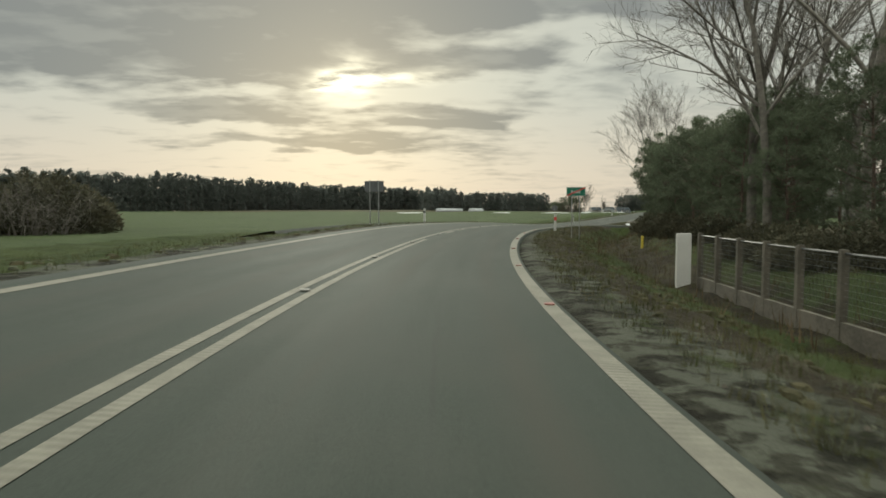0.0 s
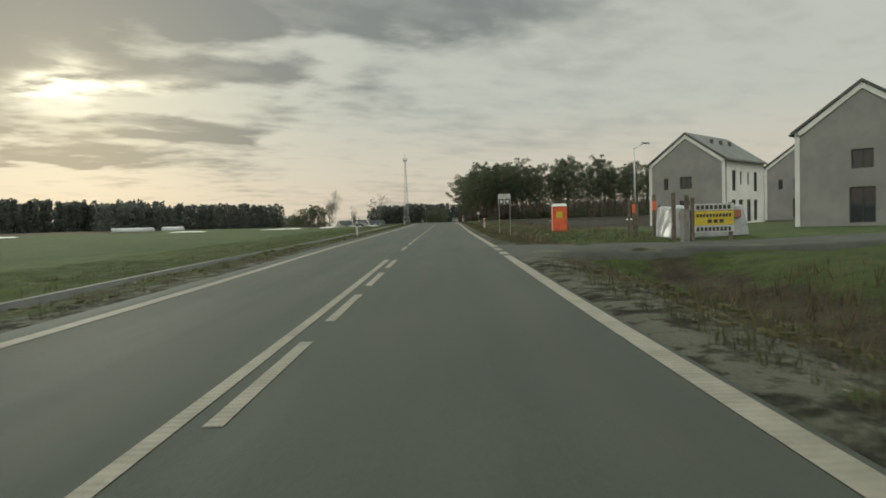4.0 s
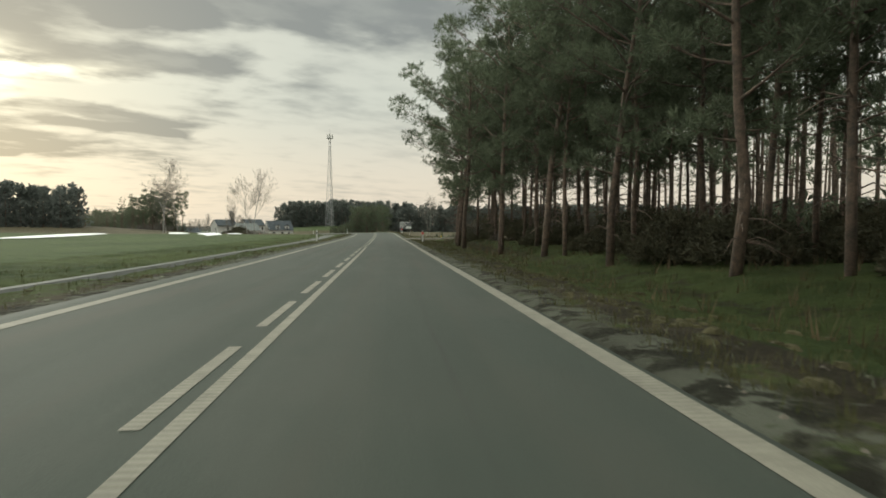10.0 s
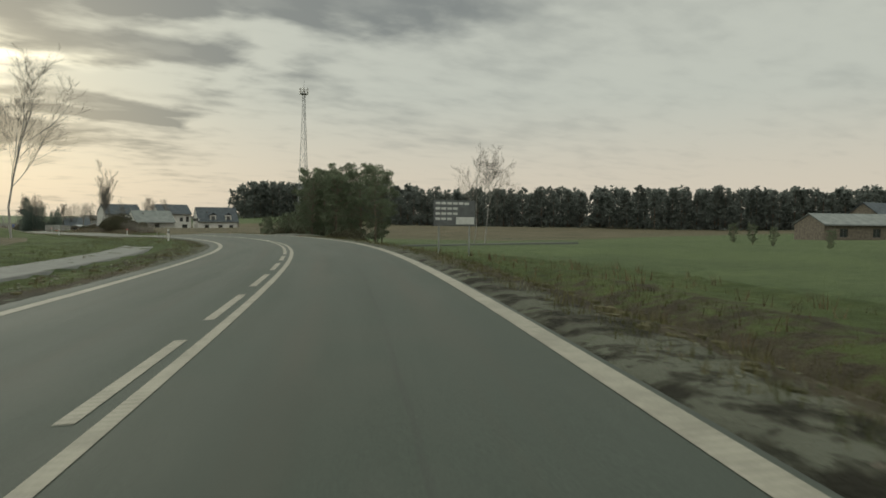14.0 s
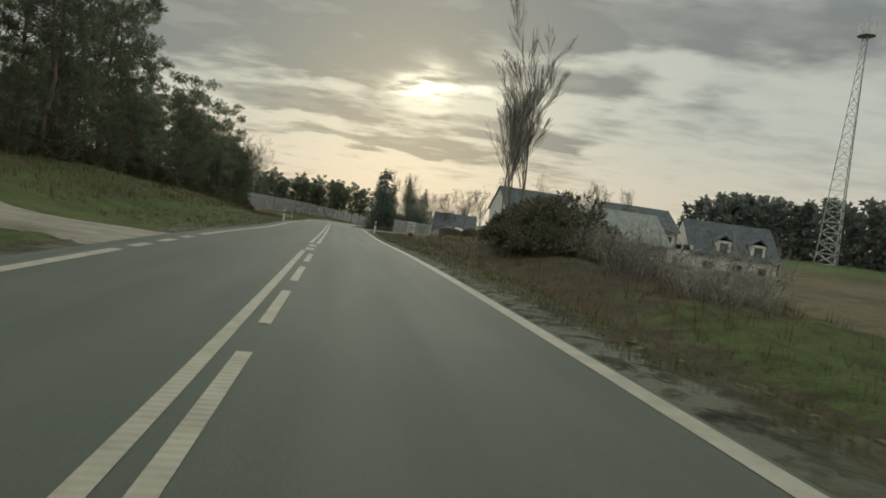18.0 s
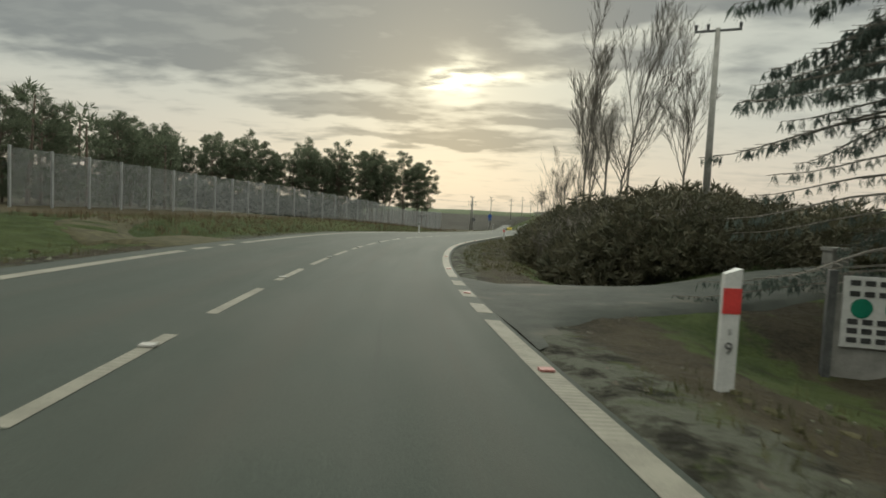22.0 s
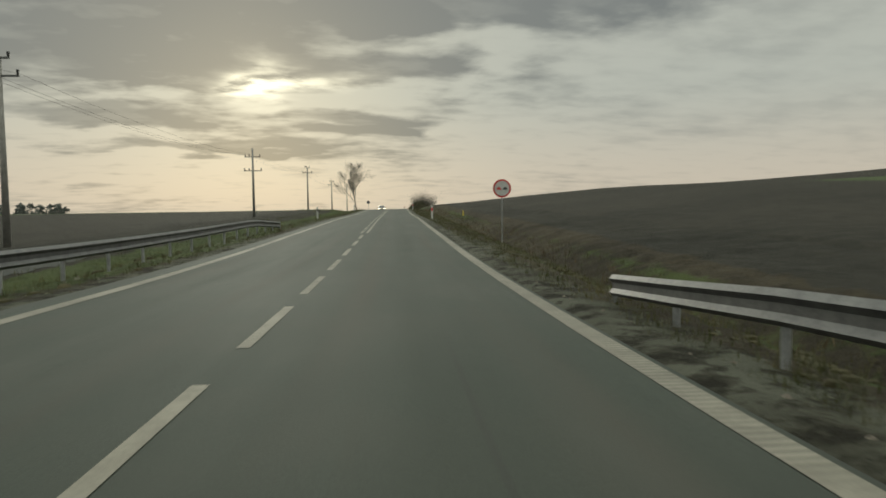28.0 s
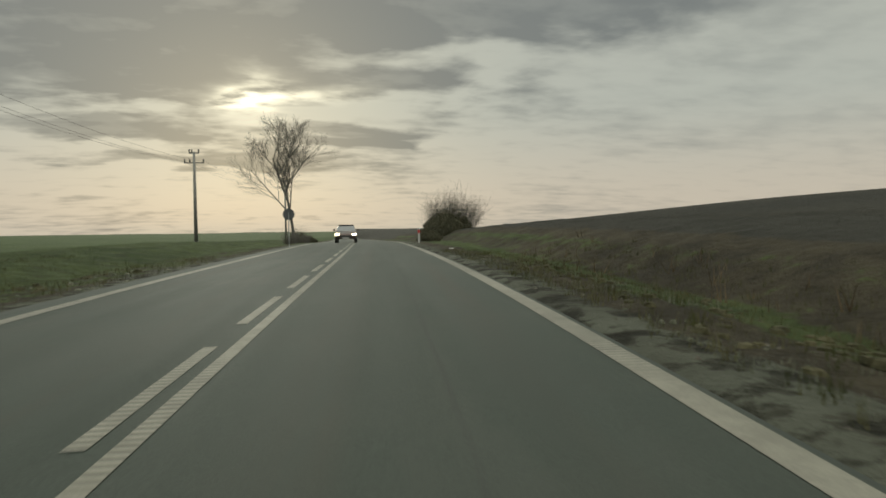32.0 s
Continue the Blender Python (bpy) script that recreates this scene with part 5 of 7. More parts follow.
# ---- yellow pipeline markers and white posts ----
def marker():
    ob = empty("marker_post", "short yellow pipeline marker post in the grass", "roadside post")
    Shape().tube([(0, 0, -0.2), (0, 0, 0.50)], [0.055, 0.055], 8).made("post", M_YELLOW, ob)
    Shape().tube([(0, 0, 0.50), (0, 0, 0.56)], [0.07, 0.03], 8).made("cap", M_YELLOW, ob)
    return ob


MARK = marker()
for i, (s, r) in enumerate(((260.4, 9.4), (88, 8.6), (36, 8.8), (369, 10.2), (450.4, 10.6), (758.7, 9.0), (841, 9.2))):
    m = spot(s, r, 0, 20 * i)
    ob = MARK if i == 0 else copy_thing(MARK, m)
    ob.matrix_basis = m
    tagged(ob, group="yellow marker posts")
for s, r, h in ((458.9, 8.4, 0.95), (478.3, 11.8, 1.2), (508, 11.5, 0.85), (576, 12.2, 1.9)):
    ob = empty("concrete_post", "slim pale concrete post standing in the verge", "post", spot(s, r))
    box("shaft", (-0.06, -0.06, -0.2), (0.06, 0.06, h), M_CONCRETE, ob, bevel=0.01)
ob = empty("meter_box", "pale grey utility meter box on a plinth", "utility box", spot(472, 9.5))
box("plinth", (-0.25, -0.15, -0.2), (0.25, 0.15, 0.35), M_CONCRETE, ob)
box("cabinet", (-0.28, -0.17, 0.35), (0.28, 0.17, 1.15), M_WHITE, ob, bevel=0.015)

# ---- road studs ----
STUD = empty("road_stud", "red reflective stud on the edge line", "road stud")
box("body", (-0.07, -0.06, 0.0), (0.07, 0.06, 0.022), M_STUD, STUD, bevel=0.008)
first = True
for s in [*np.arange(2, 66, 6.1), *np.arange(424, 486, 6.1), *np.arange(604, 656, 6.1)]:
    for r, mat in ((HALF_R, None), (0.0, M_PANEL)):
        x, y, t = along(s, r)
        m = pose(float(x), float(y), float(road_height(s, r)) + 0.006, 0, 0, math.degrees(float(t)))
        if first:
            ob, first = STUD, False
        else:
            ob = copy_thing(STUD, m)
        ob.matrix_basis = m
        tagged(ob, group="road studs")
        if mat:
            c = ob.children[0]
            c.data = c.data.copy()
            c.data.materials[0] = mat
            tagged(ob, "white reflective stud on the centre line")

# ---- signs ----
def sign_posts(ob, xs, h, r=0.03):
    for x in xs:
        bar((x, 0, -1.2), (x, 0, h), r, "post", M_STEEL, ob, 8)


ob = empty("town_end_sign", "green town-end sign with a red diagonal stripe on two posts", "road sign", spot(40.7, 5.85, 0.72) @ Matrix.Scale(0.8, 4))
sign_posts(ob, (-0.26, 0.24), 2.5)
box("panel", (-0.62, -0.035, 1.95), (0.62, -0.02, 2.55), M_GREEN_SIGN, ob, bevel=0.004)
for lo, hi in (((-0.60, 1.97), (0.60, 1.99)), ((-0.60, 2.51), (0.60, 2.53)), ((-0.60, 1.97), (-0.58, 2.53)), ((0.58, 1.97), (0.60, 2.53))):
    box("border", (lo[0], -0.041, lo[1]), (hi[0], -0.036, hi[1]), M_WHITE, ob)
for i, x in enumerate((-0.26, -0.08, 0.08, 0.22)):
    box("letter_bar", (x - 0.05, -0.041, 2.14), (x + 0.05, -0.036, 2.34 - 0.03 * (i % 2)), M_WHITE, ob)
st = box("stripe", (-0.66, -0.047, -0.04), (0.66, -0.042, 0.04), M_RED, ob, "red diagonal stripe")
st.matrix_basis = pose(0, 0, 2.25, 0, -24, 0)

ob = empty("town_sign", "back of a town sign on one steel post", "road sign", spot(39.8, -5.1))
sign_posts(ob, (-0.25, 0.25), 2.5)
box("panel", (-0.55, -0.02, 1.85), (0.55, 0.0, 2.45), M_SIGN_BACK, ob, bevel=0.004)
for s, r, z, rad in ((99.7, -5.5, 2.2, 0.42), (914.2, -3.8, 2.0, 0.36), (731, -10.0, 2.2, 0.38)):
    ob = empty("round_sign", "round road sign seen from its dark back", "road sign", spot(s, r))
    sign_posts(ob, (0,), z + 0.1)
    disc("plate", rad, 0.0, M_SIGN_BACK, ob, z=z)

ob = empty("picture_sign", "white board with two black pictogram squares on two posts", "road sign", spot(162.8, 6.15))
sign_posts(ob, (-0.42, 0.42), 3.2)
box("panel", (-0.48, -0.035, 2.45), (0.48, -0.02, 3.25), M_WHITE, ob, bevel=0.004)
for x in (-0.24, 0.24):
    box("pictogram_square", (x - 0.19, -0.041, 2.48), (x + 0.19, -0.036, 2.86), M_BLACK, ob)
    disc("pictogram", 0.12, -0.041, M_WHITE, ob, z=2.67, x=x)

ob = empty("round_sign", "faded white round restriction sign beside the wood track", "road sign", spot(264.2, 9.4))
sign_posts(ob, (0,), 2.25)
disc("plate", 0.33, -0.03, M_WHITE, ob, z=1.95)
disc("plate_rim", 0.36, -0.025, M_STEEL, ob, z=1.95)
box("pictogram", (-0.035, -0.042, 1.86), (0.035, -0.037, 2.1), M_BLACK, ob)

ob = empty("overtaking_sign", "round no-overtaking sign with a red ring on a steel post", "road sign", spot(797.7, 6.3))
sign_posts(ob, (0,), 3.0)
disc("ring", 0.42, -0.03, M_RED, ob, z=2.62)
disc("plate", 0.34, -0.037, M_WHITE, ob, z=2.62)
for x, mat in ((-0.14, M_RED), (0.14, M_BLACK)):
    sh = Shape().box(x - 0.10, -0.05, 2.56, x + 0.10, -0.045, 2.63).box(x - 0.06, -0.05, 2.63, x + 0.06, -0.045, 2.68)
    sh.made("car_pictogram", mat, ob)

ob = empty("direction_board", "dark direction board with lines of white lettering on two posts", "road sign", spot(420.5, 12.0, 0, 8))
sign_posts(ob, (-1.2, 1.2), 3.6, 0.05)
box("panel", (-1.65, -0.06, 2.0), (1.65, -0.03, 3.75), M_SIGN_BACK, ob, bevel=0.01)
for z0, x0, x1 in ((3.45, -1.5, 1.4), (3.1, -1.5, 0.5), (2.75, -1.5, 0.7), (2.4, -1.5, -0.1)):
    for j in range(int((x1 - x0) / 0.45)):
        box("letter_bar", (x0 + j * 0.45, -0.068, z0), (x0 + j * 0.45 + 0.36, -0.062, z0 + 0.16), M_WHITE, ob)
box("arrow_panel", (0.1, -0.07, 2.1), (1.55, -0.062, 2.6), M_WHITE, ob)

ob = empty("mandatory_sign", "round blue sign above a dark plate on a post", "road sign", spot(736.8, -7.6))
sign_posts(ob, (0,), 3.3, 0.05)
disc("plate", 0.42, -0.05, M_BLUE_SIGN, ob, z=3.35)
box("lower_plate", (-0.36, -0.06, 2.55), (0.36, -0.045, 2.85), M_BLUE_SIGN, ob)
ob = empty("billboard", "white advertising board on posts behind the fence", "billboard", spot(737.4, -22.5))
sign_posts(ob, (-0.9, 0.9), 2.7, 0.05)
box("panel", (-1.1, -0.08, 1.1), (1.1, -0.04, 2.3), M_WHITE, ob, bevel=0.01)
box("top_panel", (-1.1, -0.08, 2.36), (1.1, -0.04, 2.8), M_SIGN_BACK, ob, bevel=0.01)

# ---- guard rails ----
def guard_rail(s0, s1, r0, r1, side):
    ob = empty("guard_rail", "galvanised steel guard rail on short posts over a culvert", "guard rail")
    sh = Shape()
    n = int((s1 - s0) / 2)
    prof = ((0, 0.0), (0.05, 0.05), (0.0, 0.11), (0.0, 0.19), (0.05, 0.25), (0, 0.31))
    for i in range(n + 1):
        u = i / n
        s, r = s0 + (s1 - s0) * u, r0 + (r1 - r0) * u
        x, y, t = along(s, r)
        z = float(land(np.array([s]), np.array([r]))[0]) + 0.42 - 0.35 * (max(0, 1 - u * 5) + max(0, 1 - (1 - u) * 5))
        for d, h in prof:
            sh.v.append(Vector((float(x) - side * d * math.cos(t), float(y) - side * d * math.sin(t), z + h)))
        bar((float(x) + side * 0.05 * math.cos(t), float(y) + side * 0.05 * math.sin(t), z - 0.7), (float(x) + side * 0.05 * math.cos(t), float(y) + side * 0.05 * math.sin(t), z + 0.28), 0.045, "post", M_STEEL, ob, 6)
    k = len(prof)
    for i in range(n):
        for j in range(k - 1):
            a = i * k + j
            sh.f.append((a, a + 1, a + k + 1, a + k))
    rail = sh.made("rail", M_GALV_DARK, ob)
    md = rail.modifiers.new("thick", "SOLIDIFY")
    md.thickness = 0.006
    return ob


guard_rail(752, 778, 4.3, 4.5, 1)
guard_rail(772, 806, -5.0, -5.2, -1)
ob = empty("grit_bin", "yellow plastic grit bin beside the road", "grit bin", spot(767, -6.6))
sh = Shape().box(-0.5, -0.38, 0.05, 0.5, 0.38, 0.62)
for v in sh.v[:4]:
    v.x *= 0.82
    v.y *= 0.82
sh.made("bin", M_YELLOW, ob)
sh = Shape().box(-0.56, -0.44, 0.62, 0.56, 0.44, 0.86)
for v in sh.v[4:]:
    v.x *= 0.9
    v.y *= 0.7
sh.made("lid", M_YELLOW, ob)

# ---- poles and wires ----
def power_pole(x, y, top, arms, turn, twin=False, label="slim concrete power pole with steel cross-arms"):
    z = height(x, y)
    ob = empty("power_pole", label, "power pole", pose(x, y, z, 0, 0, turn))
    h = top - z
    for dx in ((-0.3, 0.3) if twin else (0,)):
        Shape().tube([(dx, 0, -0.5), (dx * 0.25, 0, h)], [0.17, 0.10], 8).made("pole", M_CONCRETE, ob, smooth=True)
    if twin:
        for u in (0.3, 0.6):
            bar((-0.3 * (1 - 0.75 * u), 0, h * u), (0.3 * (1 - 0.75 * u), 0, h * u), 0.05, "brace", M_CONCRETE, ob)
    for dz, w, kind in arms:
        box("cross_arm", (-w, -0.05, h - dz - 0.04), (w, 0.05, h - dz + 0.04), M_GALV_DARK, ob)
        for u in (-1, -0.45, 1):
            Shape().tube([(w * u * 0.94, 0, h - dz + 0.04), (w * u * 0.94, 0, h - dz + 0.26), (w * u * 0.94, 0, h - dz + 0.3)], [0.05, 0.075, 0.02], 6).made("insulator", M_BLACK, ob)
    return ob


LINE = [(135.6, 723.8, -0.4, ((0.1, .5, 0), (1.3, 1.0, 0), (2.0, 1.0, 0)), True), (139.7, 760.1, 0.4, ((0.1, .45, 0), (0.9, .85, 0)), False), (146.4, 804.2, 1.1, ((1.0, .9, 0), (2.6, 1.0, 0)), False), (152.0, 850.4, 2.6, ((0.1, .45, 0), (1.1, .9, 0)), False), (157.4, 887.3, 1.9, ((0.1, .4, 0), (0.9, .8, 0)), False), (163.1, 928.5, 2.6, ((0.1, .4, 0), (0.9, .8, 0)), False)]
for x, y, top, arms, twin in LINE:
    power_pole(x, y, top, arms, -8, twin)
power_pole(159.8, 710.6, 0.8, ((0.5, 0.75, 0), (1.5, 0.75, 0), (1.75, 0.6, 0)), 60, label="dark concrete power pole with slanted insulator arms")
x22, y22, _ = along(632, 14.0)
power_pole(float(x22), float(y22), 4.6, ((0.1, 0.9, 0),), -20, label="wooden-looking power pole with one cross-arm above bushes")


def wire(a, b, sag):
    a, b = Vector(a), Vector(b)
    pts = [a.lerp(b, i / 14) - Vector((0, 0, sag * 4 * (i / 14) * (1 - i / 14))) for i in range(15)]
    sh = Shape().tube(pts, [0.007] * 15, 3, False)
    ob = sh.made("power_wire", M_BLACK)
    return tagged(ob, "thin dark power wire sagging between poles", "wire", group="power wires")


for p, q in zip(LINE, LINE[1:]):
    for dx in (-0.85, -0.35, 0.85):
        wire((p[0] + dx, p[1], p[2] - 0.8), (q[0] + dx, q[1], q[2] - 0.8), 0.7)
for dz in (0.4, 1.4):
    wire((159.8, 710.6, 0.8 - dz), (262, 735, 9 - dz), 1.2)
for dx in (-0.8, 0.8):
    wire((135.6 + dx, 723.8, -1.7), (90 + dx, 690, 2), 0.9)

# ---- radio mast ----
def mast():
    bx, by = 251.2, 615.6
    z0 = height(bx, by)
    ob = empty("radio_mast", "tall slender steel lattice radio mast with a platform of antennas", "radio mast", pose(bx, by, z0))
    h = 58.4 - z0 - 2
    foot, head, n = 3.0, 0.75, 22
    corner = lambda k, u: Vector((math.cos(2.094 * k + 0.4), math.sin(2.094 * k + 0.4), 0)) * (foot + (head - foot) * min(1, u * 1.15)) + Vector((0, 0, h * u))
    for k in range(3):
        Shape().tube([corner(k, i / n) for i in range(n + 1)], [0.16 - 0.09 * i / n for i in range(n + 1)], 5).made("leg", M_STEEL, ob)
        sh = Shape()
        for i in range(n):
            a, b = corner(k, i / n), corner((k + 1) % 3, (i + 1) / n)
            c, d = corner((k + 1) % 3, i / n), corner(k, (i + 1) / n)
            sh.tube([a, b], [0.055, 0.055], 3, False).tube([c, d], [0.055, 0.055], 3, False).tube([a, c], [0.05, 0.05], 3, False)
        sh.made("lattice", M_STEEL, ob)
    Shape().tube([(0, 0, h), (0, 0, h + 4.5)], [0.12, 0.05], 6).made("spire", M_STEEL, ob)
    Shape().tube([(0, 0, h - 1.6), (0, 0, h - 1.4)], [1.9, 1.9], 12).made("platform", M_STEEL, ob)
    for k in range(6):
        a = k * 1.047
        box("antenna_panel", (1.75 * math.cos(a) - 0.22, 1.75 * math.sin(a) - 0.22, h - 1.5), (1.75 * math.cos(a) + 0.22, 1.75 * math.sin(a) + 0.22, h + 1.1), M_WHITE, ob)
    return ob


mast()

# ---- street lamp ----
ob = empty("street_lamp", "pale grey steel street lamp with a single arm", "street lamp", pose(70.4, 141.8, height(70.4, 141.8)))
Shape().tube([(0, 0, -0.2), (0, 0, 6.1)], [0.075, 0.045], 8).made("pole", M_STEEL, ob, smooth=True)
Shape().tube([(0, 0, 6.0), (0.7, 0.15, 6.35), (1.3, 0.3, 6.5)], [0.045, 0.035, 0.03], 6).made("arm", M_STEEL, ob)
box("lamp_head", (1.1, 0.2, 6.46), (1.75, 0.45, 6.56), M_STEEL, ob, bevel=0.02)

# ---- portable toilet ----
ob = empty("portable_toilet", "orange portable toilet with a white domed roof", "portable toilet", pose(67.6, 147.3, height(67.6, 147.3), 0, 0, -30))
box("cabin", (-0.55, -0.55, 0.05), (0.55, 0.55, 2.02), M_ORANGE, ob, bevel=0.03)
box("door", (-0.42, -0.575, 0.15), (0.42, -0.55, 1.9), M_ORANGE, ob)
box("notice", (-0.28, -0.586, 1.1), (0.2, -0.576, 1.6), M_YELLOW, ob, "yellow notice plate")
sh = Shape().box(-0.6, -0.6, 2.02, 0.6, 0.6, 2.24)
for v in sh.v[4:]:
    v.x *= 0.72
    v.y *= 0.72
sh.made("roof", M_WHITE, ob)

# ---- sale board ----
ob = empty("sale_board", "yellow and white sales board on a frame by the ditch", "billboard", spot(137.6, 11.6, 0, 10))
box("post", (-0.95, -0.02, -0.2), (-0.83, 0.10, 1.75), M_WOOD, ob)
box("post", (0.62, -0.02, -0.2), (0.72, 0.10, 1.55), M_WOOD, ob)
box("concrete_post", (-1.25, 0.02, -0.3), (-1.02, 0.25, 1.35), M_CONCRETE, ob)
box("yellow_panel", (-0.85, -0.05, 0.72), (0.75, -0.02, 1.24), M_YELLOW, ob)
box("upper_panel", (-0.85, -0.05, 1.26), (0.75, -0.02, 1.52), M_WHITE, ob)
box("lower_panel", (-0.85, -0.05, 0.46), (0.75, -0.02, 0.70), M_WHITE, ob)
for z0, hgt, n in ((1.31, 0.15, 8), (1.02, 0.12, 11), (0.80, 0.13, 3), (0.50, 0.15, 9)):
    w = 1.45 / max(n, 6)
    for j in range(n):
        x = -0.78 + (0.45 if n == 3 else 0) + j * w
        box("letter_bar", (x, -0.058, z0), (x + w * 0.68, -0.052, z0 + hgt), M_BLACK, ob)

# ---- site fence posts and wrapped pallets ----
for i, (x, y, h) in enumerate(((66.5, 137.5, 1.9), (64.3, 135.2, 1.9), (61.9, 133.2, 2.0), (60.4, 131.2, 2.0), (60.0, 129.4, 2.1), (59.0, 127.2, 2.1), (57.0, 124.6, 1.9), (71, 140, 1.8), (75, 138.5, 1.8))):
    ob = empty("fence_post", "weathered timber post of a wire site fence", "fence post", pose(x, y, height(x, y), 0, 0, 17 * i), group="site fence posts")
    box("post", (-0.07, -0.07, -0.3), (0.07, 0.07, h), M_WOOD, ob, bevel=0.012)
    if i in (3, 4):
        box("tape", (-0.08, -0.08, h - 0.75), (0.08, 0.08, h - 0.3), M_ORANGE, ob)


def wrapped(x, y, lx, ly, h, turn, label, mat):
    """A stack under a draped sheet: a lumpy block with folds that run down its sides."""
    b = bmesh.new()
    bmesh.ops.create_cube(b, size=1)
    bmesh.ops.subdivide_edges(b, edges=b.edges[:], cuts=9, use_grid_fill=True)
    for v in b.verts:
        p = Vector((v.co.x * lx, v.co.y * ly, (v.co.z + 0.5) * h))
        n = noise.noise(Vector((p.x * 1.7 + x, p.y * 1.7, p.z * 0.5))) * 0.16 + noise.noise(Vector((p.x * 5, p.y * 5, p.z * 0.8))) * 0.05
        out = Vector((p.x, p.y, 0)).normalized() if abs(p.x) + abs(p.y) > 0.01 else Vector((0, 0, 0))
        flare = 1 + 0.16 * (1 - p.z / h)
        v.co = Vector((p.x * flare, p.y * flare, p.z)) + out * n + Vector((0, 0, n * (p.z / h)))
    me = bpy.data.meshes.new("sheet")
    b.to_mesh(me)
    b.free()
    me.materials.append(mat)
    me.polygons.foreach_set("use_smooth", [True] * len(me.polygons))
    ob = empty("wrapped_stack", label, "covered stack", pose(x, y, height(x, y) - 0.05, 0, 0, turn))
    new("sheet", me).parent = ob
    return ob


ob = wrapped(61.8, 128.3, 3.2, 2.2, 1.55, -25, "stack of bricks under a torn pale plastic sheet", M_SHEET)
for i in range(4):
    box("brick_stack", (-1.4 + i * 0.8, -1.26, 0.95), (-0.95 + i * 0.8, -1.05, 1.3), M_BRICK_RED, ob)
for i, (x, y, z) in enumerate(((41.2, 81.6, 0), (43.0, 82.6, 0), (44.6, 81.2, 0), (42.2, 83.4, 1.15), (44.2, 82.8, 1.15))):
    ob = wrapped(x, y, 1.15, 1.15, 1.15, 15 * i, "pallet of pale blocks in white wrapping", M_SHEET)
    ob.location.z += z
    tagged(ob, group="wrapped pallets")

# ---- houses ----
def gable_house(m, length, half, eave, apex, label, wall, side_wall, roof, holes_front, holes_side, border=None, vents=0, over=0.25):
    """A house with its gable at local x = 0 and its ridge along x. Openings: (centre, z0, width, height)."""
    ob = empty("house", label, "house", m)
    lay = 0.3

    def wall_with(name, span, top, holes, place, mat):
        """A wall in its own u, z plane, cut into cells round the openings."""
        us = sorted({span[0], span[1], *[c + k * w / 2 for c, _, w, _ in holes for k in (-1, 1)]})
        zs = sorted({-0.4, top, *[z for _, z, _, _ in holes], *[z + h for _, z, _, h in holes]})
        sh = Shape()
        for u0, u1 in zip(us, us[1:]):
            for z0, z1 in zip(zs, zs[1:]):
                if any(c - w / 2 - 1e-6 <= u0 and u1 <= c + w / 2 + 1e-6 and z - 1e-6 <= z0 and z1 <= z + h + 1e-6 for c, z, w, h in holes):
                    continue
                a = [place(u, d, z) for d in (0, lay) for u, z in ((u0, z0), (u1, z0), (u1, z1), (u0, z1))]
                k = len(sh.v)
                sh.v += [Vector(p) for p in a]
                sh.f += [tuple(k + i for i in q) for q in ((0, 1, 2, 3), (7, 6, 5, 4), (0, 4, 5, 1), (1, 5, 6, 2), (2, 6, 7, 3), (3, 7, 4, 0))]
        w_ob = sh.made(name, mat, ob)
        b = bmesh.new()
        b.from_mesh(w_ob.data)
        bmesh.ops.remove_doubles(b, verts=b.verts[:], dist=1e-4)
        b.to_mesh(w_ob.data)
        b.free()
        for c, z, w, h in holes:
            win = Shape()
            for e in ((c - w / 2, c - w / 2 + 0.06, z, z + h), (c + w / 2 - 0.06, c + w / 2, z, z + h), (c - w / 2 + 0.06, c + w / 2 - 0.06, z, z + 0.06), (c - w / 2 + 0.06, c + w / 2 - 0.06, z + h - 0.06, z + h), (c - 0.03, c + 0.03, z + 0.06, z + h - 0.06)):
                k = len(win.v)
                win.v += [Vector(place(u, d, zz)) for d in (0.08, 0.14) for u, zz in ((e[0], e[2]), (e[1], e[2]), (e[1], e[3]), (e[0], e[3]))]
                win.f += [tuple(k + i for i in q) for q in ((0, 1, 2, 3), (7, 6, 5, 4), (0, 4, 5, 1), (1, 5, 6, 2), (2, 6, 7, 3), (3, 7, 4, 0))]
            fr = win.made("window", M_FRAME, ob)
            gl = Shape()
            gl.v += [Vector(place(u, 0.12, zz)) for u, zz in ((c - w / 2, z), (c + w / 2, z), (c + w / 2, z + h), (c - w / 2, z + h))]
            gl.f.append((0, 1, 2, 3))
            gl.made("pane", M_GLASS, fr)
        return w_ob

    wall_with("gable_wall", (-half, half), eave, holes_front, lambda u, d, z: (d, u, z), wall)
    for x0, x1 in ((0, lay), (length - lay, length)):
        sh = Shape()
        k = 0
        sh.v += [Vector(p) for x in (x0, x1) for p in ((x, -half, eave), (x, half, eave), (x, 0, apex))]
        sh.f += [(k, k + 1, k + 2), (k + 5, k + 4, k + 3), (k, k + 3, k + 4, k + 1), (k + 1, k + 4, k + 5, k + 2), (k + 2, k + 5, k + 3, k)]
        sh.made("gable", wall, ob)
    wall_with("side_wall", (lay, length), eave, holes_side, lambda u, d, z: (u, -half + d, z), side_wall)
    wall_with("side_wall", (lay, length), eave, [], lambda u, d, z: (u, half - d, z), side_wall)
    wall_with("back_wall", (-half, half), eave, [], lambda u, d, z: (length - d, u, z), side_wall)
    rise = (apex - eave) / half
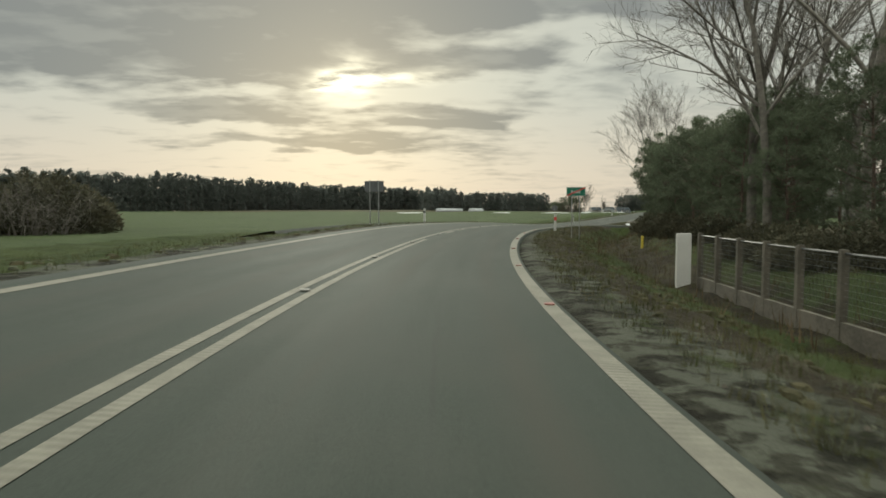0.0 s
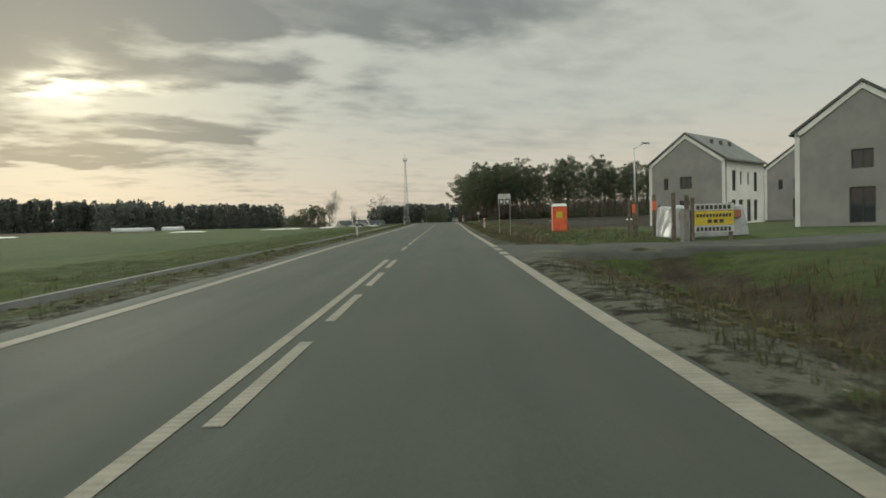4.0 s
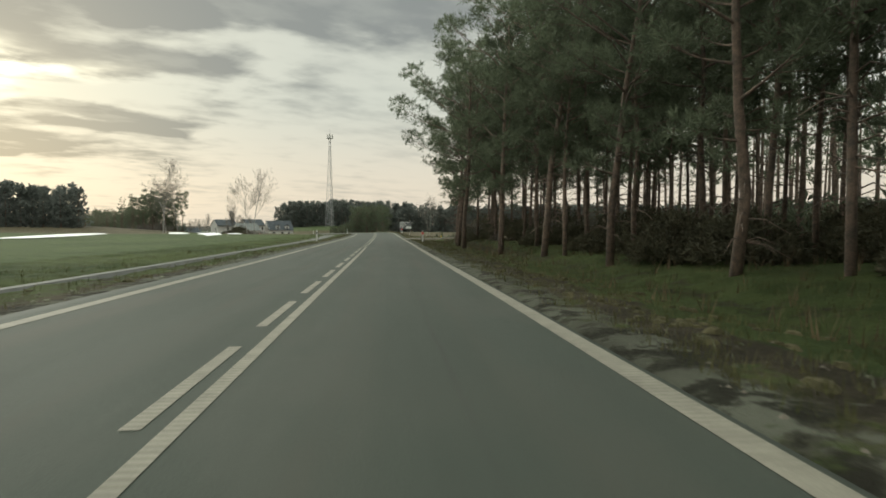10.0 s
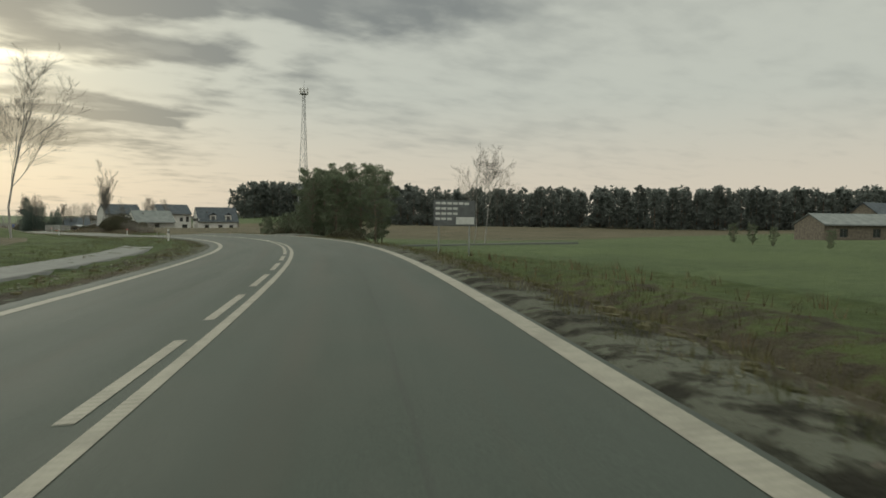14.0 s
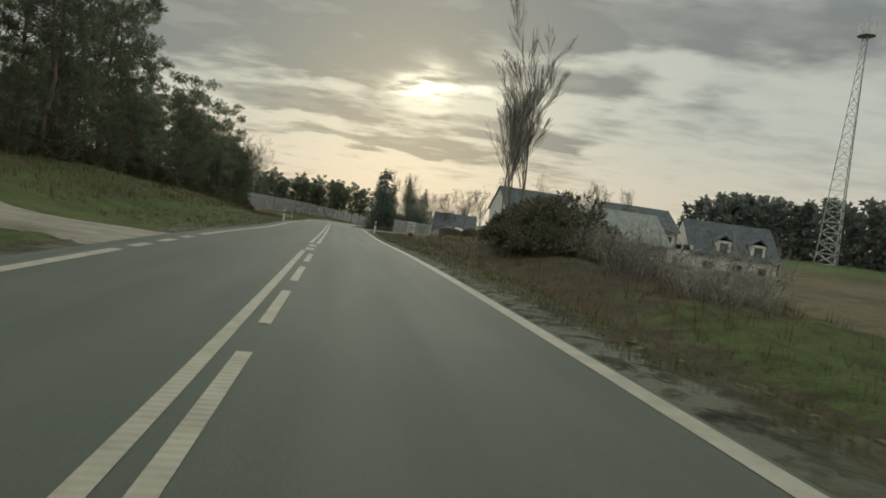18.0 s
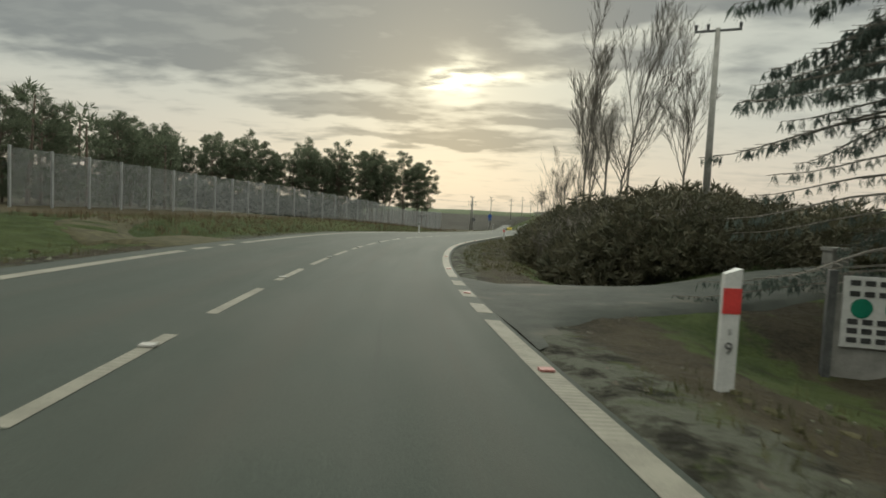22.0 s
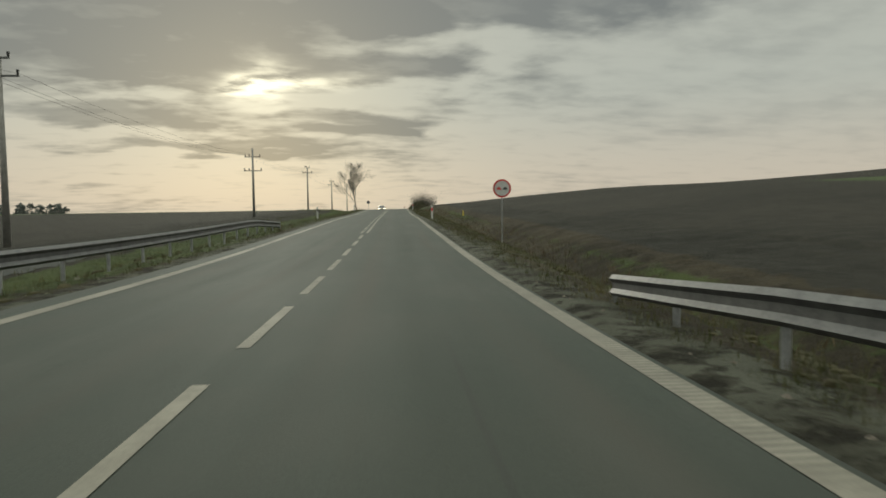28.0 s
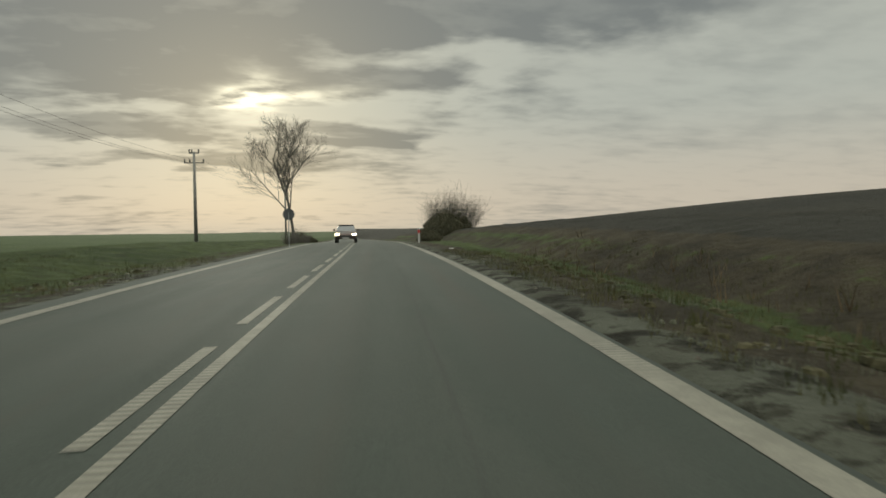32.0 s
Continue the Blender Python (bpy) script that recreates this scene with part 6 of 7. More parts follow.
    for sgn in (-1, 1):
        e = half + over
        sh = Shape()
        sh.v += [Vector(p) for t in (0.02, 0.2) for p in ((-0.12, 0, apex + t), (length + 0.12, 0, apex + t), (length + 0.12, sgn * e, eave - over * rise + t), (-0.12, sgn * e, eave - over * rise + t))]
        sh.f += [(0, 1, 2, 3), (7, 6, 5, 4), (0, 4, 5, 1), (1, 5, 6, 2), (2, 6, 7, 3), (3, 7, 4, 0)]
        sh.made("roof_slope", roof, ob)
        bar((-0.12, sgn * (e + 0.05), eave - over * rise + 0.05), (length + 0.12, sgn * (e + 0.05), eave - over * rise + 0.05), 0.06, "gutter", M_GALV_DARK, ob)
    if border is not None:
        for sgn in (-1, 1):
            box("corner_strip", (-0.06, sgn * half - 0.28 * (sgn > 0), -0.3), (0.0, sgn * half + 0.28 * (sgn < 0), eave), border, ob)
            sh = Shape()
            sh.v += [Vector(p) for x in (-0.06, 0.0) for p in ((x, sgn * half, eave - 0.1), (x, 0, apex), (x, 0, apex - 0.38), (x, sgn * half, eave - 0.45))]
            sh.f += [(0, 1, 2, 3), (7, 6, 5, 4), (0, 4, 5, 1), (1, 5, 6, 2), (2, 6, 7, 3), (3, 7, 4, 0)]
            sh.made("verge_board", border, ob)
    for i in range(vents):
        x = length * (0.25 + 0.22 * i)
        box("roof_vent", (x, -half * 0.42, apex - half * 0.42 * rise), (x + 0.25, -half * 0.42 + 0.25, apex - half * 0.42 * rise + 0.65), M_GALV_DARK, ob)
    return ob


GREY_FRONT = [(0.0, 3.35, 1.15, 1.15), (-1.95, 3.35, 0.45, 1.1), (0.0, 0.1, 1.35, 2.15)]
GREY_SIDE = [(2.0, 3.0, 0.9, 1.9), (3.6, 3.6, 0.4, 1.2), (5.4, 3.6, 0.4, 1.2), (7.3, 3.0, 0.9, 1.9), (1.9, 0.2, 0.9, 2.0), (3.6, 0.1, 1.0, 2.1), (5.6, 0.1, 1.0, 2.1), (7.3, 0.2, 0.9, 2.0)]
for x, y, k in ((76.3, 129.1, 1.0), (83.9, 149.5, 1.0), (92.6, 131.6, 1.0), (104, 152, 1.0)):
    tagged(gable_house(pose(x, y, height(x, y) + 0.05, 0, 0, 18), 9.6, 3.65, 5.85, 8.45, "unfinished grey and white gabled house with dark windows", M_GREY_WALL, M_LIT_RENDER, M_ROOF_GREY, [(-c, z, w, h) for c, z, w, h in GREY_FRONT] if y > 140 else GREY_FRONT, GREY_SIDE, M_LIT_RENDER, 3), group="new gabled houses")
WHITE_FRONT = [(-1.2, 3.0, 0.8, 1.1), (1.0, 0.9, 0.9, 1.3)]
WHITE_SIDE = [(2.2, 0.9, 1.1, 1.3), (5.0, 0.9, 1.1, 1.3), (7.6, 0.9, 1.0, 1.3), (5.0, 3.2, 1.0, 1.2)]
house = gable_house(pose(167.0, 541.2, -4.1, 0, 0, 15), 9.5, 3.1, 5.4, 7.8, "white rendered house with a dark pitched roof", M_DIM_RENDER, M_DIM_RENDER, M_ROOF, WHITE_FRONT, WHITE_SIDE, None, 0, 0.45)
gable_house(pose(181.5, 549.0, -4.2, 0, 0, 12), 9.5, 3.4, 5.7, 8.2, "white two-storey house with a slate-dark roof", M_DIM_RENDER, M_DIM_RENDER, M_ROOF, WHITE_FRONT, [(6.5, 3.3, 1.0, 1.2), (8.3, 3.2, 0.9, 1.6), (7.5, 0.3, 1.6, 2.1)], None, 1, 0.4)
gable_house(pose(172.9, 527.2, -3.4, 0, 0, 12), 10, 3.2, 2.9, 5.4, "low white bungalow with a green-grey roof and porch", M_DIM_RENDER, M_DIM_RENDER, M_ROOF_GREY, [(0, 0.9, 1.0, 1.2)], [(2.5, 0.3, 1.0, 2.0), (5.5, 0.9, 1.2, 1.2)], None, 1, 0.7)
dorm = gable_house(pose(193.6, 552.4, -4.2, 0, 0, 0), 12, 4.4, 3.4, 7.6, "white house with two dormers in its dark roof", M_DIM_RENDER, M_DIM_RENDER, M_ROOF, WHITE_FRONT, [(2.5, 0.8, 1.3, 1.5), (6.5, 0.8, 1.3, 1.5), (9.8, 0.3, 1.2, 2.0)], None, 1, 0.3)
for x in (4.4, 9.0):
    d = box("dormer", (x - 0.9, -4.2, 3.5), (x + 0.9, -1.4, 5.3), M_DIM_RENDER, dorm)
    sh = Shape()
    sh.v += [Vector(p) for y in (-4.35, -1.0) for p in ((x - 1.1, y, 5.25), (x, y, 6.1), (x + 1.1, y, 5.25), (x, y, 5.85))]
    sh.f += [(0, 1, 5, 4), (1, 2, 6, 5), (0, 3, 1), (1, 3, 2), (4, 5, 7), (5, 6, 7), (0, 4, 7, 3), (3, 7, 6, 2)]
    sh.made("dormer_roof", M_ROOF, d)
    box("window", (x - 0.55, -4.24, 3.8), (x + 0.55, -4.19, 4.95), M_FRAME, d)
gable_house(pose(158.6, 563, -4.6, 0, 0, 0), 6.5, 4.0, 2.2, 4.3, "low old house with a dark hipped roof behind the wall", M_DIM_RENDER, M_DIM_RENDER, M_ROOF, [], [(3, 0.9, 1, 1.2), (6, 0.9, 1, 1.2)], None, 2)
gable_house(pose(246, 393, height(246, 393), 0, 0, -25), 13, 3.0, 2.2, 3.6, "long low farm shed with a pale roof at the field's end", M_WOOD, M_WOOD, M_ROOF_GREY, [], [(3, 0.5, 1.2, 1.2), (8, 0.5, 1.2, 1.2)])
gable_house(pose(268, 396, height(268, 396), 0, 0, -10), 9, 3.6, 3.0, 5.6, "brown brick farmhouse behind the green field", M_WOOD, M_BRICK_RED, M_ROOF, [(0, 1, 1, 1.2)], [(3, 0.9, 1.1, 1.2), (6, 0.9, 1.1, 1.2)])
for x, y, ln in ((27, 433, 18), (48, 420, 9)):
    ob = empty("polytunnel", "long white polytunnel on the far side of the field", "polytunnel", pose(x, y, height(x, y), 0, 0, 12))
    sh = Shape()
    for xx in (0, ln):
        sh.v += [Vector((xx, 2.6 * math.cos(a), 1.9 * math.sin(a))) for a in np.linspace(0, math.pi, 11)]
    sh.f += [(i, i + 1, i + 12, i + 11) for i in range(10)] + [tuple(range(10, -1, -1)), tuple(range(11, 22))]
    sh.made("cover", M_SHEET, ob, smooth=True)

# ---- panel wall with a banner ----
ob = empty("panel_wall", "grey prefabricated concrete panel wall with ribbed panels", "wall")
P0, P1 = Vector((154.0, 547.4, 0)), Vector((159.3, 538.2, 0))
run = P1 - P0
ln, n = run.length, 6
ang = math.degrees(math.atan2(run.y, run.x))
ob.matrix_world = pose(P0.x, P0.y, -4.15, 0, 0, ang)
for i in range(n + 1):
    box("post", (i * ln / n - 0.07, -0.08, -0.3), (i * ln / n + 0.07, 0.08, 2.15), M_PANEL, ob, bevel=0.01)
for i in range(n):
    for j in range(4):
        sh = Shape().box(i * ln / n + 0.07, -0.03, 0.05 + j * 0.51, (i + 1) * ln / n - 0.07, 0.03, 0.05 + j * 0.51 + 0.495)
        for k in range(4):
            sh.box(i * ln / n + 0.08, -0.045, 0.09 + j * 0.51 + k * 0.115, (i + 1) * ln / n - 0.08, -0.029, 0.09 + j * 0.51 + k * 0.115 + 0.07)
        sh.made("panel", M_PANEL, ob)
ban = empty("banner", "white and orange advertising banner fixed to the panel wall", "banner", ob.matrix_world @ pose(ln * 0.52, -0.10, 0.35))
box("sheet", (-1.1, -0.012, 0.0), (1.1, 0.0, 1.75), M_WHITE, ban)
box("orange_strip", (-1.1, -0.016, 0.0), (1.1, -0.0125, 0.4), M_ORANGE, ban)
for body, z in (("BUDOWA", 1.34), ("I SPRZEDAŻ", 0.94), ("DOMÓW", 0.56)):
    cu = bpy.data.curves.new("lettering", "FONT")
    cu.body, cu.size, cu.extrude = body, 0.36, 0.002
    cu.materials.append(M_BLACK)
    tx = new("lettering", cu)
    tx.parent = ban
    tx.matrix_basis = pose(-1.0, -0.02, z, 90, 0, 0)
for j in range(7):
    box("number_bar", (-0.85 + j * 0.26, -0.022, 0.1), (-0.68 + j * 0.26, -0.017, 0.32), M_BLACK, ban)
ob = empty("wall_gate", "pale metal door leaning in the panel wall", "gate", ob.matrix_world @ pose(ln * 0.78, -0.1, 0.0))
box("leaf", (-0.4, -0.03, 0.05), (0.4, 0.0, 1.45), M_STEEL, ob, bevel=0.01)

# ---- yard: sheds, rubble, railing ----
gable_house(pose(166.5, 556, -4.4, 0, 0, 80), 6, 2.4, 1.9, 2.6, "low wooden shed with a grey sheet roof", M_WOOD, M_WOOD, M_STEEL, [], [], None, 0, 0.3)
gable_house(pose(161, 551, -4.4, 0, 0, 60), 3.2, 1.3, 1.8, 2.1, "small open dark shed behind the wall", M_WOOD, M_WOOD, M_STEEL, [(0, 0, 1.4, 1.6)], [], None, 0, 0.25)
sh = Shape()
for _ in range(150):
    a, k = rng.uniform(0, 6.3), rng.uniform(0, 1) ** 0.5
    x, y = 2.4 * k * math.cos(a), 1.1 * k * math.sin(a)
    z, w = rng.uniform(0, 1) * 0.8 * (1 - k), rng.uniform(0.07, 0.2)
    k0 = len(sh.v)
    sh.box(x - w, y - w * 0.7, z - 0.05, x + w, y + w * 0.7, z + w)
    for v in sh.v[k0:]:
        v += Vector(rng.normal(0, 0.035, 3))
ob = sh.made("rubble_heap", M_CONCRETE)
ob.matrix_world = pose(161.2, 542.2, height(161.2, 542.2) - 0.05, 0, 0, 20)
tagged(ob, "heap of broken grey concrete rubble in the yard", "rubble", kind="stuff")


def railing(a, b, n, h, z, label, mat, gap=0.14):
    a, b = Vector((*a, z)), Vector((*b, z))
    ln = (b - a).length
    ob = empty("railing", label, "fence", pose(a.x, a.y, z, 0, 0, math.degrees(math.atan2(b.y - a.y, b.x - a.x))))
    for i in range(n + 1):
        box("post", (i * ln / n - 0.04, -0.04, -0.2), (i * ln / n + 0.04, 0.04, h), mat, ob)
    for zz in (0.2, h - 0.25):
        box("rail", (0, -0.015, zz), (ln, 0.015, zz + 0.04), mat, ob)
    for i in range(int(ln / gap)):
        box("picket", (i * gap + 0.05, -0.01, 0.1), (i * gap + 0.07, 0.01, h - 0.05), mat, ob)
    return ob


railing((161.2, 536.9), (168.5, 531.5), 4, 1.25, -4.0, "dark metal railing with thin pickets before the yard", M_GALV_DARK)
railing((151.6, 555.6), (155.6, 551.3), 3, 1.0, -4.35, "brown wooden picket fence with concrete posts", M_WOOD, 0.12)
railing((155.6, 551.3), (161.5, 550.2), 3, 1.0, -4.35, "brown wooden picket fence with concrete posts", M_WOOD, 0.12)
railing((147.6, 567), (151.6, 555.6), 5, 1.1, -4.5, "grey mesh and board fence under the spruces", M_WOOD, 0.2)

# ---- stone-faced culvert heads ----
def culvert(s, r, turn):
    ob = empty("culvert", "stone-faced concrete culvert mouth in the ditch", "culvert", spot(s, r, -0.12, turn) @ Matrix.Scale(0.7, 4))
    Shape().tube([(0, 0, 0), (0, 1.2, 0)], [0.38, 0.38], 14, False).made("pipe", M_CONCRETE, ob)
    for i in range(13):
        a = math.pi * (i + 0.5) / 13 - 0.2
        w = rng.uniform(0.09, 0.13)
        c = Vector((0.52 * math.cos(a), 0, 0.52 * math.sin(a)))
        sh = Shape().box(c.x - w, -0.12, c.z - w, c.x + w, 0.14, c.z + w)
        for v in sh.v:
            v += Vector(rng.normal(0, 0.02, 3))
        sh.made("stone", M_CONCRETE, ob)
    return ob


for s, r, t in ((566.2, 8.4, 10), (584, 8.2, 15), (433.5, 7.9, 0)):
    culvert(s, r, t)

# ---- advertising panel and gate pillar by the drive ----
ob = empty("advert_panel", "white advertising panel with printed rows on a grey fence", "billboard", spot(612.5, 7.9, 0, -18))
box("backing", (-0.2, 0.0, -0.2), (2.4, 0.06, 1.1), M_CONCRETE, ob)
box("post", (-0.3, -0.04, -0.2), (-0.2, 0.06, 1.4), M_GALV_DARK, ob)
box("panel", (-0.12, -0.03, 0.42), (1.6, 0.0, 1.34), M_WHITE, ob)
for z0, n in ((1.22, 7), (1.08, 5), (0.72, 8), (0.6, 6), (0.48, 9)):
    for j in range(n):
        box("letter_bar", (-0.05 + j * 0.17, -0.037, z0), (0.07 + j * 0.17, -0.031, z0 + 0.07), M_BLACK, ob)
for x in (0.1, 0.5, 0.95):
    disc("picture", 0.13, -0.031, M_GREEN_SIGN, ob, z=0.93, x=x, n=14)
ob = empty("gate_pillar", "square grey gate pillar beside the drive", "pillar", spot(615.3, 9.6))
box("shaft", (-0.15, -0.15, -0.2), (0.15, 0.15, 0.85), M_CONCRETE, ob, bevel=0.015)
box("cap", (-0.18, -0.18, 0.85), (0.18, 0.18, 0.92), M_CONCRETE, ob, bevel=0.015)

# ---- garden fence at the start ----
ob = empty("garden_fence", "concrete post fence with mesh panels above a low pale wall", "fence")
q = 22.4
while q > -14:
    m = spot(q, 8.0)
    x, y, z = m.translation
    p = box("post", (-0.06, -0.06, -0.2), (0.06, 0.06, 1.42), M_TRACK, ob, bevel=0.01)
    p.matrix_basis = m
    m2 = spot(q - 1.35, 8.0)
    a, b = Vector(m.translation), Vector(m2.translation)
    w = Shape().box(0, -0.05, -0.25, (b - a).length, 0.05, 0.30).made("base_wall", M_TRACK, ob)
    turn = pose(a.x, a.y, a.z, 0, 0, math.degrees(math.atan2(b.y - a.y, b.x - a.x)))
    w.matrix_basis = turn
    sh = Shape()
    for i in range(13):
        sh.tube([(0.05 + i * 0.1, 0, 0.36), (0.05 + i * 0.1, 0, 1.34)], [0.004, 0.004], 3, False)
    for i in range(10):
        sh.tube([(0.0, 0, 0.4 + i * 0.1), (1.33, 0, 0.4 + i * 0.1)], [0.004, 0.004], 3, False)
    sh.tube([(0, 0, 1.36), (1.35, 0, 1.36)], [0.02, 0.02], 5, False)
    g = sh.made("mesh_panel", M_GALV_DARK, ob)
    g.matrix_basis = turn
    q -= 1.35
p = box("end_pillar", (-0.18, -0.1, -0.2), (0.18, 0.1, 1.4), M_DIM_RENDER, ob, bevel=0.01)
p.matrix_basis = spot(23.2, 7.8)

# ---- noise fence beyond the meadow ----
ob = empty("mesh_fence", "tall grey steel mesh fence with slim posts across the meadow", "fence")
pts = []
for s in np.arange(637, 727, 3.0):
    r = -np.interp(s, [622, 640, 668, 690, 727], [19.5, 20.5, 21.5, 18.5, 15])
    m = spot(s, float(r))
    pts.append(Vector(m.translation))
panel_mesh = None
for i, p in enumerate(pts):
    b = box("post", (-0.06, -0.06, -0.2), (0.06, 0.06, 3.3), M_FENCE, ob)
    b.matrix_basis = pose(p.x, p.y, p.z)
    if i + 1 < len(pts):
        d = pts[i + 1] - p
        if panel_mesh is None:
            sh = Shape()
            for k in range(54):
                sh.tube([(k * 0.0555, 0, 0.08), (k * 0.0555, 0, 3.2)], [0.007, 0.007], 3, False)
            for k in range(28):
                sh.tube([(0, 0.01, 0.12 + k * 0.112), (3.0, 0.01, 0.12 + k * 0.112)], [0.008, 0.008], 3, False)
            g = sh.made("mesh_panel", M_FENCE, ob)
            panel_mesh = g.data
        else:
            g = new("mesh_panel", panel_mesh)
            g.parent = ob
        g.matrix_basis = pose(p.x, p.y, p.z, 0, 0, math.degrees(math.atan2(d.y, d.x))) @ Matrix.Diagonal((d.xy.length / 3.0, 1, 1, 1))

# ---- cars ----
def car(m, paint, label, lights=False):
    """A hatchback: swept body with cut wheel arches, glasshouse, wheels, lamps. Its nose points to local -y."""
    ob = empty("car", label, "car", m)
    prof = [(-2.1, 0.32), (-2.12, 0.62), (-1.95, 0.78), (-1.15, 0.95), (-0.35, 1.0), (1.55, 1.0), (2.0, 0.95), (2.08, 0.6), (2.05, 0.32)]
    glass = [(-1.15, 0.94), (-0.35, 1.36), (0.2, 1.45), (1.1, 1.42), (1.75, 1.08), (1.95, 0.94)]

    def loft(name, pr, w0, w1, mat, floor):
        sh = Shape()
        n = len(pr)
        lo = min(z for _, z in pr)
        hi = max(z for _, z in pr)
        for sx in (-1, 1):
            for y, z in pr:
                w = w0 + (w1 - w0) * (z - lo) / max(hi - lo, 1e-6)
                w *= 1 - 0.10 * (abs(y) / 2.1) ** 4
                sh.v.append(Vector((sx * w, y, z)))
        sh.f += [(i, i + 1, n + i + 1, n + i) for i in range(n - 1)] + [tuple(range(n - 1, -1, -1)), tuple(range(n, 2 * n))]
        if floor:
            sh.f.append((n - 1, 0, n, 2 * n - 1))
        o = sh.made(name, mat, ob)
        md = o.modifiers.new("round", "BEVEL")
        md.width, md.segments = 0.06, 3
        return o

    loft("body", prof, 0.88, 0.84, paint, True)
    loft("glasshouse", glass, 0.80, 0.60, M_GLASS, False)
    roof = Shape().box(-0.6, -0.3, 1.40, 0.6, 1.15, 1.455).made("roof", paint, ob)
    for x in (-0.76, 0.76):
        for y in (-1.3, 1.3):
            w = Shape().tube([(x - 0.11, y, 0.31), (x + 0.11, y, 0.31)], [0.315, 0.315], 20).made("wheel", M_BLACK, ob)
            Shape().tube([(x - 0.12, y, 0.31), (x + 0.12, y, 0.31)], [0.2, 0.2], 12).made("rim", M_STEEL, w)
        lamp = box("headlight", (x * 0.86 - 0.16, -2.135, 0.62), (x * 0.86 + 0.16, -2.05, 0.76), M_LAMP if lights else M_WHITE, ob)
        box("tail_light", (x * 0.92 - 0.1, 2.0, 0.72), (x * 0.92 + 0.1, 2.1, 0.92), M_RED, ob)
        box("mirror", (x * 1.22 - 0.09, -0.65, 0.98), (x * 1.22 + 0.09, -0.5, 1.12), paint, ob, bevel=0.02)
    box("grille", (-0.5, -2.14, 0.45), (0.5, -2.08, 0.62), M_BLACK, ob)
    box("number_plate", (-0.26, -2.15, 0.36), (0.26, -2.12, 0.46), M_WHITE, ob)
    return ob


M_LAMP = bpy.data.materials.new("headlight_glow")
M_LAMP.use_nodes = True
_n = Nodes(M_LAMP.node_tree)
_n.add("ShaderNodeOutputMaterial", {0: _n.add("ShaderNodeEmission", {0: rgb(1.0, 0.82, 0.55), 1: 9.0}).outputs[0]})
M_SILVER = material("silver_paint", (0.42, 0.43, 0.44), (0.5, 0.51, 0.52), 1.0, 0.3, 0.0, metallic=0.5)
M_DARKCAR = material("dark_red_brown_paint", (0.05, 0.035, 0.03), (0.075, 0.05, 0.04), 1.0, 0.3, 0.0, metallic=0.4)
car(pose(166.0, 537.2, height(166.0, 537.2), 0, 0, -68), M_SILVER, "parked silver hatchback behind the yard railing")
cx, cy, ct = along(926, -0.6)
car(pose(float(cx), float(cy), float(road_height(926, -0.6)), 0, 0, math.degrees(float(ct))), M_DARKCAR, "dark oncoming car with its headlights on", True)

# ---- side roads and the cycle path ----
def lane(name, pts, w0, w1, mat, label, lift=0.13):
    """A narrow way draped over the land along plan points."""
    pts = [Vector((*p, 0)) for p in pts]
    line = []
    for a, b in zip(pts, pts[1:]):
        n = max(2, int((b - a).length / 0.8))
        line += [a.lerp(b, i / n) for i in range(n)]
    line.append(pts[-1])
    for _ in range(4):
        line = [line[0]] + [(line[i - 1] + line[i] * 2 + line[i + 1]) / 4 for i in range(1, len(line) - 1)] + [line[-1]]
    n = len(line)
    us = (-1.2, -0.96, -0.5, 0, 0.5, 0.96, 1.2)
    xs, ys, dz = [], [], []
    for i, p in enumerate(line):
        d = (line[min(i + 1, n - 1)] - line[max(i - 1, 0)]).normalized()
        side = Vector((d.y, -d.x, 0))
        w = w1 + (w0 - w1) * math.exp(-i * 0.8 / 2.2)
        for u in us:
            e = 1 + (0.06 * noise.noise(Vector((p.x * 0.6, p.y * 0.6, u))) if abs(u) > 0.8 else 0)
            q = p + side * u * w * 0.5 * e
            xs.append(q.x), ys.append(q.y), dz.append(lift if abs(u) < 1 else -0.7)
    s, r = beside(xs, ys)
    a, dz = np.abs(r), np.array(dz)
    bed = land(s, r) + lift
    w = soft(a, 3.8, 9.0)
    z = np.maximum((road_height(s, r) - 0.02) * (1 - w) + bed * w, np.where(a > 4.4, bed - 0.06, -1e3))
    z = np.where(dz < 0, np.where(a < 4.2, road_height(s, r) - 0.05, land(s, r) - 0.2 - 0.5 * soft(a, 4.2, 6)), z)
    ob = mesh_object(name, np.stack([xs, ys, z], 1), grid_faces(n, len(us)), mat, True)
    return tagged(ob, label, "side road", kind="structure")


def out_from(s, side, reach, skew=0.0):
    return [tuple(float(v) for v in along(s + skew * max(0, q - 4.4), side * q)[:2]) for q in (3.42, 4.4, 6, 9, 13, reach)]


for s, reach, w0, w1, mat, skew in ((79.2, 24, 9, 4, M_SIDE, 0.1), (111, 22, 8.5, 3.5, M_TRACK, 0.05), (135, 30, 8, 4.2, M_SIDE, 0.1), (230.9, 45, 7, 3.2, M_SIDE, .06), (264, 30, 4, 2.2, M_SIDE, 0), (344.3, 30, 5, 2.8, M_TRACK, 0.1), (439, 40, 9, 3.4, M_SIDE, 0.05), (479, 60, 15, 5.0, M_SIDE, -.25), (616.3, 12, 8, 3.6, M_SIDE, 0.15), (588.4, 26, 6, 2.6, M_SIDE, -0.03), (732.5, 45, 6, 3.2, M_SIDE, 0.02)):
    lane("side_road", out_from(s, 1, reach, skew), w0, w1, mat, "worn side road that joins across the verge")
lane("side_road", [along(567.6, 3.15)[:2], along(568, 6)[:2], (158.5, 533.4), (166, 534.2), (185, 537)], 6, 2.8, M_TRACK, "pale gravel drive to the houses")
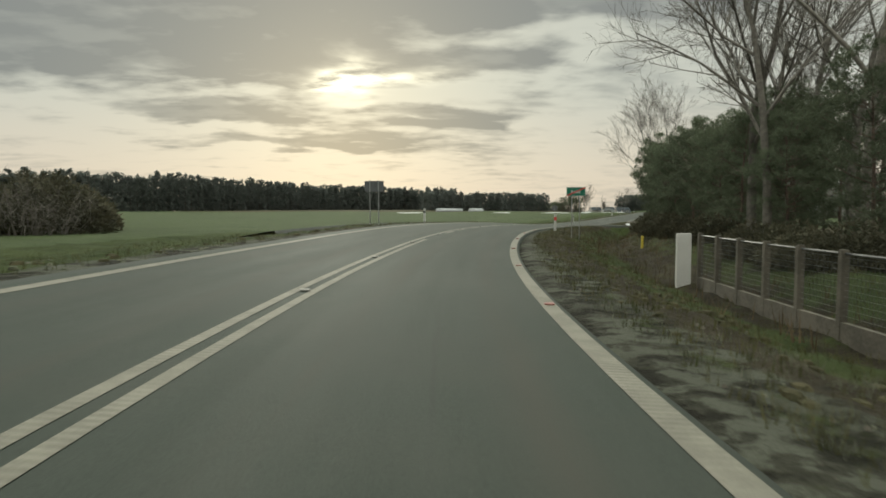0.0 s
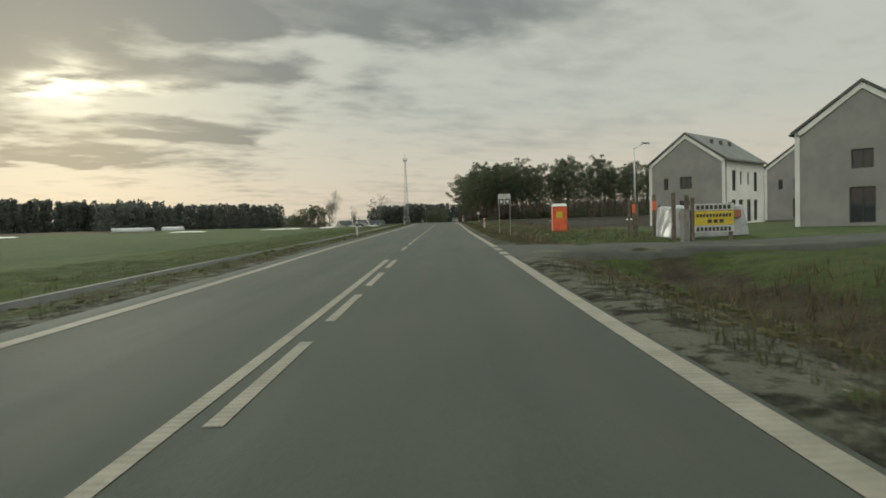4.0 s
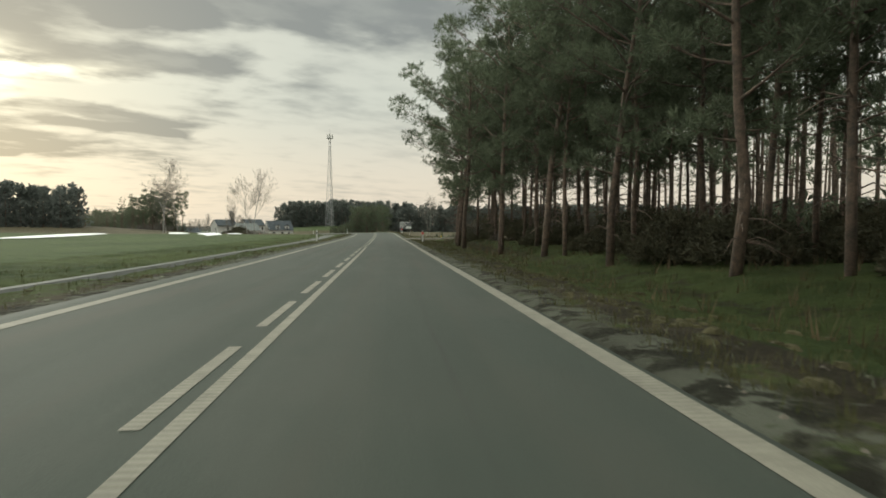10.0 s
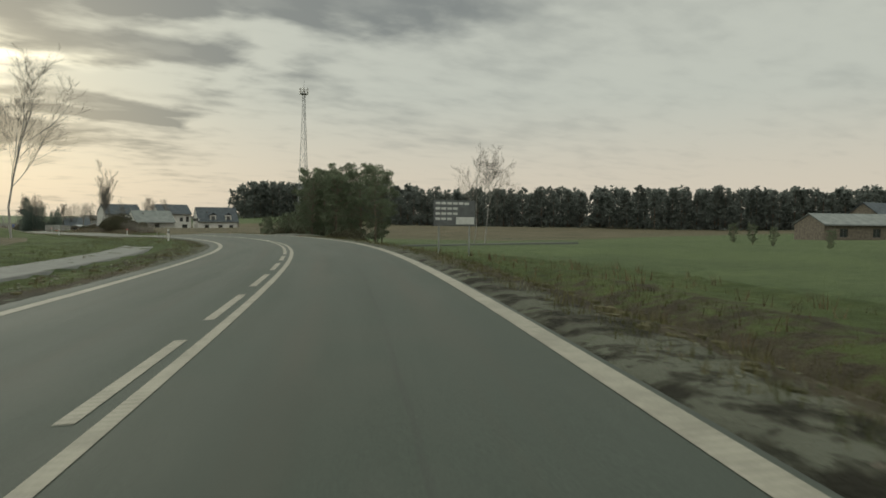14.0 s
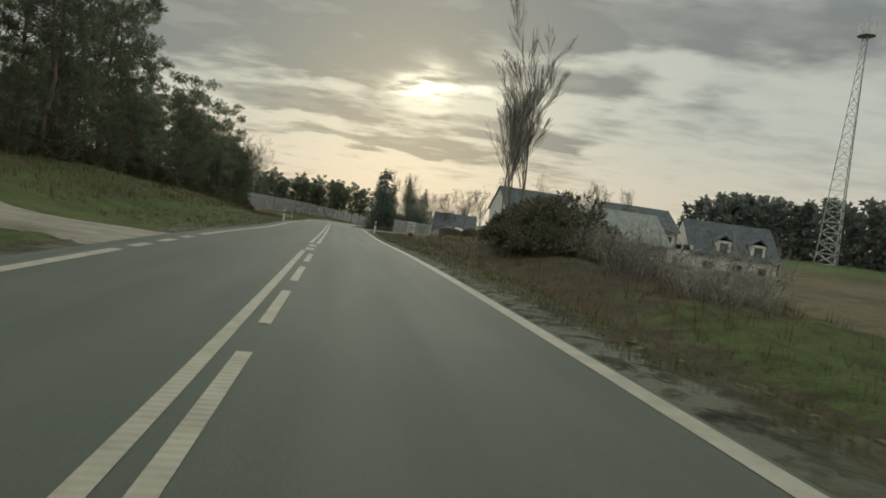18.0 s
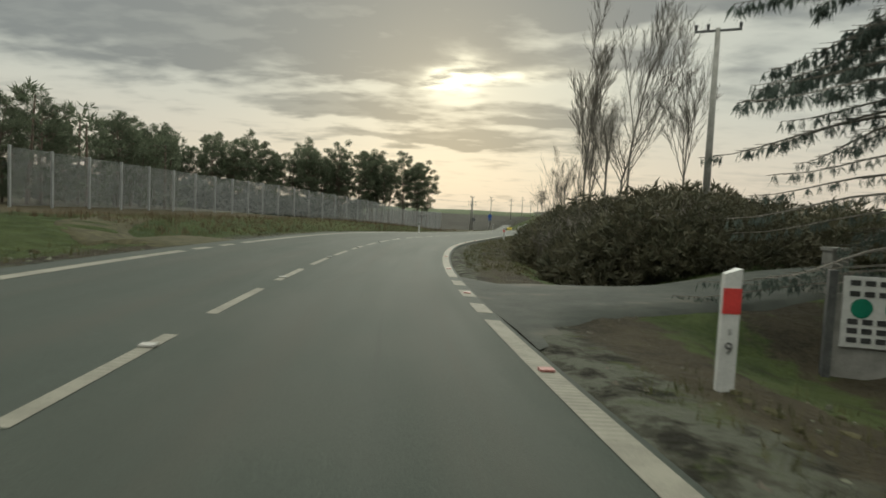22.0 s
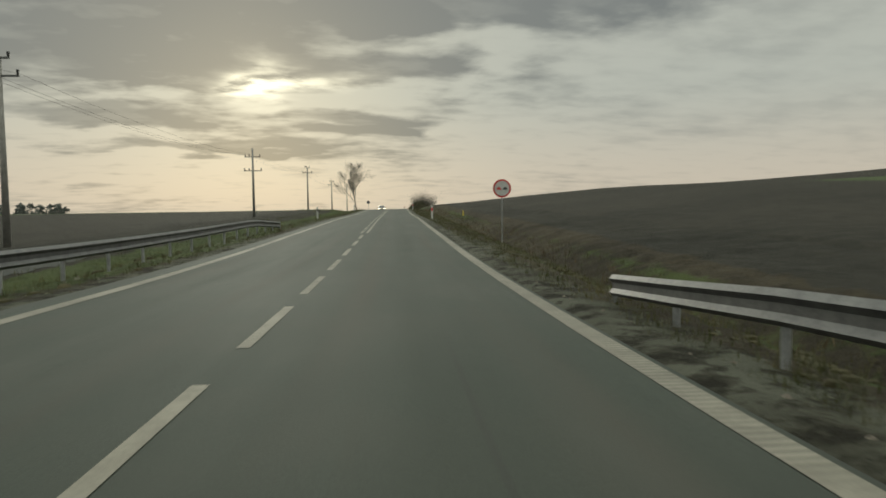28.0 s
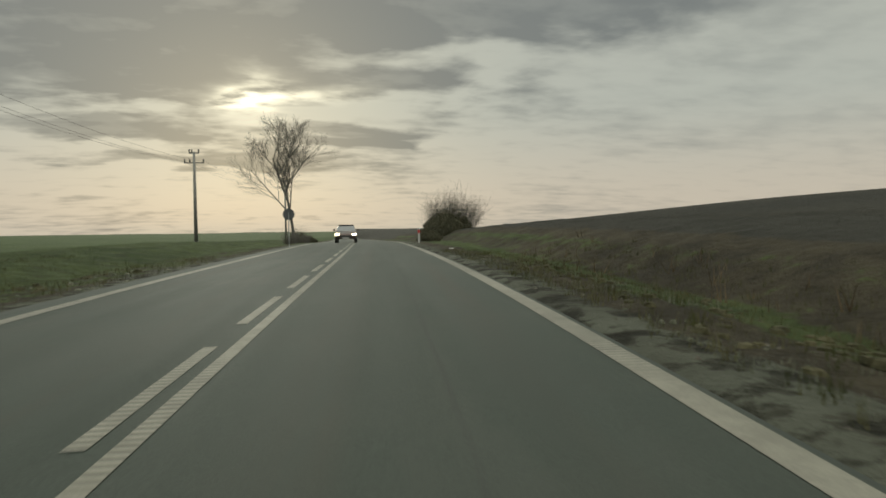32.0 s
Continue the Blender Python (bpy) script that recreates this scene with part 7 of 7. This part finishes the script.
lane("side_road", [along(516.6, -3.3)[:2], along(516.8, -7)[:2], along(520, -16)[:2], along(528, -30)[:2], along(540, -60)[:2]], 6.5, 2.1, M_TRACK, "pale gravel lane that climbs the bank")
lane("side_road", [along(624, -3.3)[:2], along(624.5, -6)[:2], along(628, -10)[:2], along(636, -13)[:2]], 6, 2.4, M_TURF, "short dirt track into the meadow", 0.03)
lane("side_road", [along(733, -3.2)[:2], along(733, -6)[:2], along(722, -9.5)[:2], along(690, -12)[:2]], 10, 3.0, M_TURF, "brown dirt track that runs beside the mesh fence")
lane("side_road", [along(733, -6)[:2], along(745, -9)[:2], along(800, -11)[:2]], 3, 2.4, M_PATH, "asphalt path below the embankment")
ss = np.arange(30, 432, 3.0)
lane("cycle_path", [along(float(s), -(7.15 + 0.9 * float(soft(s, 260, 400))))[:2] for s in ss], 1.9, 1.9, M_PATH, "narrow asphalt cycle path beside the field", 0.05)

sand, _, _ = ribbon("sand_strip", 571.5, 585.6, 0.5, [3.45, 3.8, 4.3, 4.9, 5.5, 6.1, 6.6], M_SAND, lambda s, r, x, y: verge_height(s, r, x, y) + 0.045 - 0.16 * soft(r + 0.7 * np.sin(s * 1.3) * 0.5, 5.4, 6.6) - 0.2 * soft(np.abs(s - 578.5), 6.2, 7.0))
tagged(sand, "strip of pale trodden sand beside the asphalt", "sand", kind="structure")

# ---- old snow in the fields ----
def snow(x, y, a, b, turn, seed):
    sh = Shape()
    n = 26
    rim = []
    for i in range(n):
        w = 6.2832 * i / n
        k = 1 + 0.45 * noise.noise(Vector((math.cos(w) * 1.6, math.sin(w) * 1.6, seed)))
        rim.append((a * k * math.cos(w), b * k * math.sin(w)))
    m = Matrix.Rotation(radians(turn), 2)
    for k, lift in ((1.0, 0.0), (0.8, 0.13), (0.4, 0.2)):
        for p in rim:
            q = m @ Vector((p[0] * k, p[1] * k))
            sh.v.append(Vector((x + q.x, y + q.y, height(x + q.x, y + q.y) + 0.08 + lift)))
    for k in (0, 1):
        sh.f += [(k * n + i, k * n + (i + 1) % n, (k + 1) * n + (i + 1) % n, (k + 1) * n + i) for i in range(n)]
    sh.f.append(tuple(range(2 * n, 3 * n)))
    ob = sh.made("snow_patch", M_SNOW, smooth=True)
    return tagged(ob, "dirty patch of old snow lying in the field", "snow", group="old snow patches")


for i, (s, r, a, b) in enumerate(((395, -30, 16, 1.8), (412, -38, 22, 2.0), (370, -46, 15, 1.8), (345, -60, 14, 1.8), (425, -27, 8, 1.0), (300, -75, 10, 2), (250, -100, 12, 2.5), (320, -48, 5, 1.2), (93.5, 5.6, 0.5, 0.3), (116.5, 19.5, 3.4, 1.6), (121, 23, 3.0, 1.5), (125.5, 27, 3.4, 1.6), (119, 28, 2.6, 1.2), (117.5, 25, 1.6, .8), (218, 48, 3, .8), (205, 70, 4, .8), (212, 30, .8, .4))):
    x, y, t = along(s, r)
    snow(float(x), float(y), a, b, math.degrees(float(t)) + 90 + rng.uniform(-12, 12), 3.3 * i)

# ---- grass, dry stems and stones of the verges ----
def tufts(name, n, s_range, side, r_lo, r_hi, h, mat, label, weight=None, blades=5, wide=0.05):
    s = rng.uniform(*s_range, n)
    r = side * (r_lo + (r_hi - r_lo) * rng.uniform(0, 1, n) ** 1.2)
    if weight is not None:
        keep = rng.uniform(0, 1, n) < weight(s, r)
        s, r = s[keep], r[keep]
    x, y, _ = along(s, r)
    z = verge_height(s, r, x, y)
    vs, fs = [], []
    for i in range(len(s)):
        hh = h * rng.uniform(0.5, 1.3)
        for _ in range(blades):
            a = rng.uniform(0, 6.3)
            dx, dy = math.cos(a), math.sin(a)
            q = rng.uniform(0.2, 0.7) * hh
            bx, by = x[i] + rng.normal(0, 0.07), y[i] + rng.normal(0, 0.07)
            k = len(vs)
            w = wide * hh
            vs += [(bx - dy * w, by + dx * w, z[i] - 0.03), (bx + dy * w, by - dx * w, z[i] - 0.03), (bx + dx * q, by + dy * q, z[i] + hh)]
            fs.append((k, k + 1, k + 2))
    ob = mesh_object(name, vs, fs, mat)
    return tagged(ob, label, "grass", kind="stuff")


clear = lambda s, r: 1 - np.clip(sum(band(s, g0 - 2, g1 + 2, 1.0) for g0, g1 in ((75, 83), (107, 115), (131, 139), (227, 234), (342, 347), (434, 443), (472, 484), (564, 571), (585, 592), (612, 621), (729, 736))), 0, 1)
clear_left = lambda s, r: (1 - np.clip(band(s, 510, 522, 1) + band(s, 620, 630, 1) + band(s, 724, 742, 1), 0, 1)) * (1 - band(-r, 5.8, 8.4, 0.2) * (s < 432))
tufts("verge_grass", 80000, (-5, 900), 1, 4.0, 10.5, 0.13, M_GRASS, "short winter grass along the verge", lambda s, r: clear(s, r) * (1 - band(s, 692, 1300, 5) * soft(np.abs(r), 8.6, 9.6)))
tufts("verge_grass", 36000, (-5, 900), -1, 4.1, 11.5, 0.13, M_GRASS, "short winter grass along the verge", clear_left)
tufts("dry_weeds", 22000, (-5, 900), 1, 6.5, 15, 0.38, M_DRY, "dry brown weeds in the ditch and on the bank", lambda s, r: clear(s, r) * (1 - band(s, 692, 1300, 5) * soft(np.abs(r), 8.6, 9.6)) * (1 - 0.9 * band(s, 652, 692, 4) * soft(np.abs(r), 9.5, 11)) * (0.35 + 0.65 * (band(s, 515, 560, 4) + band(s, 622, 652, 4) + band(s, 84, 130, 5) * (r < 10))), 4, 0.035)
tufts("dry_weeds", 9000, (520, 720), -1, 8, 16, 0.32, M_DRY, "dry brown weeds on the bank", clear_left, 4, 0.035)

patchy = lambda s, r: clear(s, r) * (np.sin(s * 0.9 + 2 * r) + np.sin(s * 0.37 + r) + 0.8 * np.sin(s * 0.13) > 0.2) * (1 - 0.8 * band(s, 276, 350, 5))
tufts("frosted_grass", 26000, (-5, 900), 1, 4.1, 6.6, 0.075, M_FROST, "pale frosted tufts of grass and moss on the verge", patchy, 6, 0.10)
sh = Shape()
for side, n in ((1, 7000), (-1, 2500)):
    s = rng.uniform(0, 890, n)
    r = side * (3.85 + rng.uniform(0, 1, n) ** 1.6 * 1.9)
    x, y, _ = along(s, r)
    z = verge_height(s, r, x, y)
    for i in range(n):
        w = 0.015 + 0.035 * rng.uniform(0, 1) ** 3
        k = len(sh.v)
        a = rng.uniform(0, 6.3, 5)
        base = [Vector((x[i] + w * math.cos(1.2566 * j + a[0]) * rng.uniform(.7, 1.2), y[i] + w * math.sin(1.2566 * j + a[0]) * rng.uniform(.7, 1.2), z[i] - 0.01)) for j in range(5)]
        sh.v += base + [Vector((x[i], y[i], z[i] + w * rng.uniform(0.5, 0.9)))]
        sh.f += [(k + j, k + (j + 1) % 5, k + 5) for j in range(5)]
ob = sh.made("gravel", M_TRACK)
tagged(ob, "loose grey gravel along the asphalt edge", "gravel", kind="stuff")

# clods of turf and moss on the edge of the verge
def clods(n, side, r_lo, r_hi, w_lo, w_hi, mat, label):
    sh = Shape()
    s = rng.uniform(0, 895, n)
    r = side * (r_lo + (r_hi - r_lo) * rng.uniform(0, 1, n))
    keep = rng.uniform(0, 1, n) < (clear(s, r) if side > 0 else clear_left(s, r)) * (0.35 + 0.65 * (np.sin(s * 0.83) + np.sin(s * 0.31 + 2) > -0.3))
    s, r = s[keep], r[keep]
    x, y, _ = along(s, r)
    z = verge_height(s, r, x, y)
    for i in range(len(s)):
        w = rng.uniform(w_lo, w_hi)
        k, a = len(sh.v), rng.uniform(0, 6.3)
        for ring, (q, h) in enumerate(((1.0, -0.03), (0.62, w * 0.30))):
            for j in range(7):
                e = q * w * rng.uniform(0.7, 1.25)
                sh.v.append(Vector((x[i] + e * math.cos(0.8976 * j + a), y[i] + e * math.sin(0.8976 * j + a) * 1.3, z[i] + h * rng.uniform(0.8, 1.2))))
        sh.v.append(Vector((x[i], y[i], z[i] + w * 0.42)))
        sh.f += [(k + j, k + (j + 1) % 7, k + 7 + (j + 1) % 7, k + 7 + j) for j in range(7)] + [(k + 7 + j, k + 7 + (j + 1) % 7, k + 14) for j in range(7)]
    tagged(sh.made("turf_clods", mat), label, "turf", kind="stuff")


clods(5000, 1, 3.95, 5.8, 0.015, 0.04, M_CLOD, "lumps of pale moss and gravel along the asphalt edge")
clods(14000, 1, 4.5, 7.0, 0.04, 0.12, M_TURF, "lumps of dark brown turf on the verge")
clods(4500, -1, 3.9, 5.6, 0.025, 0.08, M_CLOD, "lumps of pale moss and gravel along the asphalt edge")
clods(3500, -1, 4.2, 7.0, 0.05, 0.15, M_TURF, "lumps of dark brown turf on the verge")

# litter
for i, (s, r, w) in enumerate(((902, 4.7, .16), (93.2, 5.4, .2), (826.7, 4.4, .05), (160, 8.5, .2), (163, 9.5, .15), (578, 5.5, .12), (59, 5.6, .1), (250, 24, .4))):
    m = spot(s, r, 0.02, 40 * i)
    sh = Shape()
    for a in range(5):
        for b in range(5):
            sh.v.append(Vector(((a - 2) * w / 3, (b - 2) * w / 4, 0.35 * w * (0.5 + noise.noise(Vector((a * 0.9, b * 0.9, i)))))))
    sh.f += grid_faces(5, 5)
    ob = sh.made("litter", M_WHITE)
    md = ob.modifiers.new("thick", "SOLIDIFY")
    md.thickness = 0.004
    ob.matrix_world = m
    tagged(ob, "crumpled white scrap of litter in the verge", "litter", group="litter")

# last pines of the wood, beside the gravel track
plant([copy_thing(w, pose(0, 0, 0)) for w in WOOD[:2]], [(342.5, 13.8, 1.0), (340.2, 14.1, .96)], "pines of the roadside wood")
plant([copy_thing(SPR[0], pose(0, 0, 0))], [(613.4, 13.2, 1.05)], "garden spruces behind the fence", size=(.98, 1.02))
